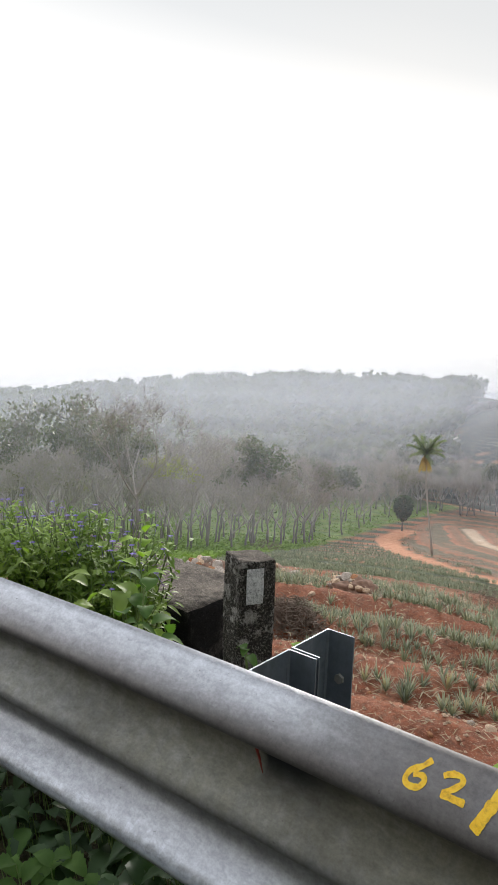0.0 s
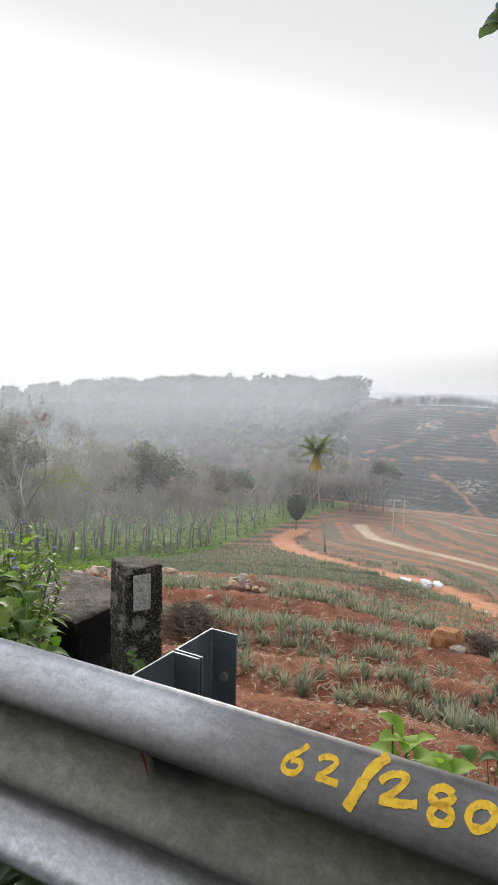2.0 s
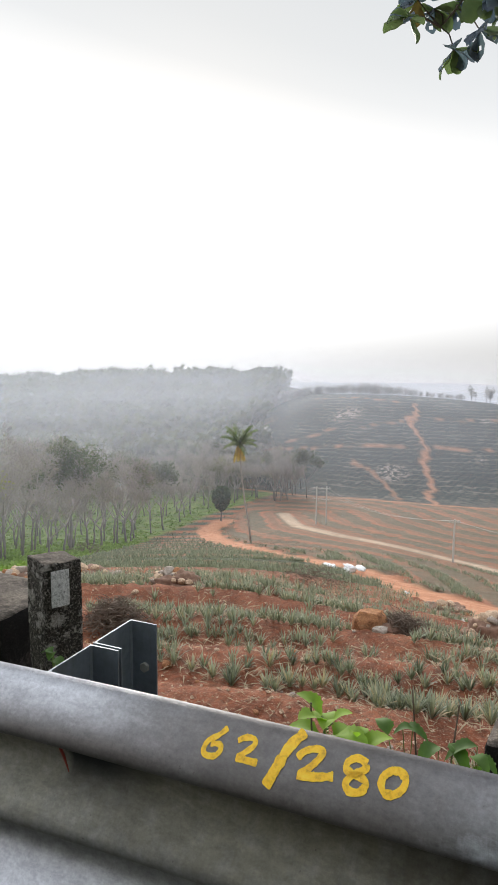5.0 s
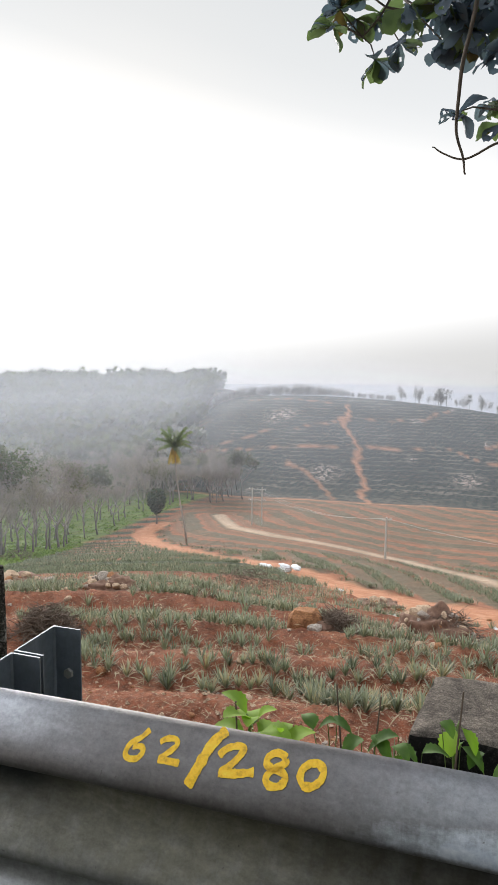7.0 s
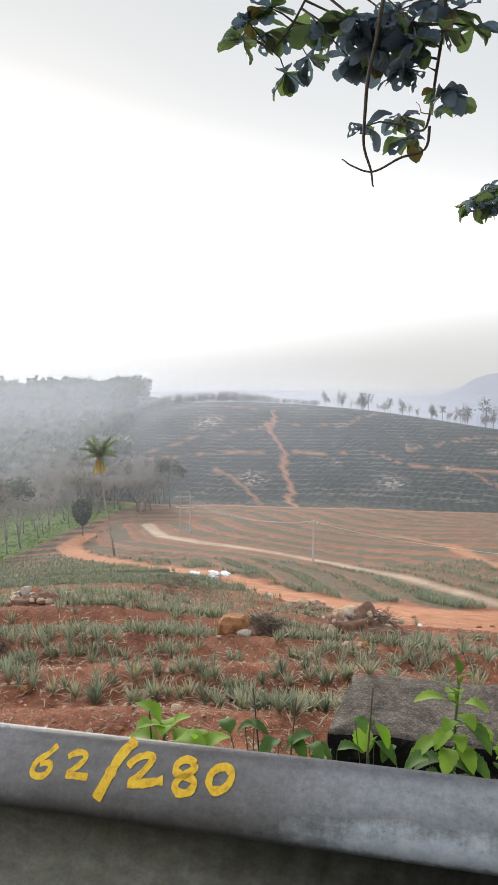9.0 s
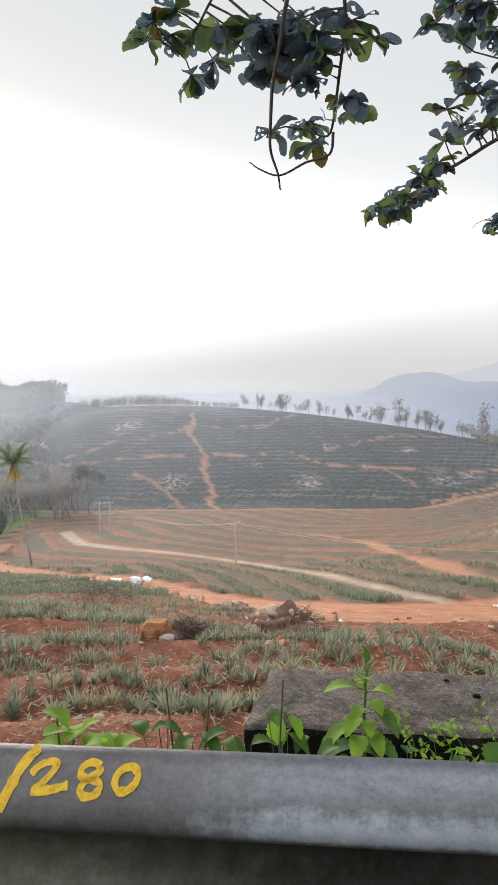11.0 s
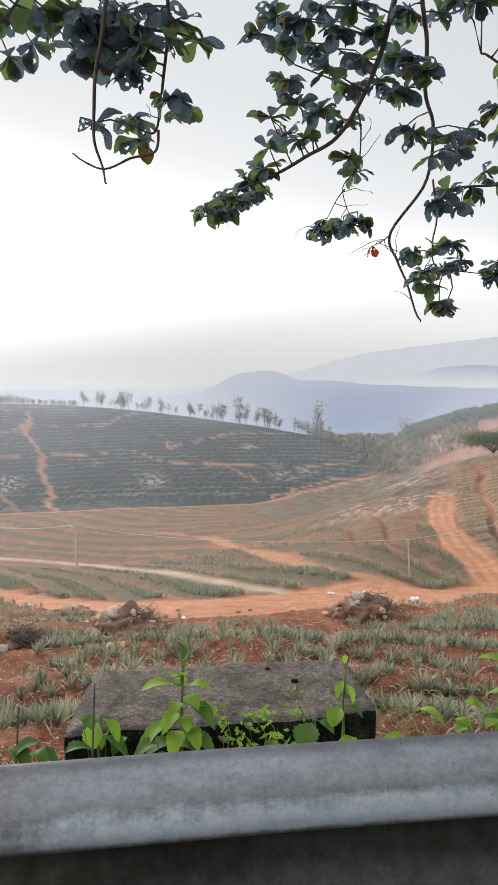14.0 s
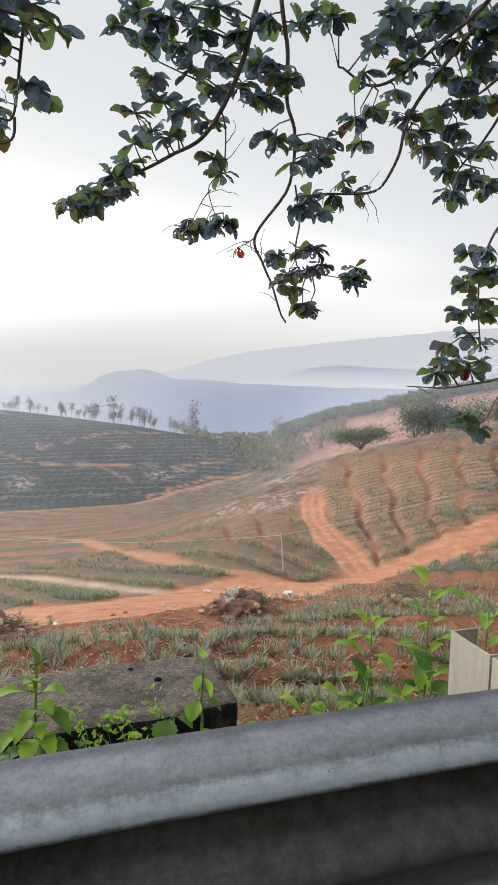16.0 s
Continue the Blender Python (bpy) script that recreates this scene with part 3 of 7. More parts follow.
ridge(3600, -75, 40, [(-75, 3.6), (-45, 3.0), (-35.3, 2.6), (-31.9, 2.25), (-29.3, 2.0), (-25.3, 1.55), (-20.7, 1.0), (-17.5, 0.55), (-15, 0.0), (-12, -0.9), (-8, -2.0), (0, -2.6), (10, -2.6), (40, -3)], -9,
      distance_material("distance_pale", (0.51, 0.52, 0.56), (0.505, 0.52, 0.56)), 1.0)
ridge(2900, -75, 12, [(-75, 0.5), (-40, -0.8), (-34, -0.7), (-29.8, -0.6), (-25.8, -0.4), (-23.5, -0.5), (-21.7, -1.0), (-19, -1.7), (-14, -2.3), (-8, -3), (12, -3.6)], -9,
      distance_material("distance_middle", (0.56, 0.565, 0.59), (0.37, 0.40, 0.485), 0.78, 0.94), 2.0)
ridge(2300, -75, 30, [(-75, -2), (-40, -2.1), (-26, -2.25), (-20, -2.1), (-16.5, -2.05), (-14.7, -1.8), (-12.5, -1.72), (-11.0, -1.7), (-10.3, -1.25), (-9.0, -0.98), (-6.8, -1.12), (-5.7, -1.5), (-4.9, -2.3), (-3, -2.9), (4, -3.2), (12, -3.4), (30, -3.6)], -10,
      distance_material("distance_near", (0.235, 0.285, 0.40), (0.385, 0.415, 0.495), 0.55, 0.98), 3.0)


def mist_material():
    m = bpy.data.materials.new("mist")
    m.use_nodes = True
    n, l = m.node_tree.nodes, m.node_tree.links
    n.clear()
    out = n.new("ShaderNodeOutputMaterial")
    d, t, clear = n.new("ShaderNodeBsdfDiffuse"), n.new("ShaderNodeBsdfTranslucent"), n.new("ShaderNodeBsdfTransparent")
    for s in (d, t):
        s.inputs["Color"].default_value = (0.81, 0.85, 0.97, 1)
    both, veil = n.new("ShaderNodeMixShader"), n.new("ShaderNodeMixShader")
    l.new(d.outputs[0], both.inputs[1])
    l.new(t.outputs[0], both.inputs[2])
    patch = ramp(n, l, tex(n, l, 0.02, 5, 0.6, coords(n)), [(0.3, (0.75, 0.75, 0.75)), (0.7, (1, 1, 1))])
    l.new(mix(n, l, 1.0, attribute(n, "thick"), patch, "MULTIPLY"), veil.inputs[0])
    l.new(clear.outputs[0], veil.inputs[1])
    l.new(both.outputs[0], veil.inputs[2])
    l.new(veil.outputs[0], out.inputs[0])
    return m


MIST = mist_material()


def mist_haze_sheet(dist, thick, bearings):
    """A thin see-through sheet over the valley that stands in for mist and distance haze."""
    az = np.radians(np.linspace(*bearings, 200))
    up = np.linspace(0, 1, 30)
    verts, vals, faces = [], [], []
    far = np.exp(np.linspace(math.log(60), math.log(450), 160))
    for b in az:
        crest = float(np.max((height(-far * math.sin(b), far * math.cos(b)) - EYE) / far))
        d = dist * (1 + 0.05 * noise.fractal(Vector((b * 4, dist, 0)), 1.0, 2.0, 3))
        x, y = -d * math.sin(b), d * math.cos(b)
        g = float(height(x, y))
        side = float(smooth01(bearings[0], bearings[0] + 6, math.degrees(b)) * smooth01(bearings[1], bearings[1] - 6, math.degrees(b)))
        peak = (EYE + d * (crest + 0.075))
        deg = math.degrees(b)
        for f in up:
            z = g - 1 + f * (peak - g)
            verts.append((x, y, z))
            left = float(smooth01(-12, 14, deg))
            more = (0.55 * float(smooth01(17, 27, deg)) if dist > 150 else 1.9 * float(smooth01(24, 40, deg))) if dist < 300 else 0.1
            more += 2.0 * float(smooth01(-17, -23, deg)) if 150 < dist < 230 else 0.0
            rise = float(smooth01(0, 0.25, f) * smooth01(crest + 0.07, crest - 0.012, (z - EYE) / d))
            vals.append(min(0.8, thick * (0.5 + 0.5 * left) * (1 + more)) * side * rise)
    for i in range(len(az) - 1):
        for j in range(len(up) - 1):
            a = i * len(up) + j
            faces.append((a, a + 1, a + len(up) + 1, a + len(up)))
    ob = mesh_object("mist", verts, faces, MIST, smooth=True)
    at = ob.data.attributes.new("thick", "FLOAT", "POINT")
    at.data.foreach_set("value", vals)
    return tagged(ob, "thin white sheet standing in for mist and haze over the valley", "mist", kind="structure")


mist_haze_sheet(52, 0.035, (-70, 75))
mist_haze_sheet(112, 0.05, (-70, 75))
mist_haze_sheet(160, 0.07, (-70, 75))
mist_haze_sheet(186, 0.05, (-70, 75))
mist_haze_sheet(212, 0.06, (-70, 75))
mist_haze_sheet(246, 0.11, (-70, 75))
mist_haze_sheet(285, 0.11, (-70, 75))
mist_haze_sheet(350, 0.28, (-70, 75))


class Geo:
    """Gathers faces for one mesh."""

    def __init__(self):
        self.v, self.f = [], []

    def tube(self, pts, radii, sides=5):
        base = len(self.v)
        pts = [Vector(p) for p in pts]
        for i, p in enumerate(pts):
            d = (pts[min(i + 1, len(pts) - 1)] - pts[max(i - 1, 0)]).normalized()
            a = d.orthogonal().normalized()
            b = d.cross(a)
            for s in range(sides):
                t = 2 * math.pi * s / sides
                self.v.append(p + (a * math.cos(t) + b * math.sin(t)) * radii[i])
        for i in range(len(pts) - 1):
            for s in range(sides):
                q = base + i * sides
                self.f.append((q + s, q + (s + 1) % sides, q + sides + (s + 1) % sides, q + sides + s))
        self.f.append(tuple(range(base + sides - 1, base - 1, -1)))
        self.f.append(tuple(range(base + (len(pts) - 1) * sides, base + len(pts) * sides)))

    def quad(self, p, a, b):
        k = len(self.v)
        self.v += [p - a - b, p + a - b * 0.3, p + a * 0.2 + b, p - a * 0.8 + b * 0.6]
        self.f.append((k, k + 1, k + 2, k + 3))

    def leaf(self, p, along, side, length, width, bend=0.25, steps=3, tip=0.0, widest=0.6):
        """A leaf blade with a folded middle that droops along its length."""
        k = len(self.v)
        up = side.cross(along).normalized()
        for i in range(steps + 1):
            t = i / steps
            mid = p + along * length * t - Vector((0, 0, 1)) * bend * length * t * t
            w = width * 0.5 * (math.sin(math.pi * min(1.0, (t / widest) * 0.5 if t < widest else 0.5 + 0.5 * (t - widest) / (1 - widest))) * (1 - tip) + tip) if 0 < i < steps else width * 0.04
            self.v += [mid - side * w + up * w * 0.25, mid, mid + side * w + up * w * 0.25]
        for i in range(steps):
            q = k + i * 3
            self.f += [(q, q + 1, q + 4, q + 3), (q + 1, q + 2, q + 5, q + 4)]

    def mesh(self, name, mat, parent=None, label="", smooth=False):
        return mesh_object(name, self.v, self.f, mat, parent, label, smooth)


# ---- crash barrier ----
def steel_material(name, tint, dirt, rough, metal=0.55):
    """Old zinc: a cloudy grey coat with runs of dirt and a faint green film."""
    m, n, l, b = material(name, rough, metal)
    c = coords(n)
    along = n.new("ShaderNodeMapping")
    along.inputs["Scale"].default_value = (0.35, 1.0, 1.0)
    l.new(c, along.inputs[0])
    s = n.new("ShaderNodeMapping")
    s.inputs["Scale"].default_value = (1.0, 1.0, 0.2)
    l.new(c, s.inputs[0])
    cloud = tex(n, l, 7, 6, 0.6, along.outputs[0], 0.4)
    speck = tex(n, l, 55, 5, 0.7, c)
    runs = tex(n, l, 20, 5, 0.6, s.outputs[0])
    base = ramp(n, l, cloud, [(0.3, tuple(v * 0.72 for v in tint)), (0.55, tint), (0.75, tuple(min(1, v * 1.25) for v in tint))])
    base = mix(n, l, 0.18, base, ramp(n, l, speck, [(0.35, (0.25, 0.25, 0.25)), (0.65, (0.75, 0.75, 0.75))]), "OVERLAY")
    stain = ramp(n, l, mix(n, l, 0.5, runs, cloud), [(0.42, (0, 0, 0)), (0.66, (1, 1, 1))])
    base = mix(n, l, mix(n, l, 1.0, stain, (0.7, 0.7, 0.7), "MULTIPLY"), base, dirt)
    l.new(base, b.inputs["Base Color"])
    l.new(ramp(n, l, mix(n, l, 0.4, cloud, speck), [(0.3, (rough + 0.14,) * 3), (0.7, (rough - 0.08,) * 3)]), b.inputs["Roughness"])
    bump(n, l, b, speck, 0.06, 0.003)
    return m


def beam_material():
    """Galvanised sheet: blotched upper faces, crests rubbed bright with painted sheen, an olive film and painted shade
    in the hollows.
    """
    m, n, l, b = material("galvanised_steel", 0.3, 0.9)
    c = coords(n)
    along = n.new("ShaderNodeMapping")
    along.inputs["Scale"].default_value = (0.3, 1.0, 1.0)
    l.new(c, along.inputs[0])
    s = n.new("ShaderNodeMapping")
    s.inputs["Scale"].default_value = (1.0, 1.0, 0.25)
    l.new(c, s.inputs[0])
    cloud = tex(n, l, 5, 7, 0.62, along.outputs[0], 0.3)
    blotch = tex(n, l, 17, 5, 0.6, along.outputs[0], 0.3)
    fine = tex(n, l, 130, 5, 0.75, c)
    half = n.new("ShaderNodeMapping")
    half.inputs["Scale"].default_value = (0.5, 1.0, 1.0)
    l.new(c, half.inputs[0])
    patina = tex(n, l, 48, 7, 0.72, half.outputs[0], 0.2)
    runs = tex(n, l, 26, 6, 0.65, s.outputs[0])
    soft = tex(n, l, 3.2, 4, 0.5, along.outputs[0])
    base = ramp(n, l, mix(n, l, 0.5, soft, cloud), [(0.35, (0.22, 0.225, 0.245)), (0.65, (0.34, 0.35, 0.38))])
    base = mix(n, l, ramp(n, l, mix(n, l, 0.4, soft, runs), [(0.50, (0, 0, 0)), (0.64, (0.55, 0.55, 0.55))]), base, (0.20, 0.185, 0.185))
    mottle = ramp(n, l, mix(n, l, 0.35, blotch, patina), [(0.46, (0, 0, 0)), (0.60, (0.55, 0.55, 0.55))])
    base = mix(n, l, mottle, base, (0.20, 0.19, 0.205))
    # pale left end: sky sheen on the upper face put into the colour
    base = mix(n, l, mix(n, l, 1.0, attribute(n, "zinc"), ramp(n, l, cloud, [(0.3, (0.4, 0.4, 0.4)), (0.6, (0.9, 0.9, 0.9))]), "MULTIPLY"), base, (0.47, 0.48, 0.525))
    # a long brown rub where loads have leaned
    rubbed = mix(n, l, 1.0, attribute(n, "stain"), ramp(n, l, cloud, [(0.3, (0.65, 0.65, 0.65)), (0.6, (1, 1, 1))]), "MULTIPLY")
    base = mix(n, l, rubbed, base, (0.13, 0.117, 0.113))
    # hollows: an olive film, with the upper wave's shade painted darker rightwards
    film = mix(n, l, 1.0, attribute(n, "grime_shade"), ramp(n, l, mix(n, l, 0.5, soft, runs), [(0.34, (0.62, 0.62, 0.62)), (0.58, (0.97, 0.97, 0.97))]), "MULTIPLY")
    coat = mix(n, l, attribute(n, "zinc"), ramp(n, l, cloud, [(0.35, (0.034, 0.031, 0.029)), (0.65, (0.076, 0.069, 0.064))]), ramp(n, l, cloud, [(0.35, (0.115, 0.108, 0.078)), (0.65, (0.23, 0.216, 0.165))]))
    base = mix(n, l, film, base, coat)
    # shade in the recess at the lapped joint, put into the colour
    base = mix(n, l, attribute(n, "joint_shade"), base, (0.016, 0.019, 0.024))
    # crests worn bright, sky sheen added to their colour, with a cloudy upper border
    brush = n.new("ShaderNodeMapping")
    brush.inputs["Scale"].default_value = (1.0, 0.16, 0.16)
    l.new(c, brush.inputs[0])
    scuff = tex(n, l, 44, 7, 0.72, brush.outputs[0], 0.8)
    edge = mix(n, l, 0.62, attribute(n, "worn_sheen"), mix(n, l, 0.28, mix(n, l, 0.45, blotch, patina), scuff))
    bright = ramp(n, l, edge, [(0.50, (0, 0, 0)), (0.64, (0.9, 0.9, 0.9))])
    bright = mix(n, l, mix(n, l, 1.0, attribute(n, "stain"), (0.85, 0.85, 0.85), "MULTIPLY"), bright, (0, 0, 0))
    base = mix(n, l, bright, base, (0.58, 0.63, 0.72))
    base = mix(n, l, 0.36, base, ramp(n, l, patina, [(0.36, (0.25, 0.25, 0.25)), (0.64, (0.75, 0.75, 0.75))]), "OVERLAY")
    base = mix(n, l, 0.3, base, ramp(n, l, mix(n, l, 0.75, scuff, fine), [(0.4, (0.3, 0.3, 0.3)), (0.6, (0.7, 0.7, 0.7))]), "OVERLAY")
    # small dark pits and chips
    pits = ramp(n, l, tex(n, l, 85, 3, 0.6, c), [(0.70, (0, 0, 0)), (0.75, (0.7, 0.7, 0.7))])
    base = mix(n, l, pits, base, (0.09, 0.08, 0.075))
    l.new(base, b.inputs["Base Color"])
    dull = mix(n, l, film, ramp(n, l, soft, [(0.35, (0.36, 0.36, 0.36)), (0.65, (0.46, 0.46, 0.46))]), (0.64, 0.64, 0.64))
    l.new(dull, b.inputs["Roughness"])
    l.new(mix(n, l, rubbed, mix(n, l, bright, mix(n, l, film, (0.85, 0.85, 0.85), (0.3, 0.3, 0.3)), (0.35, 0.35, 0.35)), (0.45, 0.45, 0.45)), b.inputs["Metallic"])
    return m


STEEL = beam_material()
POST_STEEL = steel_material("post_steel", (0.21, 0.245, 0.285), (0.08, 0.09, 0.10), 0.5)
BOLT_STEEL = steel_material("bolt_zinc", (0.42, 0.42, 0.40), (0.2, 0.15, 0.1), 0.4)
# right post: a dust tint, with its sunlit brightness put into the colour
DUSTY_LIT_STEEL = steel_material("dusty_lit_post_steel", (0.55, 0.50, 0.42), (0.36, 0.31, 0.24), 0.6)


def plain(name, c, rough=0.8, scale=12.0, spread=0.35):
    """One colour with grain at two scales."""
    m, n, l, b = material(name, rough)
    k = coords(n)
    lo, hi = tuple(v * (1 - spread) for v in c), tuple(min(1, v * (1 + spread)) for v in c)
    f = mix(n, l, 0.5, tex(n, l, scale, 6, 0.65, k), tex(n, l, scale * 7, 4, 0.7, k))
    l.new(ramp(n, l, f, [(0.3, lo), (0.5, c), (0.7, hi)]), b.inputs["Base Color"])
    bump(n, l, b, f, 0.3, 0.01)
    return m


RED_EDGE = plain("red_oxide", (0.30, 0.05, 0.04))


def paint_material():
    m, n, l, b = material("yellow_paint", 0.55)
    c = coords(n)
    l.new(ramp(n, l, tex(n, l, 70, 5, 0.7, c), [(0.32, (0.62, 0.33, 0.02)), (0.5, (0.97, 0.58, 0.02)), (0.75, (1.0, 0.70, 0.06))]), b.inputs["Base Color"])
    bump(n, l, b, tex(n, l, 90, 4, 0.6, c), 0.4, 0.003)
    return m


PAINT = paint_material()

BEAM = [(0.085, 0.816), (0.060, 0.796), (0.036, 0.774), (0.018, 0.755), (0.006, 0.739), (0.0005, 0.727), (0.002, 0.716), (0.012, 0.708), (0.050, 0.689), (0.073, 0.668),
        (0.083, 0.647), (0.083, 0.630), (0.074, 0.613), (0.055, 0.597), (0.016, 0.566), (0.003, 0.553), (0, 0.539), (0.003, 0.527), (0.013, 0.518), (0.050, 0.496),
        (0.073, 0.475), (0.083, 0.454), (0.083, 0.434), (0.074, 0.417), (0.055, 0.401), (0.016, 0.372), (0.003, 0.359), (0, 0.345), (0.005, 0.330), (0.020, 0.318), (0.07, 0.300)]


def rail_y(x):
    return 0.99 - 0.018 * (x - 0.25) ** 2


def beam(x0, x1, lift, parent, flare=0.0):
    """One length of three-wave beam; flare opens its right end off the sheet behind."""
    xs = np.linspace(x0, x1, int((x1 - x0) * 50))
    verts, faces = [], []
    for x in xs:
        f = flare * max(0.0, 1 - (x1 - x) / 0.10) ** 2
        for k, (dy, z) in enumerate(BEAM):
            inner = max(0.0, 1 - abs(z - 0.655) / 0.045)
            dent = 0.0012 * noise.noise(Vector((x * 2.2, z * 6, 0.3)))
            verts.append((x, rail_y(x) + dy - lift - f * inner + dent, z + dent))
    m = len(BEAM)
    for i in range(len(xs) - 1):
        for j in range(m - 1):
            faces.append((i * m + j, (i + 1) * m + j, (i + 1) * m + j + 1, i * m + j + 1))
    ob = mesh_object("beam", verts, faces, STEEL, parent, smooth=True)
    worn_sheen = {2: 0.2, 3: 0.75, 4: 1.0, 5: 1.0, 6: 0.6, 15: 0.1, 16: 0.25, 17: 0.1, 23: 0.2, 24: 0.34, 25: 0.46, 26: 0.62, 27: 0.85, 28: 0.6}
    grime_shade = {8: 0.7, 9: 1.0, 10: 1.0, 11: 1.0, 12: 1.0, 13: 1.0, 14: 1.0, 15: 0.95, 16: 0.75, 17: 0.8, 18: 0.75, 19: 0.7, 20: 0.7, 21: 0.6, 22: 0.4, 23: 0.3, 24: 0.2}
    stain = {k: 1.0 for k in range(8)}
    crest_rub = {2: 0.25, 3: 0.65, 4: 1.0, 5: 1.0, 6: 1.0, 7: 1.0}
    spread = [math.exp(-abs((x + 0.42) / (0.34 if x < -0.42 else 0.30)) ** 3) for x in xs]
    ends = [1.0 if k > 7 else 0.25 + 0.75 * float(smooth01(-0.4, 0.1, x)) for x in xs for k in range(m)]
    for key, table in (("worn_sheen", worn_sheen), ("grime_shade", grime_shade), ("stain", stain), ("joint_shade", {8: 1.0, 9: 1.0, 10: 0.95, 11: 0.8, 12: 0.45, 13: 0.15}), ("zinc", {k: (1.0, 1.0, 0.9, 0.5)[k] if k < 4 else 0.0 if k < 8 else 1.0 for k in range(m)})):
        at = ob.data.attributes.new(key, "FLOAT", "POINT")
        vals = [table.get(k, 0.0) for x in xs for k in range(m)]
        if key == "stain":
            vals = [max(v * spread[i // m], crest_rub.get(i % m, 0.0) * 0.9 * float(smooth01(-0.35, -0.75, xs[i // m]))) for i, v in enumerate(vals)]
        elif key == "joint_shade":
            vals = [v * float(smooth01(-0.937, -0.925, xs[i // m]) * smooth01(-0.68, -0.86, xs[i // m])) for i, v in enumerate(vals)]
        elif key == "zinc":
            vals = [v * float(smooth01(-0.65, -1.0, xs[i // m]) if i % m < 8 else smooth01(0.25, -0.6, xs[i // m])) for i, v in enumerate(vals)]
        elif key == "grime_shade":
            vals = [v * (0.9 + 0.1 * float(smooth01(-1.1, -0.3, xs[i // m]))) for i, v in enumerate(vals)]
        elif key == "worn_sheen":
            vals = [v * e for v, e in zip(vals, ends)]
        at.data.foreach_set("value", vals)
    s = ob.modifiers.new("sheet", "SOLIDIFY")
    s.thickness, s.offset, s.material_offset_rim = 0.003, 1.0, 1
    ob.data.materials.append(POST_STEEL)
    return ob


barrier = tagged(new("crash_barrier"), "weathered galvanised three-wave steel crash barrier beside the road", "crash barrier")
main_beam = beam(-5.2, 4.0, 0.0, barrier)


# the cut end of the overlapping sheet shows in the upper hollow
cut = Geo()
lap = [Vector((-0.93, rail_y(-0.93) + 0.048, 0.690)), Vector((-0.929, rail_y(-0.93) + 0.062, 0.655)), Vector((-0.927, rail_y(-0.93) + 0.072, 0.618))]
cut.tube(lap, [0.0035, 0.003, 0.001], 5)
cut.mesh("sheet_edge", RED_EDGE, barrier, "red-primed cut edge of a steel sheet")


def channel(name, x, y0, y1, z0, z1, mat, parent, lean=0.0):
    """A rolled channel that stands on end: a web along y and two flanges towards +x."""
    bm = bmesh.new()
    t, w = 0.004, 0.075
    plan = [(x, y0), (x + w, y0), (x + w, y0 + t), (x + t + 0.004, y0 + t + 0.001), (x + t, y0 + t + 0.006), (x + t, y1 - t - 0.006), (x + t + 0.004, y1 - t - 0.001),
            (x + w, y1 - t), (x + w, y1), (x, y1)]
    k = len(plan)
    low = [bm.verts.new((px, py, z0)) for px, py in plan]
    top = [bm.verts.new((px + lean * (z1 - z0), py, z1)) for px, py in plan]
    for a in range(k):
        bm.faces.new((low[a], low[(a + 1) % k], top[(a + 1) % k], top[a]))
    for ring in (low, top):
        for quad in ((0, 1, 2, 3), (0, 3, 4), (0, 4, 5, 9), (5, 6, 9), (6, 7, 8, 9)):
            bm.faces.new([ring[q] for q in quad])
    return part(name, bm, mat, parent)


def bolt(x, y, z, parent, axis="Y"):
    bm = bmesh.new()
    bmesh.ops.create_cone(bm, cap_ends=True, segments=6, radius1=0.013, radius2=0.012, depth=0.011)
    bmesh.ops.create_cone(bm, cap_ends=True, segments=14, radius1=0.017, radius2=0.017, depth=0.004, matrix=Matrix.Translation((0, 0, -0.006)))
    turn = Matrix.Rotation(radians(90), 4, "X") if axis == "Y" else Matrix.Rotation(radians(90), 4, "Y")
    bmesh.ops.transform(bm, matrix=Matrix.Translation((x, y, z)) @ turn, verts=bm.verts)
    return part("bolt", bm, BOLT_STEEL, parent, "rusty zinc hexagon bolt")


for px, mat in ((-0.989, POST_STEEL), (1.15, DUSTY_LIT_STEEL)):
    spacer = channel("spacer", px, 1.052, 1.198, 0.40, 0.812, mat, barrier)
    post = channel("post", px, 1.206, 1.356, -0.9, 0.812, mat, barrier, 0.0)
    bolt(px + 0.043, 1.35, 0.70, post)
    bolt(px + 0.043, 1.35, 0.52, post)


def face_point(u, v, lift=0.0012):
    """A place on the upper wave's front: u metres along the road, v from 0 at its crest to 1 at its upper edge."""
    s = 1 - v
    pts = BEAM[:7]
    dist = [0.0]
    for (a, b), (c, d) in zip(pts[:-1], pts[1:]):
        dist.append(dist[-1] + math.hypot(c - a, d - b))
    q = s * dist[-1] * 0.98
    k = min(len(pts) - 2, max(0, int(np.searchsorted(dist, q)) - 1))
    f = (q - dist[k]) / (dist[k + 1] - dist[k])
    dy = pts[k][0] + f * (pts[k + 1][0] - pts[k][0])
    z = pts[k][1] + f * (pts[k + 1][1] - pts[k][1])
    tx, tz = pts[k + 1][0] - pts[k][0], pts[k + 1][1] - pts[k][1]
    ln = math.hypot(tx, tz)
    dent = 0.0012 * noise.noise(Vector((u * 2.2, z * 6, 0.3)))
    return Vector((u, rail_y(u) + dy + dent + lift * tz / ln, z + dent - lift * tx / ln))


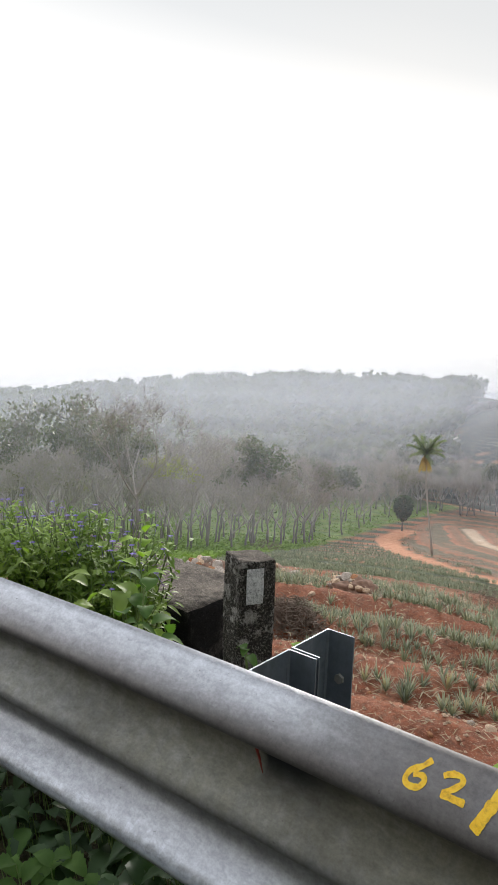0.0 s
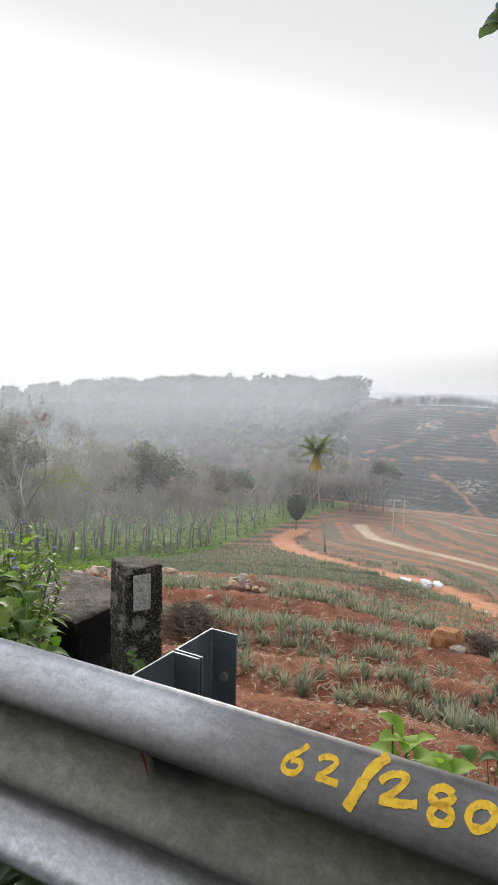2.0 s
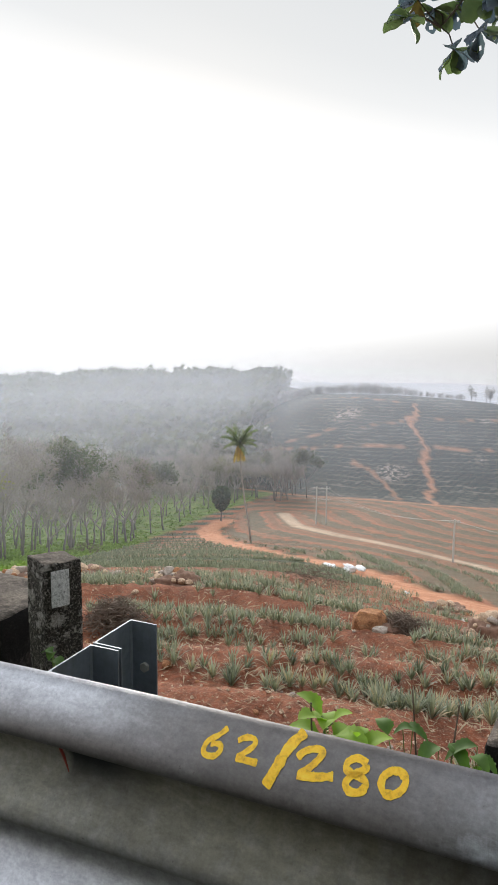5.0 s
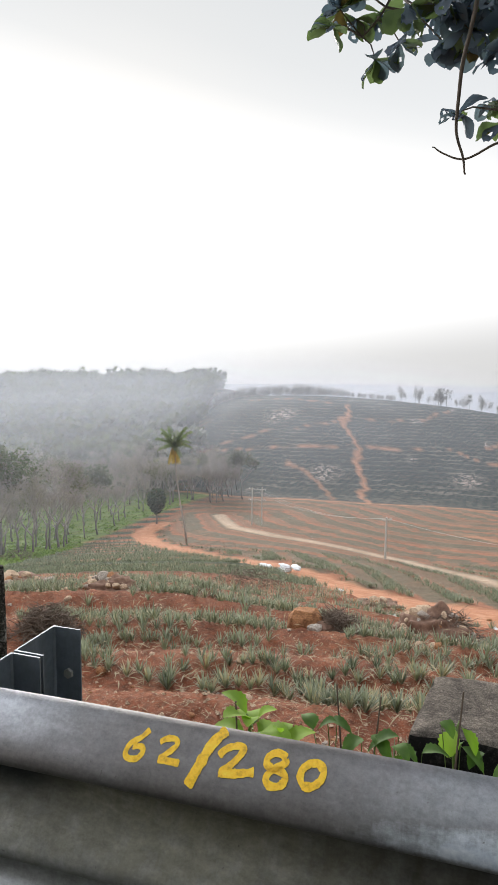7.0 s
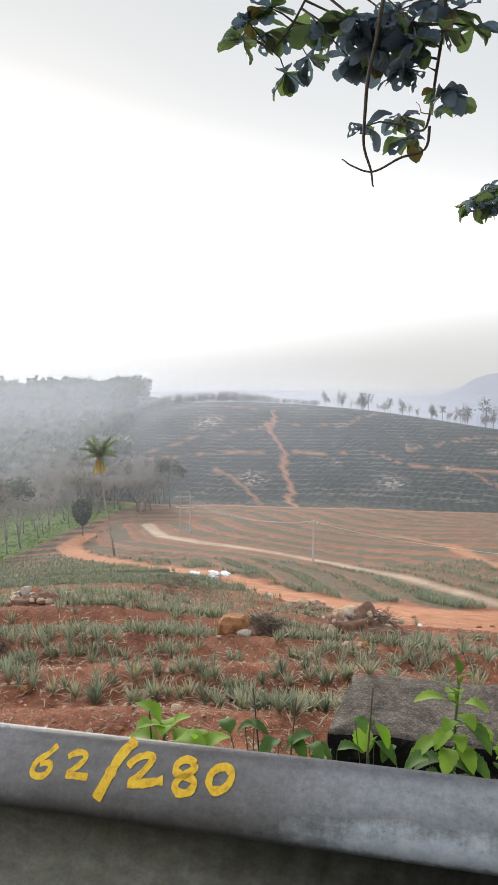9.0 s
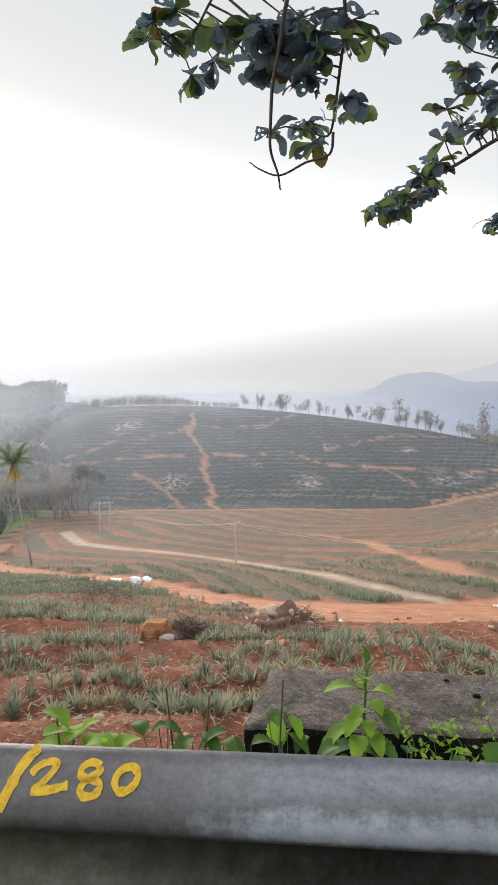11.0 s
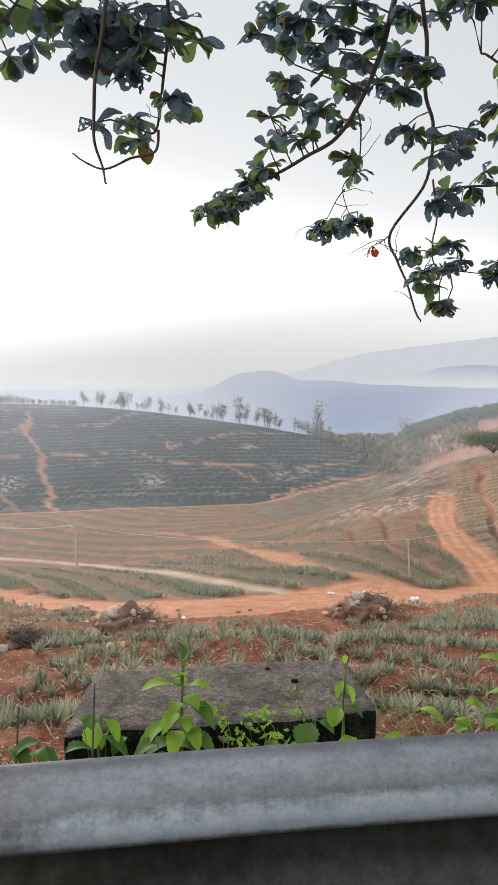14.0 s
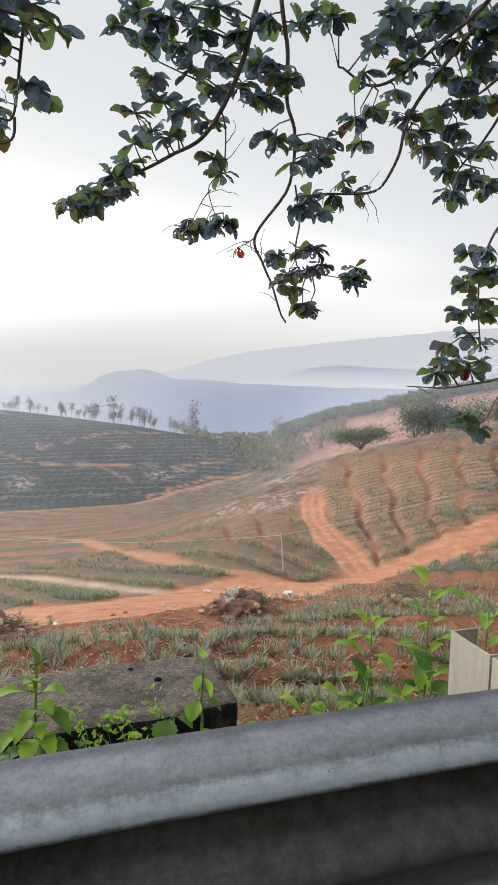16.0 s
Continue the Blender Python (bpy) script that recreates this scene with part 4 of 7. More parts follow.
def stroke(name, pts, width, parent, seed):
    """A brush stroke laid on the beam, with ragged sides."""
    fine = []
    for i in range(len(pts) - 1):
        p0, p1, p2, p3 = pts[max(i - 1, 0)], pts[i], pts[i + 1], pts[min(i + 2, len(pts) - 1)]
        k = max(3, int(math.hypot(p2[0] - p1[0], (p2[1] - p1[1]) * 0.11) / 0.0022))
        for s in range(k):
            t = s / k
            fine.append(tuple(0.5 * (2 * b + (c - a) * t + (2 * a - 5 * b + 4 * c - d) * t * t + (3 * b - a - 3 * c + d) * t ** 3)
                              for a, b, c, d in zip(p0, p1, p2, p3)))
    fine.append(pts[-1])
    verts, faces = [], []
    for i, (u, v) in enumerate(fine):
        a, b = fine[max(0, i - 2)], fine[min(len(fine) - 1, i + 2)]
        du, dv = b[0] - a[0], (b[1] - a[1]) * 0.11
        ln = math.hypot(du, dv) or 1
        w = width * (0.92 + 0.28 * noise.noise(Vector((i * 0.22, seed, 0))))
        if i in (0, len(fine) - 1):
            w *= 0.75
        for s in (-1, -0.4, 0.4, 1):
            rag = 1 + 0.20 * noise.noise(Vector((i * 0.8, seed + s * 9, 2)))
            verts.append(face_point(u - dv / ln * w * s * rag / 2, min(1.0, v + du / ln * w * s * rag / 2 / 0.11), 0.0009 + 0.00012 * seed))
    for i in range(len(fine) - 1):
        for j in range(3):
            faces.append((i * 4 + j, i * 4 + j + 1, i * 4 + j + 5, i * 4 + j + 4))
    return mesh_object(name, verts, faces, PAINT, parent, smooth=True)


FIGURES = [   # brush paths: metres along the beam, and height on its upper face; then the brush's width
    ([(-0.572, 0.79), (-0.584, 0.67), (-0.600, 0.57), (-0.604, 0.44), (-0.595, 0.39), (-0.580, 0.41), (-0.573, 0.50), (-0.578, 0.56), (-0.594, 0.54)], 0.010),
    ([(-0.547, 0.66), (-0.535, 0.72), (-0.520, 0.73), (-0.515, 0.67), (-0.524, 0.57), (-0.540, 0.46)], 0.010),
    ([(-0.542, 0.45), (-0.520, 0.45), (-0.502, 0.45)], 0.011),
    ([(-0.434, 0.97), (-0.454, 0.74), (-0.466, 0.48), (-0.478, 0.21)], 0.019),
    ([(-0.436, 0.63), (-0.426, 0.73), (-0.409, 0.79), (-0.397, 0.78), (-0.399, 0.69), (-0.412, 0.55), (-0.428, 0.44)], 0.012),
    ([(-0.430, 0.43), (-0.400, 0.46), (-0.370, 0.52)], 0.013),
    ([(-0.320, 0.76), (-0.336, 0.80), (-0.350, 0.74), (-0.352, 0.65), (-0.340, 0.60), (-0.326, 0.59), (-0.316, 0.53), (-0.322, 0.43), (-0.338, 0.40), (-0.348, 0.46), (-0.344, 0.55), (-0.332, 0.63), (-0.320, 0.70), (-0.320, 0.75)], 0.012),
    ([(-0.276, 0.77), (-0.290, 0.67), (-0.292, 0.56), (-0.284, 0.48), (-0.270, 0.49), (-0.258, 0.58), (-0.256, 0.69), (-0.266, 0.76), (-0.278, 0.75)], 0.0125),
]
for k, (path, w) in enumerate(FIGURES):
    stroke("painted_figure", path, w, barrier, k + 1.0)


# ---- old concrete ----
def concrete_material(name, light, dark, moss):
    """Weathered concrete: sandy grit, black algae in patches."""
    m, n, l, b = material(name, 0.95)
    c = coords(n)
    grit = mix(n, l, 0.45, tex(n, l, 150, 4, 0.75, c), tex(n, l, 48, 5, 0.8, c))
    patchy = tex(n, l, 6, 9, 0.75, c, 0.4)
    base = ramp(n, l, grit, [(0.38, tuple(v * 0.35 for v in light)), (0.52, light), (0.64, tuple(min(1, v * 2.0) for v in light))])
    base = mix(n, l, ramp(n, l, patchy, [(moss - 0.12, (1, 1, 1)), (moss + 0.10, (0, 0, 0))]), base, ramp(n, l, grit, [(0.4, tuple(v * 0.5 for v in dark)), (0.55, dark), (0.64, tuple(v * 3.2 for v in dark))]))
    l.new(base, b.inputs["Base Color"])
    b.inputs["Specular IOR Level"].default_value = 0.2
    bump(n, l, b, mix(n, l, 0.3, grit, patchy), 1.0, 0.024)
    return m


def lichen_material():
    """Black algae on rough concrete, with crusts of pale lichen flaking off in patches."""
    m, n, l, b = material("algae_black_concrete", 0.95)
    c = coords(n)
    grit = tex(n, l, 150, 4, 0.75, c)
    crust = tex(n, l, 26, 9, 0.72, c, 0.5)
    where = tex(n, l, 7, 4, 0.6, c)
    dark = ramp(n, l, grit, [(0.4, (0.018, 0.016, 0.014)), (0.53, (0.055, 0.049, 0.043)), (0.62, (0.27, 0.245, 0.22))])
    pale = ramp(n, l, grit, [(0.4, (0.18, 0.165, 0.15)), (0.6, (0.42, 0.40, 0.37))])
    flakes = ramp(n, l, mix(n, l, 0.42, crust, where), [(0.515, (0, 0, 0)), (0.545, (1, 1, 1))])
    l.new(mix(n, l, flakes, dark, pale), b.inputs["Base Color"])
    b.inputs["Specular IOR Level"].default_value = 0.2
    bump(n, l, b, mix(n, l, 0.5, grit, flakes), 1.0, 0.012)
    return m


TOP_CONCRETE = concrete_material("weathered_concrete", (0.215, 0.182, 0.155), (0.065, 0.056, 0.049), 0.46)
BLACK_CONCRETE = lichen_material()
WHITE_PATCH = concrete_material("flaking_whitewash", (0.85, 0.85, 0.85), (0.24, 0.23, 0.22), 0.42)


def worn_box(name, size, place, turn, mats, cuts, wear, parent=None, label="", seed=0.0, top_in=0.0):
    """A cast block with chipped edges; the faces that look up take the second material."""
    bm = bmesh.new()
    bmesh.ops.create_cube(bm, size=1)
    bmesh.ops.scale(bm, vec=size, verts=bm.verts)
    edge = min(size) * 0.08
    bmesh.ops.bevel(bm, geom=list(bm.edges), offset=edge, segments=2, affect="EDGES", profile=0.6)
    bmesh.ops.subdivide_edges(bm, edges=[e for e in bm.edges if e.calc_length() > min(size) * 0.3], cuts=cuts, use_grid_fill=True)
    for v in bm.verts:
        if v.co.z > 0:
            v.co.x *= 1 - top_in * v.co.z / size[2]
            v.co.y *= 1 - top_in * v.co.z / size[2]
        p = v.co * 6 + Vector((seed, seed, seed))
        v.co += Vector((noise.noise(p), noise.noise(p + Vector((9, 0, 0))), noise.noise(p + Vector((0, 9, 0))))) * wear
        v.co += Vector((noise.noise(p * 4), noise.noise(p * 4 + Vector((9, 0, 0))), noise.noise(p * 4 + Vector((0, 9, 0))))) * wear * 0.5
    bmesh.ops.transform(bm, matrix=Matrix.Translation(place) @ Matrix.Rotation(radians(turn), 4, "Z"), verts=bm.verts)
    bmesh.ops.recalc_face_normals(bm, faces=bm.faces)
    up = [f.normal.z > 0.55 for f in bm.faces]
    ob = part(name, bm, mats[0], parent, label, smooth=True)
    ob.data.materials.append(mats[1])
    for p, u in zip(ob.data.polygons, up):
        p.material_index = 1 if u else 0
    return ob


# the shade on the block's sides is put into this dark colour
SIDE_CONCRETE = concrete_material("shaded_side_concrete", (0.10, 0.09, 0.08), (0.012, 0.011, 0.011), 0.62)
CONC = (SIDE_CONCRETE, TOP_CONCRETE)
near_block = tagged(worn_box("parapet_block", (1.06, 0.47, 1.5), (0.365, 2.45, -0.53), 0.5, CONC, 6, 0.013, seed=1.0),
       "squat concrete parapet block with shade-darkened sides, overgrown with weeds", "concrete block", "old parapet")
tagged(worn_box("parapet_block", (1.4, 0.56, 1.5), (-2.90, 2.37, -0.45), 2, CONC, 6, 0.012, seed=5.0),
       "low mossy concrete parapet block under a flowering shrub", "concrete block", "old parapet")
for v in near_block.data.vertices:      # its front was cast wider than its back
    forward = min(1.0, max(0.0, (2.60 - v.co.y) / 0.37))
    v.co.x -= (0.055 if v.co.x < 0.365 else 0.018) * forward
for cx, cy, wide, seed in ((0.628, 2.482, 0.014, 2), (0.54, 2.6, 0.010, 5)):
    bm = bmesh.new()
    bmesh.ops.create_icosphere(bm, subdivisions=3, radius=1)
    for v in bm.verts:
        k = 1 + 0.35 * noise.noise(v.co * 2.0 + Vector((seed, 0, 0))) + 0.15 * noise.noise(v.co * 6)
        v.co = Vector((v.co.x * wide * k, v.co.y * wide * 0.7 * k, v.co.z * wide * 0.5 * k))
    clod = part("earth_clod", bm, SIDE_CONCRETE, smooth=True)
    clod.matrix_basis = pose(cx, cy, 0.222 + wide * 0.3)
    tagged(clod, "dark crumb of dried mud on the concrete block", "clod")
pillar = tagged(new("guard_stone"), "black weathered concrete guard stone with a white square", "guard stone")
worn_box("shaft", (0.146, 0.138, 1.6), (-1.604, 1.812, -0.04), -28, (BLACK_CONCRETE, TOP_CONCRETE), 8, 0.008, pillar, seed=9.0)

# the whitewashed square, on the face turned to the road
patch = worn_box("white_square", (0.004, 0.062, 0.125), (-1.604 + 0.0765 * math.cos(radians(-28)) - 0.012 * math.sin(radians(28)), 1.812 + 0.0765 * math.sin(radians(-28)) - 0.012, 0.672), -28,
                 (WHITE_PATCH, WHITE_PATCH), 2, 0.0012, pillar, "flaking white painted square", seed=2.0)
# ---- trees, poles and the far hill's woods ----
def leaf_material(name, lo, hi, scale=3.0, shine=0.5, through=0.35, glow=(1.0, 1.25, 0.5), straw=None):
    """A leaf that lets some light through."""
    m, n, l, b = material(name, shine)
    g = n.new("ShaderNodeNewGeometry")
    o = n.new("ShaderNodeObjectInfo")
    pick = mix(n, l, 0.5, g.outputs["Random Per Island"], o.outputs["Random"])
    pick = mix(n, l, 0.4, pick, tex(n, l, scale, 4, 0.6, coords(n)))
    col = ramp(n, l, pick, [(0.2, lo), (0.8, hi)] if straw is None else [(0.22, lo), (0.60, hi), (0.70, straw)])
    l.new(col, b.inputs["Base Color"])
    b.inputs["Specular IOR Level"].default_value = 0.3
    t = n.new("ShaderNodeBsdfTranslucent")
    l.new(mix(n, l, 1.0, col, glow, "MULTIPLY"), t.inputs["Color"])
    x = n.new("ShaderNodeMixShader")
    x.inputs[0].default_value = through
    l.new(b.outputs[0], x.inputs[1])
    l.new(t.outputs[0], x.inputs[2])
    l.new(x.outputs[0], n["Material Output"].inputs[0])
    return m


GREY_BARK = plain("grey_bark", (0.19, 0.17, 0.16), 0.9, 3.0)
TWIG_BARK = plain("twig_bark", (0.34, 0.305, 0.29), 0.9, 3.0)
PALM_BARK = plain("palm_bark", (0.34, 0.31, 0.28), 0.9, 2.0)
POLE_GREY = plain("pole_concrete", (0.48, 0.46, 0.43), 0.85, 2.0, 0.2)
DARK_LEAF = leaf_material("dark_leaf", (0.035, 0.05, 0.03), (0.09, 0.115, 0.065))
OLIVE_LEAF = leaf_material("olive_leaf", (0.09, 0.095, 0.06), (0.20, 0.19, 0.13))
WITHER_LEAF = leaf_material("withered_leaf", (0.24, 0.22, 0.205), (0.38, 0.345, 0.33))
YELLOW_LEAF = leaf_material("yellow_leaf", (0.22, 0.24, 0.06), (0.40, 0.40, 0.10))
PALM_LEAF = leaf_material("palm_leaf", (0.075, 0.105, 0.045), (0.17, 0.20, 0.09))
PALM_OLD = leaf_material("palm_old_leaf", (0.35, 0.22, 0.06), (0.55, 0.38, 0.12))
WOOD_LEAF = leaf_material("woodland_leaf", (0.07, 0.072, 0.068), (0.19, 0.185, 0.17), 0.2)
SHADE_LEAF = leaf_material("shade_leaf", (0.065, 0.08, 0.055), (0.13, 0.15, 0.105))
FAR_GREEN = leaf_material("far_green_leaf", (0.085, 0.11, 0.085), (0.17, 0.20, 0.16))
GREY_LEAF = leaf_material("grey_green_leaf", (0.10, 0.11, 0.085), (0.21, 0.21, 0.17))

SCRUB_LEAF = leaf_material("scrub_leaf", (0.11, 0.105, 0.08), (0.27, 0.245, 0.205))
# distance haze is put into these pale leaf and bark colours
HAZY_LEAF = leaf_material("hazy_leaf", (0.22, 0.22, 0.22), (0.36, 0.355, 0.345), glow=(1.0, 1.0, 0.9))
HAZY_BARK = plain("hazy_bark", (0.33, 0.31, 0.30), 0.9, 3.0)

rng = random.Random(7)


def limb(geo, p, d, length, radius, depth, tips, spread=0.55, up=0.25):
    """A limb that wanders, thins out and forks."""
    pts, radii = [p.copy()], [radius]
    for i in range(3):
        d = (d + Vector((rng.uniform(-1, 1), rng.uniform(-1, 1), rng.uniform(-0.6, 1))) * 0.16).normalized()
        p = p + d * length / 3
        pts.append(p.copy())
        radii.append(radius * (1 - 0.16 * (i + 1)))
    geo.tube(pts, radii, 5 if depth > 2 else 3)
    if depth == 0:
        tips.append((p, d))
        return
    for k in range(rng.choice((2, 3, 3))):
        nd = (d + Vector((rng.uniform(-1, 1), rng.uniform(-1, 1), rng.uniform(-0.5, 0.8))) * spread + Vector((0, 0, up))).normalized()
        limb(geo, p if k else pts[2], nd, length * rng.uniform(0.62, 0.82), radius * 0.5, depth - 1, tips, spread, up)


def rubber_tree(leaf_mat, leaves, size, tall, label):
    """A rubber tree in the dry season: clean trunk, forked limbs, a haze of twigs."""
    tree = tagged(new("rubber_tree"), label, "tree", "rubber plantation")
    trunk, twigs, foliage, tips = Geo(), Geo(), Geo(), []
    lean = Vector((rng.uniform(-0.16, 0.16), rng.uniform(-0.16, 0.16), 1))
    fork = lean * tall * rng.uniform(0.27, 0.40)
    trunk.tube([(0, 0, -0.5), lean * tall * 0.09 + Vector((rng.gauss(0, 0.1), rng.gauss(0, 0.1), 0)), lean * tall * 0.19 + Vector((rng.gauss(0, 0.12), 0, 0)), fork], [0.17, 0.135, 0.12, 0.11], 7)
    for k in range(3):
        a = k * 2.1 + rng.uniform(-0.5, 0.5)
        limb(twigs, fork * rng.uniform(0.85, 1.0), Vector((math.cos(a) * 0.75, math.sin(a) * 0.75, 1)).normalized(), tall * 0.215, 0.10, 4, tips)
    for p, d in tips:
        for k in range(leaves):
            q = p + Vector((rng.gauss(0, 1), rng.gauss(0, 1), rng.gauss(0, 0.8))) * size * 2.3
            a = Vector((rng.uniform(-1, 1), rng.uniform(-1, 1), rng.uniform(-1, 1))).normalized()
            foliage.quad(q, a * size * rng.uniform(0.5, 1), a.orthogonal().normalized() * size * 0.5)
        for k in range(5):
            e = p + (d + Vector((rng.uniform(-1, 1), rng.uniform(-1, 1), rng.uniform(-0.8, 0.8)))).normalized() * rng.uniform(0.5, 1.3)
            twigs.tube([p, e], [0.014, 0.006], 3)
    trunk.mesh("trunk", GREY_BARK, tree, smooth=True)
    tagged(twigs.mesh("branchwork", TWIG_BARK, tree), "bare grey limbs and twigs")
    tagged(foliage.mesh("crown", leaf_mat, tree), "sparse dry-season leaves")
    return tree


def on_ground(x, y, turn=0.0, size=1.0, sink=0.0):
    return pose(x, y, float(ground_height(x, y)) - sink, 0, 0, turn) @ Matrix.Scale(size, 4)


def settle(ob, m):
    ob.matrix_basis = m
    return ob


def place_copy(ob, m):
    """A copy at m, with its scale."""
    c = copy_thing(ob, m)
    c.matrix_basis = m
    return c


bare = [rubber_tree(WITHER_LEAF, 3, 0.11, t, "leafless grey rubber tree among green undergrowth") for t in (10.0, 11.5, 9.0, 12.5)]
leafy = [rubber_tree(SHADE_LEAF, 14, 0.24, 11.5, "rubber tree with a dark green crown"), rubber_tree(OLIVE_LEAF, 6, 0.2, 11.0, "rubber tree with thin olive leaves"),
         rubber_tree(YELLOW_LEAF, 5, 0.18, 10.0, "rubber tree with fresh yellow-green leaves"), rubber_tree(GREY_LEAF, 8, 0.24, 13.0, "tall rubber tree with thin grey-green leaves")]


def edge_x(y):
    ys, xs = [p[1] for p in GREEN_EDGE], [p[0] for p in GREEN_EDGE]
    return float(np.interp(y, ys, xs))


spots = []
for i in range(26):
    for j in range(15):
        y = 34 + i * 5.6 + rng.uniform(-1.5, 1.5)
        x = edge_x(y) - 4.5 - j * 5.0 + rng.uniform(-1.5, 1.5)
        az = math.degrees(math.atan2(-x, y))
        if az < 64 and math.hypot(x, y) < 185 and not (y < 60 and j < 1):
            spots.append((x, y))
rng.shuffle(spots)
spots = spots[:250]
for k in range(34):
    a, d = radians(rng.uniform(18.8, 27)), rng.uniform(160, 190)
    spots.append((-d * math.sin(a), d * math.cos(a)))
first = {}
SPECIAL = [((-54.0, 36.0), leafy[3], 1.14), ((-51.0, 40.0), leafy[3], 1.03), ((-50.5, 43.8), leafy[3], 0.93), ((-57.0, 34.5), leafy[3], 1.0), ((-60, 43), leafy[0], 1.1),
           ((-45.5, 42.8), leafy[2], 0.95), ((-44.8, 45.5), bare[1], 0.72), ((-49.6, 61.3), leafy[0], 1.08), ((-50.5, 63.0), leafy[0], 1.0), ((-46.5, 56.5), bare[0], 0.9),
           ((-53.9, 78.9), leafy[1], 1.25), ((-60, 78), leafy[1], 1.0), ((-53.5, 59.1), bare[3], 0.85), ((-43.2, 50.5), bare[2], 0.8)]
for (x, y), proto, s in SPECIAL:
    m = on_ground(x, y, rng.uniform(0, 360), s)
    if proto in first:
        place_copy(proto, m)
    else:
        first[proto] = settle(proto, m)
for x, y in spots:
    far = math.hypot(x, y)
    proto = leafy[rng.choice((0, 1, 1, 1, 2))] if rng.random() < (0.10 if far < 110 else 0.16) else rng.choice(bare)
    m = on_ground(x, y, rng.uniform(0, 360), rng.uniform(0.75, 1.1))
    if proto in first:
        place_copy(proto, m)
    else:
        first[proto] = settle(proto, m)
for proto in bare + leafy:
    if proto not in first:
        settle(proto, on_ground(-80, 60, 0, 1))


# weeds and young cover plants between the rubber trees
under = Geo()
r4 = random.Random(15)
ua = np.array([r4.uniform(16, 62) for k in range(9000)])
ur = np.array([math.exp(r4.uniform(math.log(34), math.log(165))) for k in range(9000)])
ux, uy = -ur * np.sin(np.radians(ua)), ur * np.cos(np.radians(ua))
inside = np.nonzero(regions(ux, uy)["green"] > 0.5)[0]
uz = ground_height(ux, uy)
for i in inside[:5200]:
    s = r4.uniform(0.15, 0.55)
    for k in range(9):
        u = Vector((r4.gauss(0, 0.5), r4.gauss(0, 0.5), abs(r4.gauss(0, 0.45)))) * s
        b = Vector((r4.uniform(-1, 1), r4.uniform(-1, 1), r4.uniform(-0.3, 1))).normalized()
        under.quad(Vector((ux[i], uy[i], uz[i])) + u, b * s * 0.35, b.orthogonal().normalized() * s * 0.25)
UNDER_LEAF = leaf_material("cover_leaf", (0.09, 0.145, 0.035), (0.28, 0.37, 0.12), 0.4)
tagged(under.mesh("undergrowth", UNDER_LEAF), "bright green undergrowth between the rubber trees", "undergrowth", kind="stuff")


# woodland that covers the misty hill, and scrub on the far shoulder
def woodland(name, count, inside, size, mat, label, seed):
    r0 = random.Random(seed)
    geo = Geo()
    made = 0
    while made < count:
        a, d = r0.uniform(-42, 66), math.exp(r0.uniform(math.log(150), math.log(460)))
        x, y = -d * math.sin(radians(a)), d * math.cos(radians(a))
        if not inside(x, y, d, a):
            continue
        made += 1
        s = size * r0.uniform(0.6, 1.25) * (0.75 + 0.45 * float(smooth01(17, 21, a)) * (1 + 0.35 * float(smooth01(350, 395, d) * smooth01(45, 33, a))) if a > 0 else 1.0)
        z = float(height(x, y))
        geo.tube([(x, y, z - 0.5), (x, y, z + s * 1.6)], [0.12, 0.07], 3)
        for k in range(34):
            u = Vector((r0.gauss(0, 1), r0.gauss(0, 1), r0.gauss(0, 1))).normalized() * r0.uniform(0.45, 1.0)
            p = Vector((x + u.x * s, y + u.y * s, z + s * 1.9 + u.z * s * 0.95))
            b = Vector((r0.uniform(-1, 1), r0.uniform(-1, 1), r0.uniform(-1, 1))).normalized()
            geo.quad(p, b * s * 0.30, b.orthogonal().normalized() * s * 0.24)
    return tagged(geo.mesh(name, mat), label, "trees", kind="stuff")


def in_wood(x, y, d, a):
    return d > 192 and float(regions(x, y)["wood"]) > 0.25 + 0.6 * abs(noise.noise(Vector((x * 0.05, y * 0.05, 0)))) and a > 10 and a < 64


def in_scrub(x, y, d, a):
    return -26 < a < -12.5 and 190 < d < 275 and d > 190 + 55 * float(smooth01(-20, -12.5, a))


woodland("woodland", 2900, in_wood, 2.9, WOOD_LEAF, "hazy grey-green woodland covering a hillside", 3)
def in_strip(x, y, d, a):
    return -42 < a < -20.5 and 219 - 0.4 * (a + 30) < d < 240


woodland("plantation_strip", 620, in_strip, 1.1, FAR_GREEN, "dark green plantation along the far slope", 6)
woodland("scrub", 620, in_scrub, 0.8, SCRUB_LEAF, "grey-brown scrub along the hill's shoulder", 4)


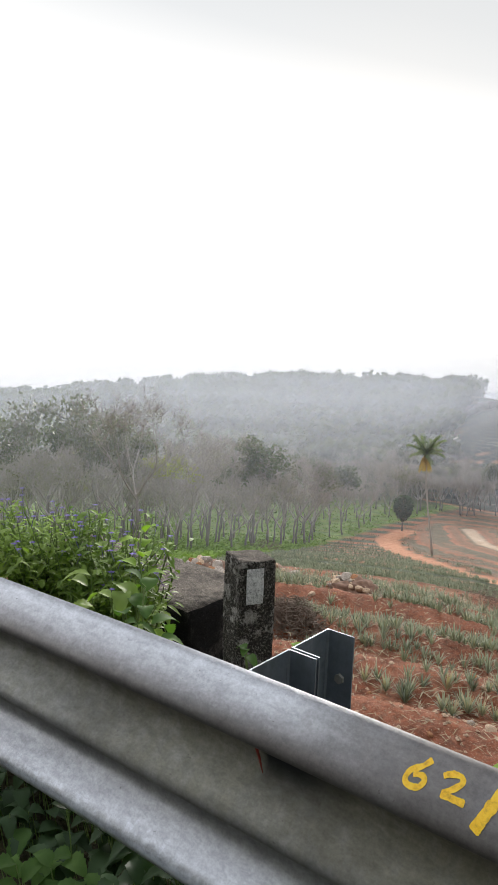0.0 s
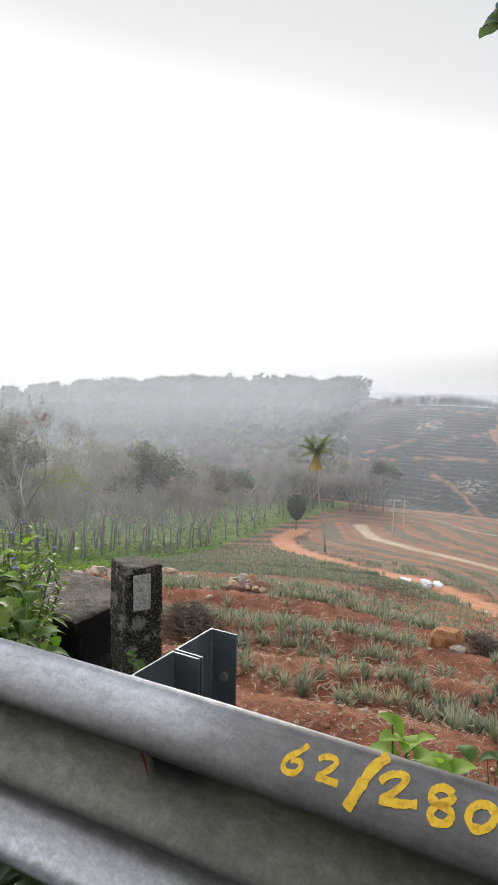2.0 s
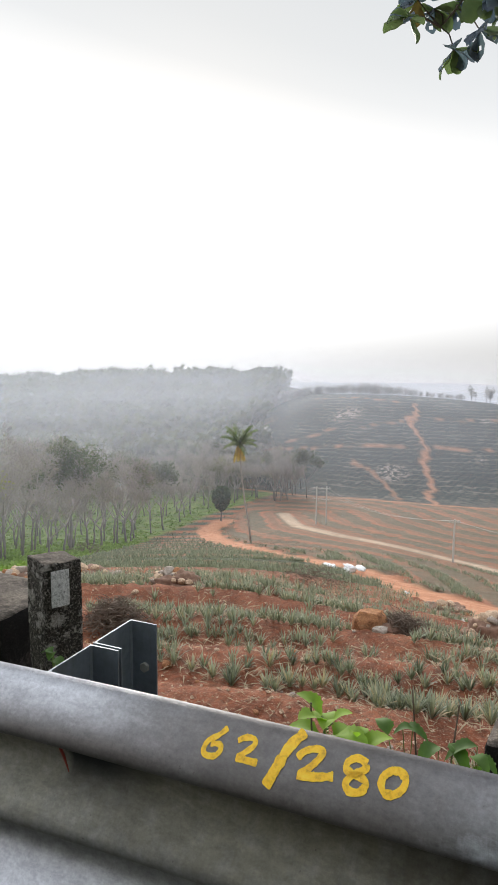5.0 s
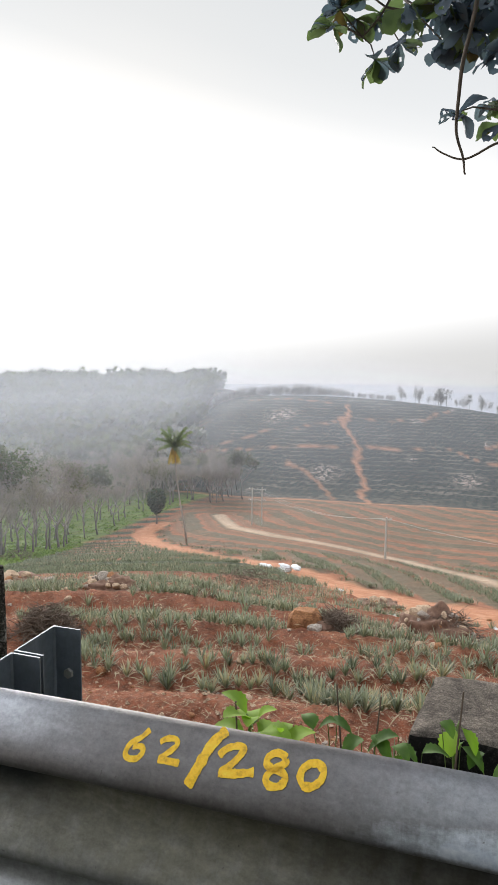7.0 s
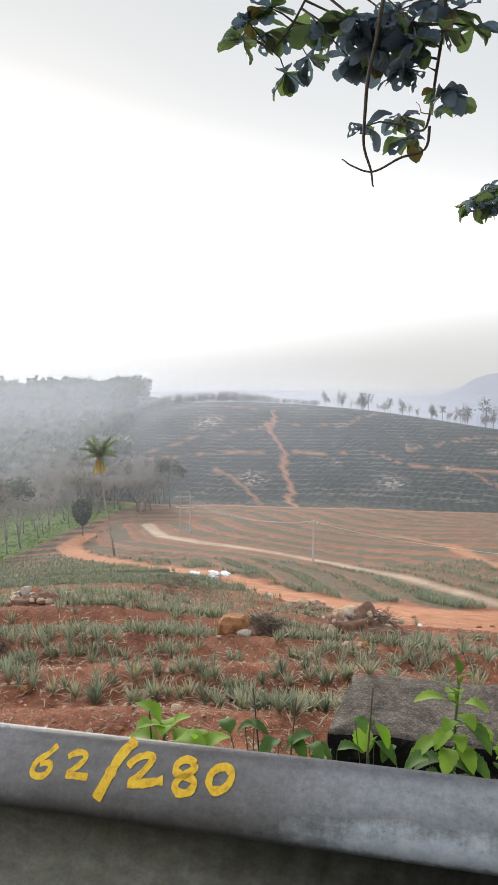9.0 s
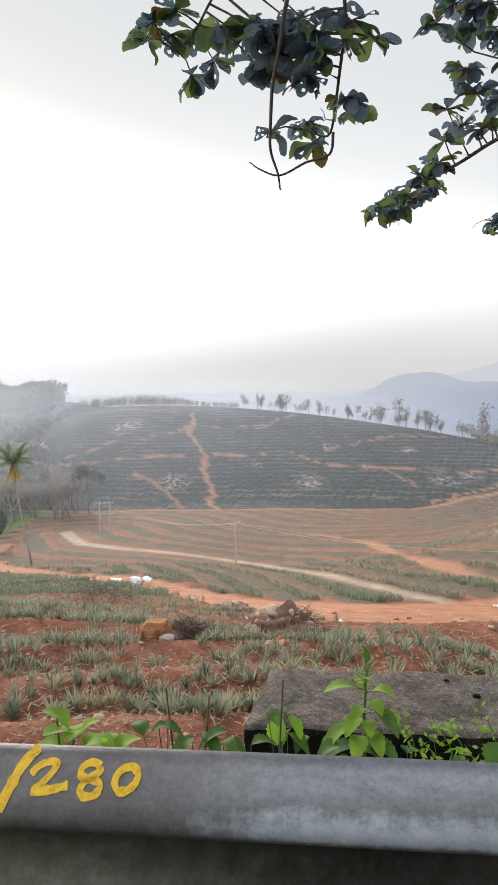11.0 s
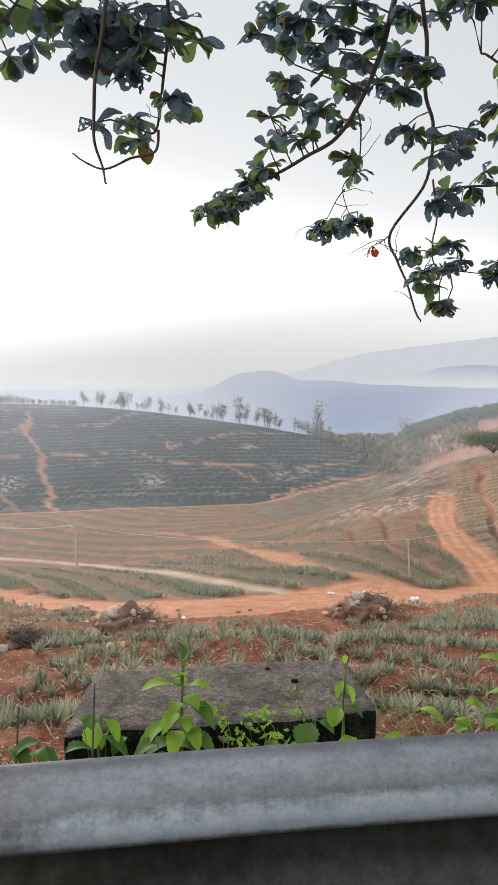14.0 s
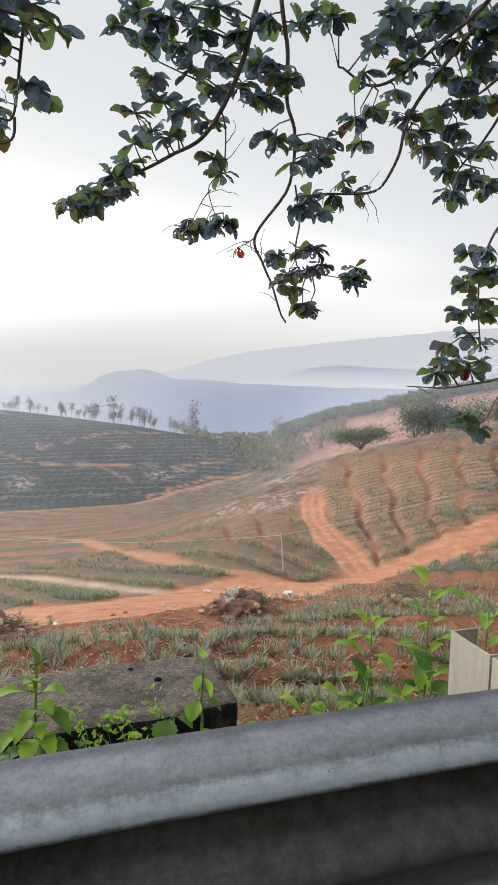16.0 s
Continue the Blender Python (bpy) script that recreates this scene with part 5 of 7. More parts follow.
def crest_tree(tall, crown, flat, seed, low=0.32, limbs=8):
    """A spindly tree on the skyline."""
    r0 = random.Random(seed)
    tree = tagged(new("skyline_tree"), "tall thin tree with a small crown on the hill's crest", "tree", "skyline trees")
    t, c = Geo(), Geo()
    top = Vector((r0.uniform(-0.4, 0.4), 0, tall))
    t.tube([(0, 0, -0.6), top * 0.4 + Vector((0.15, 0, 0)), top * 0.75, top], [0.2, 0.15, 0.1, 0.05], 5)
    for k in range(limbs):
        p = top * r0.uniform(low, 0.95)
        e = p + Vector((r0.uniform(-1, 1), r0.uniform(-1, 1), r0.uniform(0.2, 0.7))) * crown * 0.8
        t.tube([p, e], [0.06, 0.02], 3)
        for j in range(22):
            q = e + Vector((r0.gauss(0, 0.6), r0.gauss(0, 0.6), r0.gauss(0, 0.6) * flat)) * crown
            b = Vector((r0.uniform(-1, 1), r0.uniform(-1, 1), r0.uniform(-1, 1))).normalized()
            c.quad(q, b * 0.32, b.orthogonal().normalized() * 0.24)
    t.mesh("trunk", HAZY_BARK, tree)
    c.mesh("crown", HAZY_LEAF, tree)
    return tree


crest = [crest_tree(9.0, 1.5, 0.6, 1), crest_tree(7.0, 1.3, 0.9, 2), crest_tree(10.5, 1.4, 1.3, 3), crest_tree(7.6, 1.9, 1.0, 4, 0.05, 13), crest_tree(7.0, 2.1, 0.9, 5, 0.15, 11)]


def crest_spot(az, lift=0.0):
    """The place on the skyline at a bearing."""
    d = np.linspace(200, 292, 200)
    x, y = -d * math.sin(radians(az)), d * np.cos(radians(az))
    k = int(np.argmax((height(x, y) - EYE) / d))
    return float(x[k]), float(y[k])


row = [(-6.7, 0, 1.1), (-5.3, 1, 0.9), (-9.2, 1, 1.0), (-13.2, 2, 1.15), (-11.7, 1, 0.7), (-8.2, 1, 0.7), (-7.3, 2, 0.7), (-10.1, 1, 0.6), (-0.2, 1, 0.7), (-2.5, 1, 0.6), (2.5, 1, 0.9), (4.6, 1, 0.7),
       (6.1, 1, 0.7), (-9.7, 2, 0.6), (-4.0, 1, 0.5), (-12.4, 1, 0.6), (3.1, 0, 0.7), (0.9, 1, 0.5), (-14.2, 1, 0.6), (-8.8, 0, 0.8)]
for k in range(96):
    az = 6.5 + k * 0.165 + rng.uniform(-0.2, 0.2)
    row.append((az, rng.choice((3, 4)), (0.26 + 0.24 * float(smooth01(9.0, 13.5, az))) * rng.uniform(0.72, 1.08)))
for k in range(44):
    row.append((rng.uniform(-14, 7), rng.choice((0, 1, 2)), rng.uniform(0.3, 0.62)))
for az, k, s in ((-5.1, 4, 0.5), (-6.7, 4, 0.8), (-9.0, 4, 0.75), (-0.2, 4, 0.5), (-13.2, 3, 0.95), (1.2, 4, 0.55), (3.0, 4, 0.6)):
    row.append((az, k, s))
seen = set()
for az, k, s in row:
    x, y = crest_spot(az)
    m = pose(x, y, float(height(x, y)), 0, 0, rng.uniform(0, 360)) @ Matrix.Scale(s, 4)
    if k in seen:
        place_copy(crest[k], m)
    else:
        settle(crest[k], m)
        seen.add(k)


def broad_tree(name, x, y, s, spread, tall, label, seed, flat=0.45, leaf=None, n=420):
    """A round-headed tree on the right-hand slopes."""
    r0 = random.Random(seed)
    tree = tagged(new(name), label, "tree")
    t, c = Geo(), Geo()
    t.tube([(0, 0, -0.5), (0.1, 0, tall * 0.3), (0, 0.1, tall * 0.55)], [0.28, 0.2, 0.15], 6)
    for k in range(9):
        a = k * 0.7
        e = Vector((math.cos(a) * spread * r0.uniform(0.5, 0.8), math.sin(a) * spread * r0.uniform(0.5, 0.8), tall * r0.uniform(0.75, 0.95)))
        t.tube([Vector((0, 0.1, tall * r0.uniform(0.35, 0.55))), e * 0.6 + Vector((0, 0, tall * 0.2)), e], [0.12, 0.07, 0.03], 4)
        for j in range(n // 9):
            q = e + Vector((r0.gauss(0, 0.32), r0.gauss(0, 0.32), r0.gauss(0, 0.32) * flat)) * spread
            b = Vector((r0.uniform(-1, 1), r0.uniform(-1, 1), r0.uniform(-1, 1))).normalized()
            c.quad(q, b * 0.34 * s, b.orthogonal().normalized() * 0.26 * s)
    t.mesh("trunk", GREY_BARK, tree)
    c.mesh("crown", leaf or DARK_LEAF, tree)
    tree.matrix_basis = pose(x, y, float(height(x, y)), 0, 0, 0)
    return tree


def polar(az, d):
    return -d * math.sin(radians(az)), d * math.cos(radians(az))


tx, ty = polar(-27.3, 103)
broad_tree("spreading_tree", tx, ty, 0.42, 3.7, EYE - 10.4 - float(height(tx, ty)), "flat-topped spreading tree behind the terraced slope", 11, 0.42, SHADE_LEAF, 3000)
for k, (az, d) in enumerate(((-31.6, 150), (-32.6, 156), (-33.5, 150), (-36.0, 158), (-38.5, 160))):
    tx, ty = polar(az, d)
    broad_tree("slope_tree", tx, ty, 0.7, 3.4, EYE - d * (0.066 - 0.0022 * k) - float(height(tx, ty)), "dark green tree on the far slope", 20 + k, 1.6, FAR_GREEN, 1800)
hedge = crest_tree(6.0, 1.9, 1.0, 40)
for k in range(95):
    az = -20.4 - k * 0.21
    x, y = crest_spot(az)
    if k == 0:
        settle(hedge, pose(x, y, float(height(x, y)) - 1.0, 0, 0, 0))
    else:
        place_copy(hedge, pose(x, y, float(height(x, y)) - 1.0 - rng.uniform(0, 1), 0, 0, k * 50) @ Matrix.Scale(rng.uniform(0.4, 0.62), 4))


def coconut_palm(x, y):
    palm = tagged(new("coconut_palm"), "tall leaning coconut palm with yellowing lower fronds", "palm tree")
    trunk = Geo()
    top = Vector((-1.6, -0.6, 13.8))
    pts = [Vector((0, 0, -0.5)), Vector((-0.35, -0.1, 2.5)), Vector((-0.95, -0.3, 6)), Vector((-1.4, -0.5, 10)), top]
    trunk.tube(pts, [0.19, 0.13, 0.11, 0.105, 0.10], 8)
    trunk.mesh("trunk", PALM_BARK, palm, smooth=True)
    r0 = random.Random(5)
    for k in range(28):
        old = k >= 19
        a = k * 2.4
        rise = -0.7 if old else 3.8 - 0.2 * k
        f = Geo()
        d = Vector((math.cos(a), math.sin(a), rise)).normalized()
        n, ln = 11, (2.4 if old else 2.9) * r0.uniform(0.85, 1.1)
        p, line = top.copy(), [top.copy()]
        for i in range(n):
            d = (d + Vector((0, 0, -0.11 if not old else -0.22))).normalized()
            p = p + d * ln / n
            line.append(p.copy())
        f.tube(line, [0.035 - 0.0025 * i for i in range(n + 1)], 3)
        for i in range(1, n + 1):
            for sgn in (-1, 1):
                for q in (0, 0.5):
                    w = line[i].lerp(line[i - 1], q)
                    side = d.cross(Vector((0, 0, 1))).normalized() * sgn
                    f.leaf(w, (side * 0.8 + d * 0.5 + Vector((0, 0, -0.5))).normalized(), d, 0.62 * (1 - 0.45 * abs(i / n - 0.4)), 0.13, 0.30, 2)
        tagged(f.mesh("frond", PALM_OLD if old else PALM_LEAF, palm), "yellowed hanging palm frond" if old else "green palm frond")
    settle(palm, on_ground(x, y, 0))
    return palm


coconut_palm(-37.3, 84.7)


def small_tree(x, y):
    """The dark egg-shaped tree by the bend of the track."""
    r0 = random.Random(8)
    tree = tagged(new("egg_shaped_tree"), "small dark egg-shaped tree beside the dirt track", "tree")
    t, c = Geo(), Geo()
    t.tube([(0, 0, -0.3), (0.05, 0, 1.2), (0, 0, 2.8)], [0.2, 0.16, 0.12], 6)
    for k in range(900):
        u = Vector((r0.gauss(0, 1), r0.gauss(0, 1), r0.gauss(0, 1))).normalized() * (0.55 + 0.45 * r0.random() ** 0.5)
        w = 1.75 * (1.0 + 0.25 * u.z) * (1 + 0.12 * noise.noise(u * 2.5))
        p = Vector((u.x * w, u.y * w, 4.4 + u.z * 2.5))
        b = Vector((r0.uniform(-1, 1), r0.uniform(-1, 1), r0.uniform(-1, 1))).normalized()
        c.quad(p, b * 0.26, b.orthogonal().normalized() * 0.2)
    t.mesh("trunk", GREY_BARK, tree)
    c.mesh("crown", DARK_LEAF, tree)
    settle(tree, on_ground(x, y))


small_tree(-57.6, 116.3)


def utility_pole(name, x, y, tall, arms, label, lean=0.0, twin=None):
    pole = tagged(new(name), label, "utility pole")
    feet = [(0, 0)] + ([twin] if twin else [])
    for fx, fy in feet:
        g = Geo()
        g.tube([(fx, fy, -0.5), (fx + lean * tall, fy, tall)], [0.13, 0.09] if tall > 4 else [0.055, 0.045], 8)
        g.mesh("pole", POLE_GREY, pole)
    for h in arms:
        g = Geo()
        if twin:
            a, b = Vector((-0.7, 0, h)), Vector((twin[0] + 0.7, twin[1], h))
        else:
            a, b = Vector((-0.55 + lean * h, -0.2, h + 0.1)), Vector((0.55 + lean * h, 0.2, h + 0.1))
        g.tube([a, b], [0.05, 0.05], 4)
        arm = g.mesh("crossarm", POLE_GREY, pole)
        for s in (0.05, 0.5, 0.95):
            q = Geo()
            w = a.lerp(b, s)
            q.tube([w, w + Vector((0, 0, 0.1)), w + Vector((0, 0, 0.25))], [0.03, 0.07, 0.04], 6)
            q.mesh("insulator", POLE_GREY, arm)
    settle(pole, on_ground(x, y))
    return pole


utility_pole("double_pole", -38.2, 115.9, 7.0, (6.6, 4.6), "pair of concrete power poles joined by crossarms", 0.0, (1.75, 0.4))
utility_pole("power_pole", -9.5, 78.5, 5.0, (4.6,), "single concrete power pole beside the pale road")
utility_pole("power_pole", 15.2, 38.9, 2.7, (), "thin leaning pole beside the dirt track", -0.09)


def wire(a, b, sag):
    g = Geo()
    pts = [Vector(a).lerp(Vector(b), t / 12) - Vector((0, 0, sag * 4 * (t / 12) * (1 - t / 12))) for t in range(13)]
    g.tube(pts, [0.012] * 13, 3)
    return tagged(g.mesh("power_line", POLE_GREY), "thin grey overhead power line", "wire", "overhead lines", "structure")


gz = lambda x, y: float(ground_height(x, y))
for k in (-0.5, 0.0, 0.5):
    wire((-37.3 + k * 2, 116, gz(-38.2, 115.9) + 6.8), (-9.5 + k, 78.5 + 0.3 * k, gz(-9.5, 78.5) + 4.9), 1.6)
wire((-9.5, 78.5, gz(-9.5, 78.5) + 4.9), (14.95, 38.9, gz(15.2, 38.9) + 2.6), 0.8)
wire((14.95, 38.9, gz(15.2, 38.9) + 2.6), (48, 44, gz(48, 44) + 5), 0.8)
# ---- the pineapple field ----
PINE_LEAF = leaf_material("pineapple_leaf", (0.085, 0.103, 0.076), (0.34, 0.36, 0.28), 2.0, 0.5, 0.22, glow=(1.0, 1.12, 0.7), straw=(0.47, 0.39, 0.27))
DRY_LEAF = leaf_material("dry_leaf", (0.21, 0.155, 0.105), (0.45, 0.36, 0.25), 2.0, 0.8, 0.2)
ROCK_TAN = concrete_material("tan_rock", (0.58, 0.42, 0.30), (0.33, 0.20, 0.13), 0.40)
ROCK_GREY = concrete_material("grey_rock", (0.44, 0.38, 0.33), (0.19, 0.145, 0.12), 0.42)
ROCK_ORANGE = concrete_material("orange_rock", (0.42, 0.205, 0.10), (0.18, 0.08, 0.045), 0.46)
BROWN_STEM = plain("dry_stems", (0.15, 0.11, 0.085), 0.9, 8.0)
SACK_WHITE = plain("white_sackcloth", (0.72, 0.73, 0.75), 0.7, 4.0, 0.15)


EARTH = plain("dug_earth", (0.19, 0.11, 0.078), 0.95, 9.0, 0.7)


def pineapple(geo, base, size, r0, leaves, steps):
    """A rosette of stiff narrow leaves that arch outward."""
    for k in range(leaves):
        a = k * 2.4 + r0.uniform(-0.3, 0.3)
        t = k / leaves
        rise = 3.4 - 2.3 * t + r0.uniform(-0.2, 0.4)
        d = Vector((math.cos(a), math.sin(a), rise)).normalized()
        side = Vector((-math.sin(a), math.cos(a), 0))
        geo.leaf(base + d * 0.02, d, side, size * r0.uniform(0.75, 1.1), size * 0.062, 0.16 + 0.26 * t, steps, 0.15, 0.3)


HEAPS = [(-3.4, 15.6, 0.8), (-0.9, 18.9, 1.1), (6.6, 20.6, 1.0), (-10.3, 17.6, 1.0), (-16.2, 17.6, 1.2), (12.6, 20.8, 1.0), (-9.2, 12.9, 0.9), (-17.6, 22.8, 1.3)]   # kept free of plants


def field_spots(seed):
    """Where plants stand: along contour rows in front of the dirt track, with bare beds between them."""
    r0 = random.Random(seed)
    out = []
    c = 7.4
    n = 0
    while c < 66:
        n += 1
        bare_bed = n % 5 in (2, 3) if c < 27 else (c / 7.0) % 1.0 < 0.45
        step = 0.21 if c < 30 else 0.5
        a = -62.0
        while a < 66:
            rad = c + 15
            a += math.degrees(step / rad) * r0.uniform(0.7, 1.3)
            cc = rad + r0.gauss(0, 0.21) + 0.45 * noise.noise(Vector((a * 0.16, n * 0.35, 5.0)))
            x, y = -cc * math.sin(radians(a * 0.55)), cc * math.cos(radians(a * 0.55)) - 15
            lush = noise.noise(Vector((x * 0.13, y * 0.16, 3.0)))
            if (bare_bed and r0.random() > 0.07) or lush < -0.19 or any(abs(x - hx) < hr and -1.7 < y - hy < 0.5 for hx, hy, hr in HEAPS) or r0.random() < 0.16 or y < 5.5:
                continue
            out.append((x, y))
        c += 0.86 if c < 30 else 1.25
    return out


spots = field_spots(5)
xs, ys = np.array([p[0] for p in spots]), np.array([p[1] for p in spots])
g = regions(xs, ys)
az_s, r_s = np.degrees(np.arctan2(-xs, ys)), np.hypot(xs, ys)
d_tr, s_tr = line_distance(xs, ys, DIRT_TRACK)
keep = (g["track"] < 0.15) & (g["green"] < 0.3) & (np.abs(az_s) < 60) & (g["pale"] < 0.2) & (r_s > 7.5) & ~((s_tr > 0) & (az_s > -34) & (xs < 30) & (ys > 24))
heights = ground_height(xs, ys)
order = np.argsort(r_s)
r0 = random.Random(12)
protos = []
for k in range(6):
    geo = Geo()
    pineapple(geo, Vector((0, 0, 0)), 0.41, r0, 26, 4)
    me = bpy.data.meshes.new("pineapple_plant")
    me.from_pydata(geo.v, [], geo.f)
    me.materials.append(PINE_LEAF)
    protos.append(me)
stuff, dry = Geo(), Geo()
made = 0
for i in order:
    if not keep[i]:
        continue
    p = Vector((xs[i], ys[i], heights[i] - 0.02))
    s = r0.uniform(0.75, 1.25)
    if made < 260 and abs(az_s[i]) < 46:
        ob = new("pineapple_plant", r0.choice(protos))
        ob.matrix_basis = Matrix.Translation(p) @ Matrix.Rotation(r0.uniform(0, 6.3), 4, "Z") @ Matrix.Rotation(r0.uniform(-0.2, 0.2), 4, "X") @ Matrix.Scale(s, 4)
        tagged(ob, "young grey-green pineapple plant with stiff narrow leaves", "pineapple plant", "pineapple rows")
        made += 1
    else:
        far = r_s[i]
        pineapple(stuff, p, 0.44 * s * (1.0 if far < 30 else 1.12), r0, 17 if far < 26 else 11, 3 if far < 26 else 2)
    if r0.random() < 0.5 and r_s[i] < 30:
        for k in range(8):
            q = p + Vector((r0.gauss(0, 0.5), r0.gauss(0, 0.5), 0.04))
            a = r0.uniform(0, 6.3)
            dry.leaf(q, Vector((math.cos(a), math.sin(a), r0.uniform(0, 0.5))).normalized(), Vector((-math.sin(a), math.cos(a), 0)), r0.uniform(0.2, 0.45), 0.03, 0.3, 2, 0.2)
tagged(stuff.mesh("pineapple_rows", PINE_LEAF), "rows of grey-green pineapple plants on red soil", "pineapple plants", kind="stuff")

# rows beyond the dirt track, along the pale road
r0 = random.Random(31)
more = Geo()
cand_a = np.array([r0.uniform(-42, 42) for k in range(80000)])
cand_r = np.array([math.exp(r0.uniform(math.log(29), math.log(150))) for k in range(80000)])
cx, cy = -cand_r * np.sin(np.radians(cand_a)), cand_r * np.cos(np.radians(cand_a))
gg = regions(cx, cy)
wave = np.sin(2 * math.pi * (gg["mid_c"] + 0.3 * np.sin(cx * 0.3)) / 3.6) + 0.35 * np.sin(2 * math.pi * gg["mid_c"] / 1.3)
ok = (gg["beyond"] > 0.5) & (gg["track"] < 0.2) & (gg["pale"] < 0.2) & (gg["hill"] < 0.2) & (gg["green"] < 0.2) & (wave > 0.3) & (cand_r < 76)
ok |= (gg["contour"] > 0.4) & (gg["track"] < 0.2) & (gg["green"] < 0.2) & (gg["hill"] < 0.2) & (gg["wood"] < 0.2) & (np.sin(2 * math.pi * gg["near_c"] / 7.0) < -0.1)
wave_t = np.sin(2 * math.pi * gg["terr_c"] / 2.5)
ok |= (gg["terrace"] > 0.5) & (gg["track"] < 0.2) & (wave_t > -0.2) & (np.sin(2 * math.pi * gg["terr_r"] / 1.25) < -0.2)
cz = ground_height(cx, cy)
for i in np.nonzero(ok)[0][:26000]:
    pineapple(more, Vector((cx[i], cy[i], cz[i] - 0.02)), 0.55 * r0.uniform(0.7, 1.2), r0, 6, 2)
tagged(more.mesh("pineapple_rows", PINE_LEAF), "distant rows of pineapple plants across the slope", "pineapple plants", kind="stuff")


def grass_patch(name, spots, size, mat, label, seed, n=26):
    r0 = random.Random(seed)
    geo = Geo()
    for x, y in spots:
        for k in range(n):
            px, py = x + r0.gauss(0, size), y + r0.gauss(0, size)
            p = Vector((px, py, float(ground_height(px, py)) - 0.02))
            a = r0.uniform(0, 6.3)
            geo.leaf(p, Vector((math.cos(a) * 0.7, math.sin(a) * 0.7, r0.uniform(0.5, 1.6))).normalized(), Vector((-math.sin(a), math.cos(a), 0)), r0.uniform(0.25, 0.6), 0.022, 0.5, 3, 0.2, 0.4)
    return tagged(geo.mesh(name, mat), label, "grass", kind="stuff")


for k in range(5200):
    a, d = r0.uniform(-44, 54), math.exp(r0.uniform(math.log(7.2), math.log(26)))
    x, y = -d * math.sin(radians(a)), d * math.cos(radians(a))
    if noise.noise(Vector((x * 0.5, y * 0.5, 8.0))) < -0.1:
        continue
    q = Vector((x, y, float(ground_height(x, y)) + 0.025))
    a = r0.uniform(0, 6.3)
    dry.leaf(q, Vector((math.cos(a), math.sin(a), r0.uniform(-0.05, 0.25))).normalized(), Vector((-math.sin(a), math.cos(a), 0)), r0.uniform(0.10, 0.32), 0.015, 0.12, 2, 0.2)
tagged(dry.mesh("dead_leaves", DRY_LEAF), "fallen straw-coloured pineapple leaves on the soil", "leaf litter", kind="stuff")
GRASS_DRY = leaf_material("dry_grass", (0.12, 0.12, 0.06), (0.34, 0.29, 0.17), 2.0, 0.7, 0.3)
r0 = random.Random(44)
grass_patch("dry_grass", [(r0.uniform(2.6, 7.0), r0.uniform(7.0, 11.5)) for k in range(60)], 0.35, GRASS_DRY, "tufts of straw-coloured grass below the block", 9)


# ---- stones ----
def rock_mesh(size, seed, squash=0.7, blocky=0.0):
    bm = bmesh.new()
    bmesh.ops.create_icosphere(bm, subdivisions=2, radius=1)
    # chip flat faces off
    chip = random.Random(seed * 7 + 1)
    for k in range(9):
        f = Vector((chip.gauss(0, 1), chip.gauss(0, 1), chip.gauss(0, 1))).normalized()
        cut = chip.uniform(0.62, 0.88)
        for v in bm.verts:
            over = v.co.dot(f) - cut
            if over > 0:
                v.co -= f * over
    o = Vector((seed * 3.1, seed * 1.7, seed))
    for v in bm.verts:
        n1 = v.co.copy()
        if blocky:
            m = max(abs(n1.x), abs(n1.y), abs(n1.z))
            n1 = n1.lerp(n1 / m * 0.85, blocky)
        k = 1 + 0.22 * noise.noise(n1 * 1.2 + o) + 0.06 * noise.noise(n1 * 3.0 + o)
        v.co = Vector((n1.x * k, n1.y * k * 0.85, n1.z * k * squash)) * size
    return bm


def rock_data(name, size, seed, mat, squash=0.7, blocky=0.0):
    bm = rock_mesh(size, seed, squash, blocky)
    me = bpy.data.meshes.new(name)
    bm.to_mesh(me)
    bm.free()
    me.materials.append(mat)
    return me


r0 = random.Random(17)
shapes = [rock_data("stone", 1.0, k, (ROCK_TAN, ROCK_GREY, ROCK_TAN, ROCK_ORANGE)[k % 4], 0.65, 0.3) for k in range(8)]
for k in range(270):
    a, d = r0.uniform(-42, 52), math.exp(r0.uniform(math.log(8.5), math.log(34)))
    x, y = polar(a, d)
    s = 0.035 + 0.10 * r0.random() ** 2.2
    ob = new("stone", r0.choice(shapes))
    ob.matrix_basis = pose(x, y, float(ground_height(x, y)) + s * 0.25, r0.uniform(-20, 20), r0.uniform(-20, 20), r0.uniform(0, 360)) @ Matrix.Scale(s, 4)
    tagged(ob, "small rough stone lying on red soil", "stone", "field stones")
pebbles = Geo()
for k in range(8500):
    a, d = r0.uniform(-44, 54), math.exp(r0.uniform(math.log(7.5), math.log(30)))
    x, y = polar(a, d)
    s = 0.009 + 0.045 * r0.random() ** 4
    p = Vector((x, y, float(height(x, y) + field_relief(np.array(x), np.array(y))) + s * 0.3))
    b = len(pebbles.v)
    for q in ((1, 0, 0), (0, 1, 0), (-1, 0, 0), (0, -1, 0), (0, 0, 0.8), (0, 0, -0.6)):
        pebbles.v.append(p + Vector(q) * s * r0.uniform(0.6, 1.3))
    for f in ((0, 1, 4), (1, 2, 4), (2, 3, 4), (3, 0, 4), (1, 0, 5), (2, 1, 5), (3, 2, 5), (0, 3, 5)):
        pebbles.f.append(tuple(b + i for i in f))
tagged(pebbles.mesh("pebbles", ROCK_TAN), "pale pebbles strewn over red soil", "pebbles", kind="stuff")


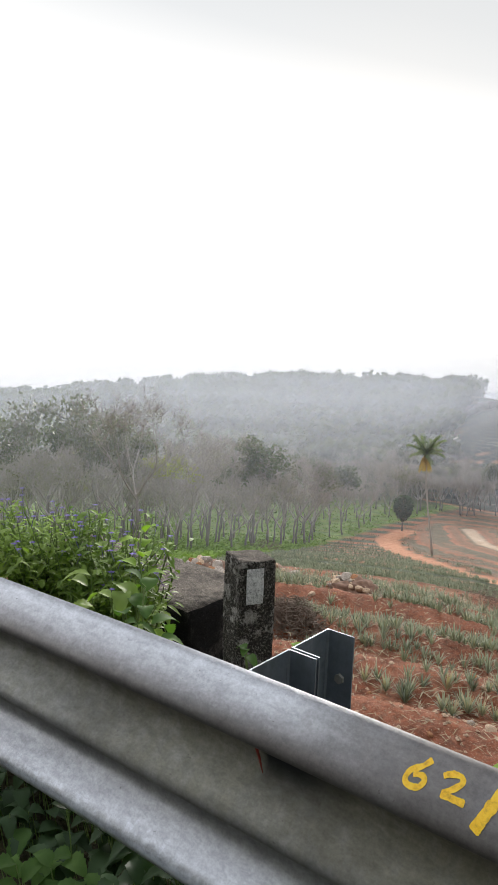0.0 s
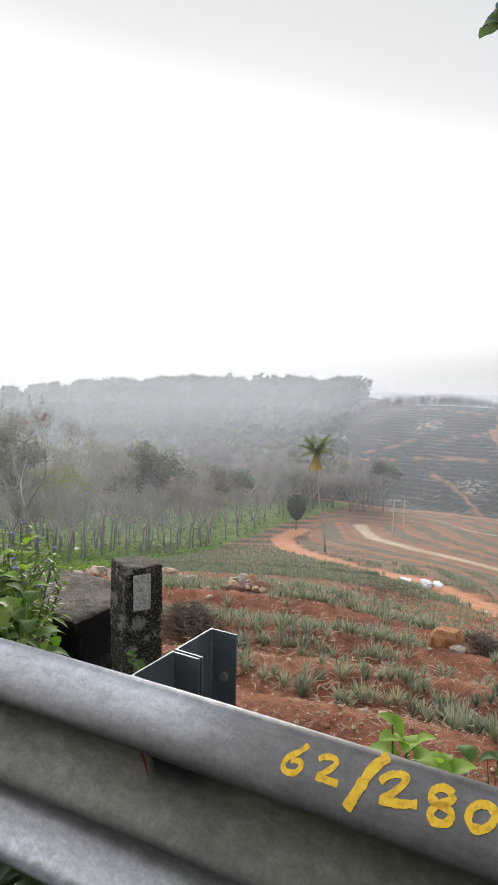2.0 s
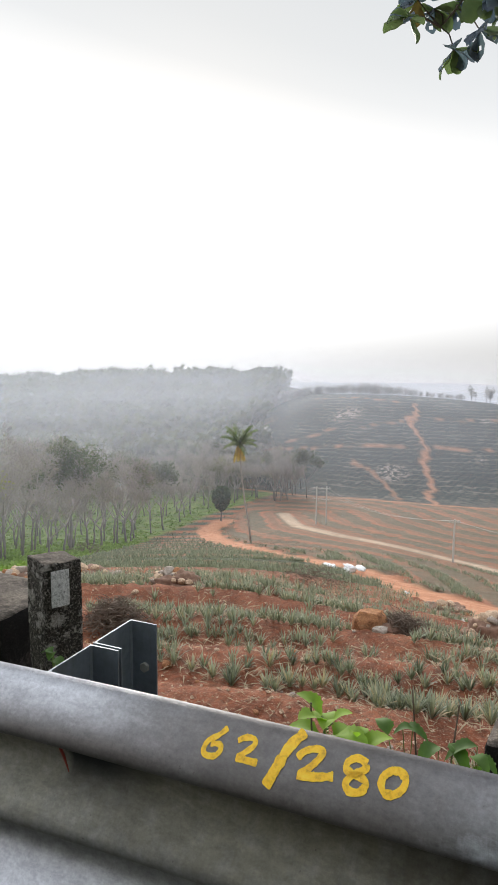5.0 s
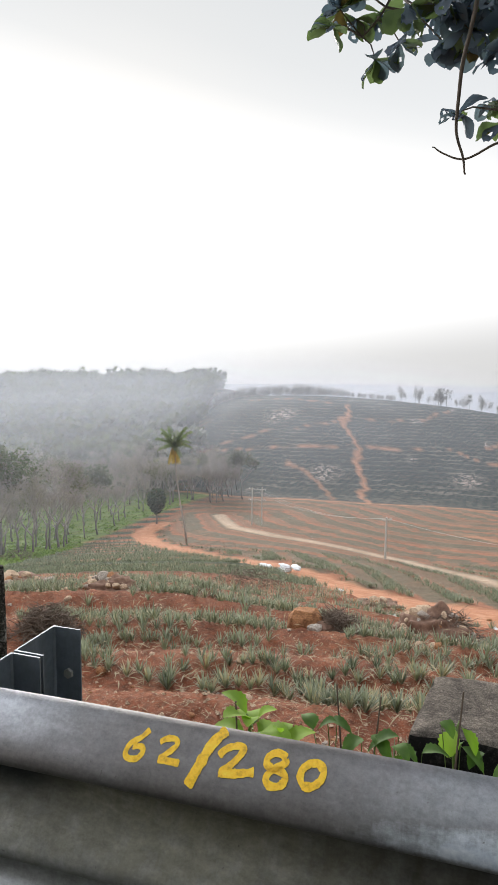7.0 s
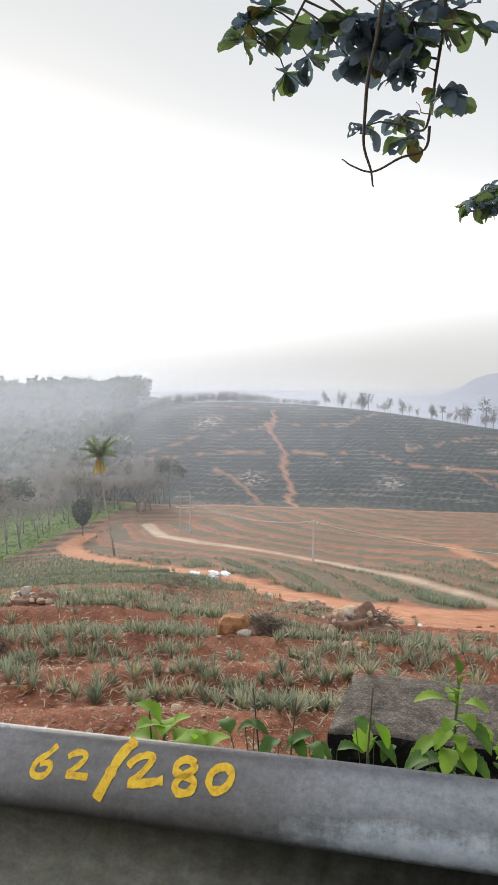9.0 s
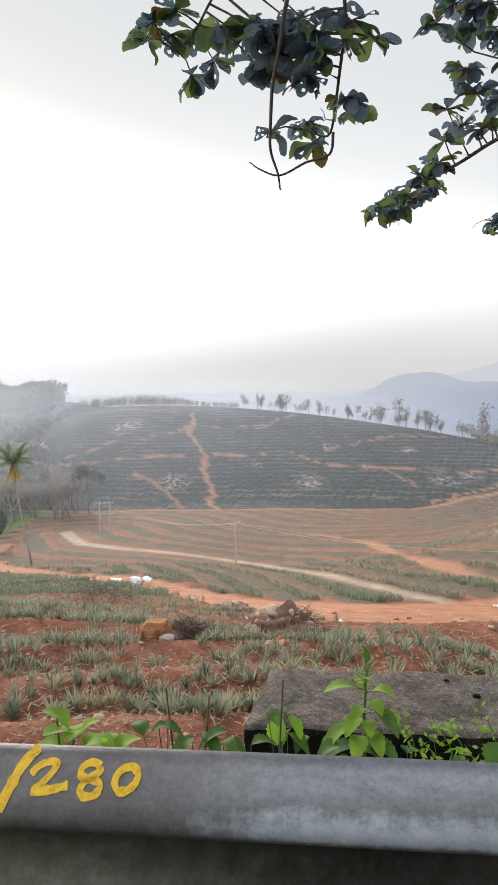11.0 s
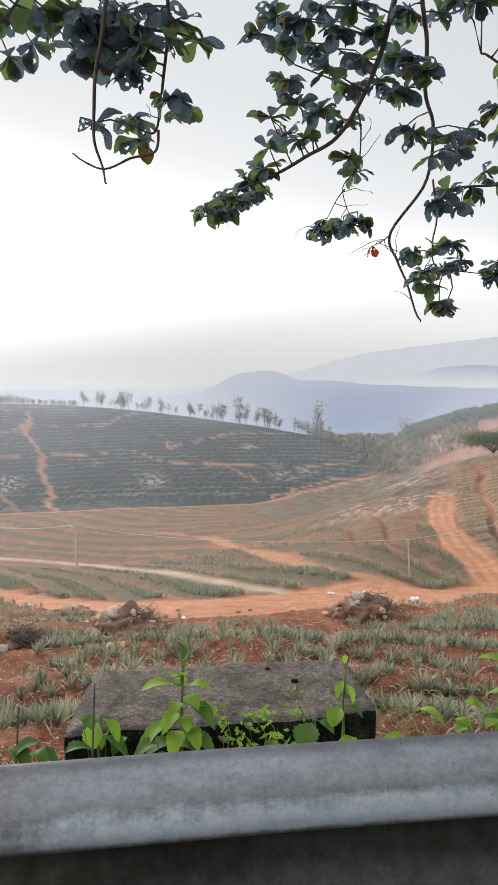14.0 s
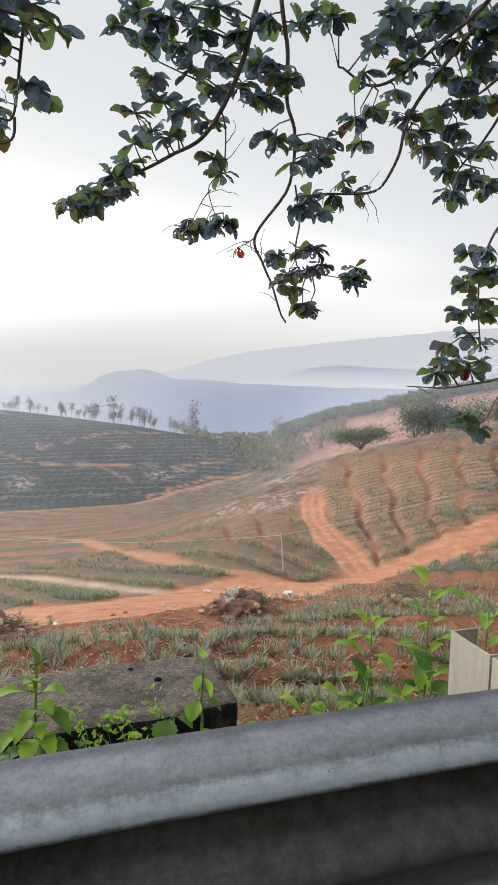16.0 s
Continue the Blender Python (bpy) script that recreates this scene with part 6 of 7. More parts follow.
def boulder(x, y, size, seed, mat, label, squash=0.6, blocky=0.6, turn=0.0, name="boulder"):
    bm = rock_mesh(size, seed, squash, blocky)
    ob = part(name, bm, mat)
    ob.matrix_basis = pose(x, y, float(ground_height(x, y)) + size * squash * 0.45, 0, 0, turn)
    return tagged(ob, label, "boulder")


boulder(-3.8, 15.6, 0.46, 3, ROCK_ORANGE, "blocky orange boulder on a bare red bed", 0.95, 0.75, 30)
# dark lump added as the boulder's shaded right side
boulder(-3.35, 15.65, 0.42, 8, EARTH, "dark lump standing in for the shaded side of an orange boulder", 0.75, 0.6, 10)
boulder(-3.45, 15.1, 0.20, 5, ROCK_GREY, "small grey stone against an orange boulder", 0.6, 0.4)


def brush_heap(x, y, wide, tall, count, seed, label, mat=None):
    """A heap of dry stems and roots."""
    r0 = random.Random(seed)
    geo = Geo()
    z0 = float(ground_height(x, y))
    for k in range(count):
        u, v = r0.gauss(0, 0.38), r0.gauss(0, 0.30)
        top = max(0.05, 1 - (u * u + v * v) * 1.6)
        p = Vector((x + u * wide, y + v * wide * 0.7, z0 + tall * top * r0.random()))
        a = r0.uniform(0, 6.3)
        d = Vector((math.cos(a), math.sin(a), r0.uniform(-0.3, 0.7))).normalized()
        ln = r0.uniform(0.15, 0.5)
        m = p + d * ln * 0.5 + Vector((r0.gauss(0, 0.05), r0.gauss(0, 0.05), r0.gauss(0, 0.05)))
        geo.tube([p, m, p + d * ln], [0.012, 0.009, 0.004], 3)
    return tagged(geo.mesh("brush_heap", mat or BROWN_STEM), label, "brush heap", kind="stuff")


brush_heap(-3.05, 15.75, 0.85, 0.6, 760, 2, "tangled dark dry roots beside an orange boulder")
brush_heap(-9.3, 13.0, 1.15, 0.75, 1000, 3, "tangled heap of dry brown stems")
brush_heap(-10.6, 31.5, 2.6, 0.8, 380, 4, "low heap of dry brown cuttings in the field")
brush_heap(-42.6, 55.3, 3.2, 1.3, 700, 6, "dark mound of dry cuttings at the plantation edge")
brush_heap(-27, 70, 6.0, 0.9, 300, 5, "dark strip of dry cuttings in the field")


def rubble(x, y, wide, tall, count, seed, label):
    """A heap of earth and stones dug from the beds."""
    r0 = random.Random(seed)
    heap = tagged(new("rubble_heap"), label, "rubble heap")
    z0 = float(ground_height(x, y))
    bm = bmesh.new()
    bmesh.ops.create_icosphere(bm, subdivisions=5, radius=1)
    for v in bm.verts:
        k = 1 + 0.35 * noise.noise(v.co * 1.9 + Vector((seed, 0, 0))) + 0.22 * noise.noise(v.co * 4) + 0.10 * noise.noise(v.co * 10) + 0.05 * noise.noise(v.co * 27)
        v.co = Vector((v.co.x * wide * 0.5 * k, v.co.y * wide * 0.38 * k, max(-0.3, v.co.z) * tall * k))
    bmesh.ops.translate(bm, vec=(x, y, z0), verts=bm.verts)
    part("earth_mound", bm, EARTH, heap, smooth=True)
    for k in range(int(count * 2.6)):
        u, v = r0.uniform(-0.5, 0.5), r0.uniform(-0.45, 0.2)
        hgt = tall * max(0.0, 1 - (u / 0.55) ** 2 - (v / 0.5) ** 2) ** 0.6
        s = (0.035 + 0.21 * r0.random() ** 2.8) * wide / 1.9
        ob = new("stone", r0.choice(shapes))
        ob.parent = heap
        ob.matrix_basis = pose(x + u * wide, y + v * wide * 0.75, z0 + hgt + s * 0.1, r0.uniform(-40, 40), r0.uniform(-40, 40), r0.uniform(0, 360)) @ Matrix.Scale(s, 4)
    return heap


rubble(-0.9, 18.9, 2.1, 0.8, 24, 1, "heap of dug earth and pale stones beside the dirt track")
rubble(6.6, 20.6, 1.9, 0.66, 14, 2, "heap of dark earth and stones by the track")
rubble(-10.3, 17.6, 1.7, 0.5, 16, 3, "heap of tan stones among pineapple plants")
rubble(-16.2, 17.6, 2.6, 0.45, 16, 4, "low heap of tan stones behind the parapet")
rubble(12.6, 20.8, 2.0, 0.45, 14, 5, "heap of dark earth at the track's edge")
rubble(-17.6, 22.8, 2.8, 0.45, 16, 7, "low heap of tan stones and red earth in the field")
rubble(-3.6, 27.5, 2.2, 0.35, 12, 6, "low bank of stones at the edge of the track")


for hx, hy, seed in ((-0.5, 18.9, 21), (6.9, 20.6, 22), (12.8, 20.8, 23)):
    brush_heap(hx, hy, 1.5, 0.9, 420, seed, "dark dry roots thrown on a heap of earth")


def sack_pile(x, y, seed, count, label):
    r0 = random.Random(seed)
    for k in range(count):
        bm = bmesh.new()
        bmesh.ops.create_icosphere(bm, subdivisions=3, radius=1)
        o = Vector((seed + k * 4.0, 0, 0))
        for v in bm.verts:
            w = 1 + 0.42 * noise.noise(v.co * 1.8 + o) + 0.2 * noise.noise(v.co * 5 + o)
            v.co = Vector((v.co.x * 0.56 * w, v.co.y * 0.36 * w, v.co.z * 0.17 * w))
        ob = part("sack", bm, SACK_WHITE, smooth=True)
        px, py = x + r0.uniform(-0.5, 0.5), y + r0.uniform(-0.3, 0.3)
        ob.matrix_basis = pose(px, py, float(ground_height(px, py)) + 0.15 + (0.26 if k > 1 else 0), r0.uniform(-15, 15), r0.uniform(-15, 15), r0.uniform(0, 180))
        tagged(ob, label, "sack", "sacks by the track")


sack_pile(-13.0, 48.6, 3, 4, "full white plastic sack dumped beside the track")
sack_pile(-14.9, 48.9, 9, 2, "slack white plastic sack beside the track")


def litter(x, y, s, seed):
    """A crumpled scrap of white plastic."""
    bm = bmesh.new()
    bmesh.ops.create_grid(bm, x_segments=7, y_segments=5, size=1)
    for v in bm.verts:
        v.co = Vector((v.co.x * s, v.co.y * s * 0.6, 0.03 + 0.9 * s * abs(noise.noise(v.co * 2.2 + Vector((seed, 0, 0))))))
    ob = part("plastic_scrap", bm, SACK_WHITE)
    t = ob.modifiers.new("sheet", "SOLIDIFY")
    t.thickness = 0.01
    ob.matrix_basis = pose(x, y, float(ground_height(x, y)) + 0.02, 0, 0, seed * 40)
    tagged(ob, "crumpled white plastic scrap on the dirt track", "litter", "track litter")


for k, (az, d, s) in enumerate(((-21.7, 34.5, 0.5), (-18.6, 34, 0.3), (-19.8, 32, 0.35), (-14.8, 35.5, 0.3), (6.2, 24.5, 0.25), (-2.0, 26.5, 0.3), (-17.6, 36, 0.25), (10.5, 40, 0.3))):
    litter(*polar(az, d), s * 0.6, k + 1)
# ---- the almond tree that overhangs the road ----
# blue lens glare is put into the dark leaf colour
ALMOND_LEAF = leaf_material("almond_leaf", (0.10, 0.135, 0.215), (0.24, 0.295, 0.36), 4.0, 0.5, 0.35, (0.95, 1.1, 0.9))
# sunlit brightness is put into this greener leaf colour
ALMOND_LIGHT = leaf_material("almond_lit_leaf", (0.10, 0.15, 0.085), (0.21, 0.28, 0.145), 4.0, 0.45, 0.4, (1.0, 1.1, 0.7))
ALMOND_RED = leaf_material("almond_red_leaf", (0.32, 0.03, 0.035), (0.50, 0.08, 0.07), 4.0, 0.4, 0.4)
ALMOND_BROWN = leaf_material("almond_brown_leaf", (0.12, 0.08, 0.05), (0.22, 0.15, 0.09), 4.0, 0.6, 0.3)
ALMOND_BARK = plain("almond_bark", (0.16, 0.13, 0.11), 0.9, 14.0)
BRANCHES = {
    "a": [(0.17, 3.97, 4.48), (0.16, 4.25, 4.07), (0.20, 4.50, 3.61), (0.17, 4.65, 3.25), (0.11, 4.75, 2.95), (-0.03, 4.75, 2.97)],
    "a4": [(-0.41, 4.18, 4.37), (-0.46, 4.38, 4.06), (-0.57, 4.51, 3.80), (-0.72, 4.59, 3.59), (-0.87, 4.63, 3.45)],
    "a2": [(-0.12, 4.21, 3.61), (-0.24, 4.42, 3.11), (-0.26, 4.51, 2.83), (-0.21, 4.57, 2.65), (-0.20, 4.59, 2.56)],
    "a3": [(0.14, 4.52, 2.88), (0.11, 4.55, 2.76), (-0.05, 4.56, 2.72), (-0.21, 4.57, 2.65), (-0.34, 4.54, 2.68), (-0.40, 4.53, 2.72)],
    "b": [(1.89, 4.56, 5.26), (1.93, 4.92, 4.76), (2.06, 5.22, 4.18), (2.17, 5.33, 3.87), (2.21, 5.45, 3.54), (2.30, 5.50, 3.30), (2.31, 5.60, 2.93), (2.08, 5.78, 2.53), (2.16, 5.79, 2.30), (2.25, 5.78, 2.11), (2.32, 5.77, 1.86), (2.36, 5.76, 1.79)],
    "b2": [(1.99, 5.04, 4.54), (1.88, 5.34, 4.05), (1.84, 5.48, 3.77), (1.71, 5.64, 3.47), (1.55, 5.76, 3.23), (1.33, 5.84, 3.12), (1.04, 5.93, 2.98), (0.73, 6.00, 2.84), (0.43, 6.05, 2.70)],
    "b3": [(1.71, 5.64, 3.47), (1.77, 5.67, 3.31), (1.77, 5.75, 3.06), (1.67, 5.82, 2.89), (1.73, 5.85, 2.69)],
    "b4": [(1.67, 5.82, 2.89), (1.61, 5.86, 2.80), (1.55, 5.90, 2.64)],
    "c": [(2.39, 5.68, 2.95), (2.46, 5.72, 2.68), (2.44, 5.77, 2.45), (2.49, 5.77, 2.26), (2.72, 5.68, 2.21), (2.92, 5.59, 2.18)],
    "c2": [(2.11, 5.87, 2.55), (2.04, 5.91, 2.48), (1.97, 5.93, 2.44)],
    "d": [(3.48, 4.82, 4.00), (3.30, 5.09, 3.69), (3.20, 5.25, 3.43), (3.18, 5.35, 3.19), (3.10, 5.46, 2.95), (2.90, 5.58, 2.90), (2.69, 5.68, 2.90), (2.47, 5.77, 2.88)],
    "e": [(3.76, 4.43, 4.55), (3.57, 4.78, 4.22), (3.39, 5.02, 4.01), (3.17, 5.24, 3.81), (2.95, 5.39, 3.74), (2.67, 5.47, 3.87)],
    "e2": [(3.78, 4.88, 3.72), (3.55, 5.13, 3.51), (3.32, 5.28, 3.49), (3.26, 5.35, 3.41)],
    "e3": [(3.90, 4.87, 3.56), (3.82, 5.03, 3.29), (3.70, 5.17, 3.13), (3.62, 5.27, 2.96)],
    "f": [(3.84, 4.36, 2.90), (3.71, 4.55, 2.60), (3.64, 4.64, 2.44), (3.61, 4.72, 2.10), (3.63, 4.74, 1.79), (3.66, 4.73, 1.57)],
    "f2": [(3.89, 4.29, 1.49), (3.65, 4.48, 1.34), (3.48, 4.61, 1.30), (3.31, 4.73, 1.26), (3.08, 4.87, 1.27)],
    "f3": [(3.89, 4.29, 1.49), (3.68, 4.45, 1.26), (3.59, 4.51, 1.04), (3.49, 4.58, 0.97)],
}
ROSETTES = {
    "a": [(*(-0.27, 4.53, 3.50), 9), (*(-0.12, 4.65, 3.51), 9), (*(0.02, 4.41, 3.33), 8), (*(-0.20, 4.84, 3.40), 8), (*(-0.03, 4.41, 3.18), 7), (*(-0.30, 4.78, 3.43), 8), (*(-0.10, 4.41, 3.50), 8), (*(0.25, 4.54, 3.54), 5), (*(0.38, 4.65, 3.48), 3), (*(0.18, 4.40, 3.37), 4), (*(-0.04, 4.96, 3.09), 6), (*(0.20, 4.46, 3.06), 5), (*(0.27, 4.91, 3.15), 4), (*(0.00, 4.65, 2.86), 4), (*(-0.27, 4.75, 2.98), 3), (*(0.15, 4.59, 3.61), 5)],
    "a4": [(*(-1.00, 4.53, 3.59), 6), (*(-0.92, 4.68, 3.58), 5), (*(-1.01, 4.39, 3.43), 4), (*(-0.80, 4.82, 3.66), 6), (*(-0.55, 4.39, 3.48), 6), (*(-0.46, 4.84, 3.61), 6), (*(-0.63, 4.57, 3.37), 4), (*(-0.79, 4.70, 3.33), 4), (*(-0.38, 4.81, 3.43), 5), (*(-0.22, 4.53, 3.37), 6), (*(-0.09, 4.96, 3.48), 5), (*(-0.35, 4.40, 3.50), 6), (*(-0.13, 4.84, 3.68), 6), (*(0.01, 4.54, 3.50), 5), (*(-0.86, 4.56, 3.67), 6)],
    "b": [(*(2.00, 5.29, 4.08), 8), (*(2.25, 5.34, 4.09), 4), (*(2.02, 5.19, 3.68), 9), (*(2.05, 5.69, 3.92), 9), (*(2.09, 5.13, 3.58), 6), (*(2.16, 5.70, 3.67), 7), (*(2.34, 5.35, 3.20), 6), (*(2.56, 5.42, 3.28), 5), (*(2.53, 5.58, 3.16), 6), (*(2.10, 5.35, 3.22), 5), (*(2.17, 5.84, 3.39), 4), (*(2.22, 5.28, 3.02), 3)],
    "b2": [(*(1.81, 5.40, 3.98), 9), (*(1.74, 5.62, 3.86), 9), (*(1.46, 5.27, 3.89), 8), (*(1.42, 5.83, 4.00), 9), (*(1.16, 5.24, 3.92), 9), (*(1.07, 5.76, 4.18), 8), (*(0.90, 5.47, 3.91), 7), (*(1.18, 5.60, 3.92), 8), (*(1.40, 5.55, 4.17), 8), (*(1.57, 5.19, 4.02), 7), (*(1.94, 5.79, 3.76), 9), (*(1.87, 5.25, 3.48), 7), (*(1.71, 5.83, 3.71), 7), (*(1.43, 5.45, 3.68), 6), (*(1.16, 5.72, 3.67), 7), (*(1.28, 5.83, 3.54), 6), (*(1.01, 5.59, 3.35), 5), (*(1.23, 6.09, 3.39), 6), (*(1.38, 5.42, 3.37), 6), (*(1.69, 5.93, 3.47), 6), (*(1.02, 5.70, 3.15), 4), (*(1.02, 5.96, 3.06), 8), (*(0.88, 6.04, 2.98), 8), (*(0.76, 5.80, 2.78), 8), (*(0.66, 6.29, 2.88), 7), (*(0.51, 5.73, 2.68), 6), (*(1.00, 6.22, 2.96), 7), (*(0.67, 5.85, 2.67), 5), (*(1.33, 5.85, 3.28), 5)],
    "b3": [(*(1.70, 5.75, 3.12), 6), (*(1.79, 5.89, 3.05), 4), (*(1.74, 5.61, 2.60), 9), (*(1.77, 6.16, 2.68), 5)],
    "b4": [(*(1.53, 5.91, 2.64), 9), (*(1.53, 6.06, 2.60), 5)],
    "c": [(*(2.30, 5.83, 2.38), 7), (*(2.53, 5.88, 2.45), 7), (*(2.50, 5.48, 2.41), 7), (*(2.51, 6.10, 2.25), 8), (*(2.42, 5.47, 2.22), 9), (*(2.77, 5.92, 2.34), 7), (*(2.40, 5.67, 2.10), 5), (*(2.54, 5.80, 1.97), 6), (*(2.63, 5.88, 1.93), 5), (*(2.82, 5.38, 2.16), 9), (*(3.07, 5.84, 2.32), 4), (*(2.23, 5.56, 2.13), 5)],
    "d": [(*(2.73, 5.66, 2.90), 7), (*(2.61, 5.86, 2.91), 6), (*(2.39, 5.56, 2.76), 6), (*(2.93, 5.87, 3.08), 4), (*(2.54, 5.44, 2.72), 4), (*(3.01, 5.80, 2.97), 3)],
    "e": [(*(2.99, 5.14, 4.21), 8), (*(3.05, 5.33, 4.13), 8), (*(2.78, 5.09, 3.91), 6), (*(3.30, 5.32, 4.30), 9), (*(3.15, 4.73, 4.05), 9), (*(3.63, 5.08, 4.24), 9), (*(3.55, 4.73, 3.96), 9), (*(3.43, 5.01, 4.01), 9), (*(3.26, 5.23, 4.04), 7), (*(3.05, 5.02, 3.79), 8), (*(3.82, 5.17, 3.92), 9), (*(3.40, 4.78, 3.63), 9), (*(3.93, 5.14, 3.69), 9), (*(3.55, 4.91, 3.53), 8), (*(3.41, 5.12, 3.84), 7), (*(3.65, 5.01, 3.96), 8), (*(2.77, 5.20, 3.74), 4), (*(3.11, 5.69, 3.68), 8), (*(2.73, 5.25, 3.41), 6), (*(3.06, 5.79, 3.42), 5), (*(2.37, 5.25, 4.16), 5), (*(2.58, 5.40, 4.22), 9), (*(3.16, 5.39, 3.73), 4), (*(3.52, 4.63, 4.03), 9)],
    "e2": [(*(3.24, 5.33, 3.49), 8), (*(3.43, 5.41, 3.44), 8), (*(3.34, 4.97, 3.48), 5), (*(3.70, 5.43, 3.51), 7), (*(3.25, 5.05, 3.19), 6), (*(3.75, 5.35, 3.46), 6)],
    "e3": [(*(3.61, 5.20, 3.22), 7), (*(3.67, 5.36, 3.13), 7), (*(3.62, 4.96, 2.98), 8), (*(4.07, 5.34, 3.02), 8), (*(3.50, 5.00, 2.85), 6), (*(3.94, 5.27, 3.32), 7)],
    "f": [(*(3.62, 4.68, 2.36), 7), (*(3.59, 4.86, 2.34), 7), (*(3.46, 4.54, 2.16), 8), (*(3.69, 5.01, 2.14), 6), (*(3.50, 4.43, 2.15), 7), (*(3.77, 4.92, 1.99), 8), (*(3.45, 4.69, 1.87), 7), (*(3.68, 4.71, 1.86), 7), (*(3.64, 4.87, 1.71), 5), (*(3.35, 4.68, 1.61), 6), (*(3.82, 4.96, 1.62), 3)],
    "f2": [(*(3.48, 4.61, 1.41), 7), (*(3.40, 4.81, 1.43), 7), (*(3.15, 4.57, 1.39), 6), (*(3.71, 4.79, 1.48), 5), (*(3.21, 4.46, 1.47), 5)],
    "f3": [(*(3.47, 4.60, 1.01), 8), (*(3.63, 4.63, 0.94), 6), (*(3.31, 4.45, 1.07), 5)],
}
almond = tagged(new("almond_tree"), "overhanging tree with large dark spoon-shaped leaves", "tree")


def almond_leaf_mesh(seed, mat):
    """A leathery leaf, broadest near its tip, with wavy and nibbled sides."""
    r0 = random.Random(seed)
    verts, faces = [], []
    n = 7
    for i in range(n + 1):
        t = i / n
        w = 0.33 * (t / 0.64) ** 0.85 if t < 0.64 else 0.33 * math.sqrt(max(0.0, 1 - ((t - 0.64) / 0.375) ** 2))
        w = max(0.02, w)
        bend = -0.20 * t * t + 0.04 * math.sin(t * 7 + seed)
        for s in (-1, -0.5, 0, 0.5, 1):
            rag = 1 + (0.13 * r0.uniform(-1, 1) if abs(s) == 1 else 0)
            verts.append((s * w * rag, t, bend + abs(s) * w * 0.28 + 0.03 * math.sin(t * 9 + s * 3 + seed)))
    for i in range(n):
        for j in range(4):
            if i > 1 and r0.random() < 0.03:
                continue
            a = i * 5 + j
            faces.append((a, a + 1, a + 6, a + 5))
    me = bpy.data.meshes.new("leaf")
    me.from_pydata(verts, [], faces)
    me.materials.append(mat)
    me.polygons.foreach_set("use_smooth", [True] * len(me.polygons))
    return me


dark_leaves = [almond_leaf_mesh(k, ALMOND_LEAF) for k in range(7)]
light_leaves = [almond_leaf_mesh(k + 20, ALMOND_LIGHT) for k in range(3)]
odd_leaves = [almond_leaf_mesh(40, ALMOND_BROWN), almond_leaf_mesh(41, ALMOND_BROWN)]
red_leaves = [almond_leaf_mesh(50, ALMOND_RED), almond_leaf_mesh(51, ALMOND_RED)]


def wander(pts, k, seed):
    """A smooth line through the points with small kinks."""
    pts = [Vector(p) for p in pts]
    out = []
    for i in range(len(pts) - 1):
        a, b, c, d = pts[max(i - 1, 0)], pts[i], pts[i + 1], pts[min(i + 2, len(pts) - 1)]
        for j in range(k):
            t = j / k
            p = 0.5 * ((2 * b) + (c - a) * t + (2 * a - 5 * b + 4 * c - d) * t * t + (3 * b - a - 3 * c + d) * t ** 3)
            q = p * 3 + Vector((seed, 0, 0))
            out.append(p + Vector((noise.noise(q), noise.noise(q + Vector((5, 0, 0))), noise.noise(q + Vector((0, 5, 0))))) * 0.025)
    return out + [pts[-1]]


TRUNK_TOP = Vector((7.6, 4.4, 5.2))
trunk = Geo()
trunk.tube([Vector((7.9, 3.6, -3.2)), Vector((7.8, 3.9, 0.5)), Vector((7.7, 4.2, 3.0)), TRUNK_TOP, Vector((7.2, 4.6, 7.5))], [0.34, 0.27, 0.23, 0.19, 0.12], 10)
trunk.mesh("trunk", ALMOND_BARK, almond, smooth=True)
lines = {}
for k, (key, pts) in enumerate(BRANCHES.items()):
    lines[key] = wander(pts, 6, k * 3.3)
THICK = {"a": 0.016, "a4": 0.014, "a2": 0.014, "a3": 0.010, "b": 0.020, "b2": 0.024, "b3": 0.008, "b4": 0.006, "c": 0.009, "c2": 0.006, "d": 0.018, "e": 0.024, "e2": 0.014, "e3": 0.014, "f": 0.014, "f2": 0.011, "f3": 0.008}
for key, line in lines.items():
    gg = Geo()
    n = len(line)
    w = THICK[key]
    gg.tube(line, [w * (1 - 0.65 * i / n) for i in range(n)], 6)
    gg.mesh("branch", ALMOND_BARK, almond, smooth=True)
# limbs from the trunk out to where the hanging branches start
for key in ("a", "a4", "b", "b2", "d", "e", "e2", "e3", "f", "f2"):
    s = lines[key][0]
    mid = TRUNK_TOP.lerp(s, 0.5) + Vector((0, 0, 1.0))
    gg = Geo()
    gg.tube(wander([TRUNK_TOP, mid, s], 6, 1.0), [0.09 - 0.005 * i for i in range(13)], 6)
    gg.mesh("limb", ALMOND_BARK, almond, smooth=True)

r0 = random.Random(21)
leaf_count = 0
rest = Geo()


def add_leaf(p, d, length, meshes):
    """One leaf: the first few hundred are objects of their own."""
    global leaf_count
    roll = r0.uniform(-0.9, 0.9)
    q = d.to_track_quat("Y", "Z").to_matrix().to_4x4() @ Matrix.Rotation(roll, 4, "Y")
    m = Matrix.Translation(p) @ q @ Matrix.Scale(length, 4)
    me = r0.choice(meshes)
    if leaf_count < 420 or meshes is not dark_leaves:
        ob = new("leaf", me)
        ob.parent = almond
        ob.matrix_basis = m
    else:
        b = len(rest.v)
        rest.v += [m @ v.co for v in me.vertices]
        rest.f += [tuple(b + i for i in f.vertices) for f in me.polygons]
    leaf_count += 1


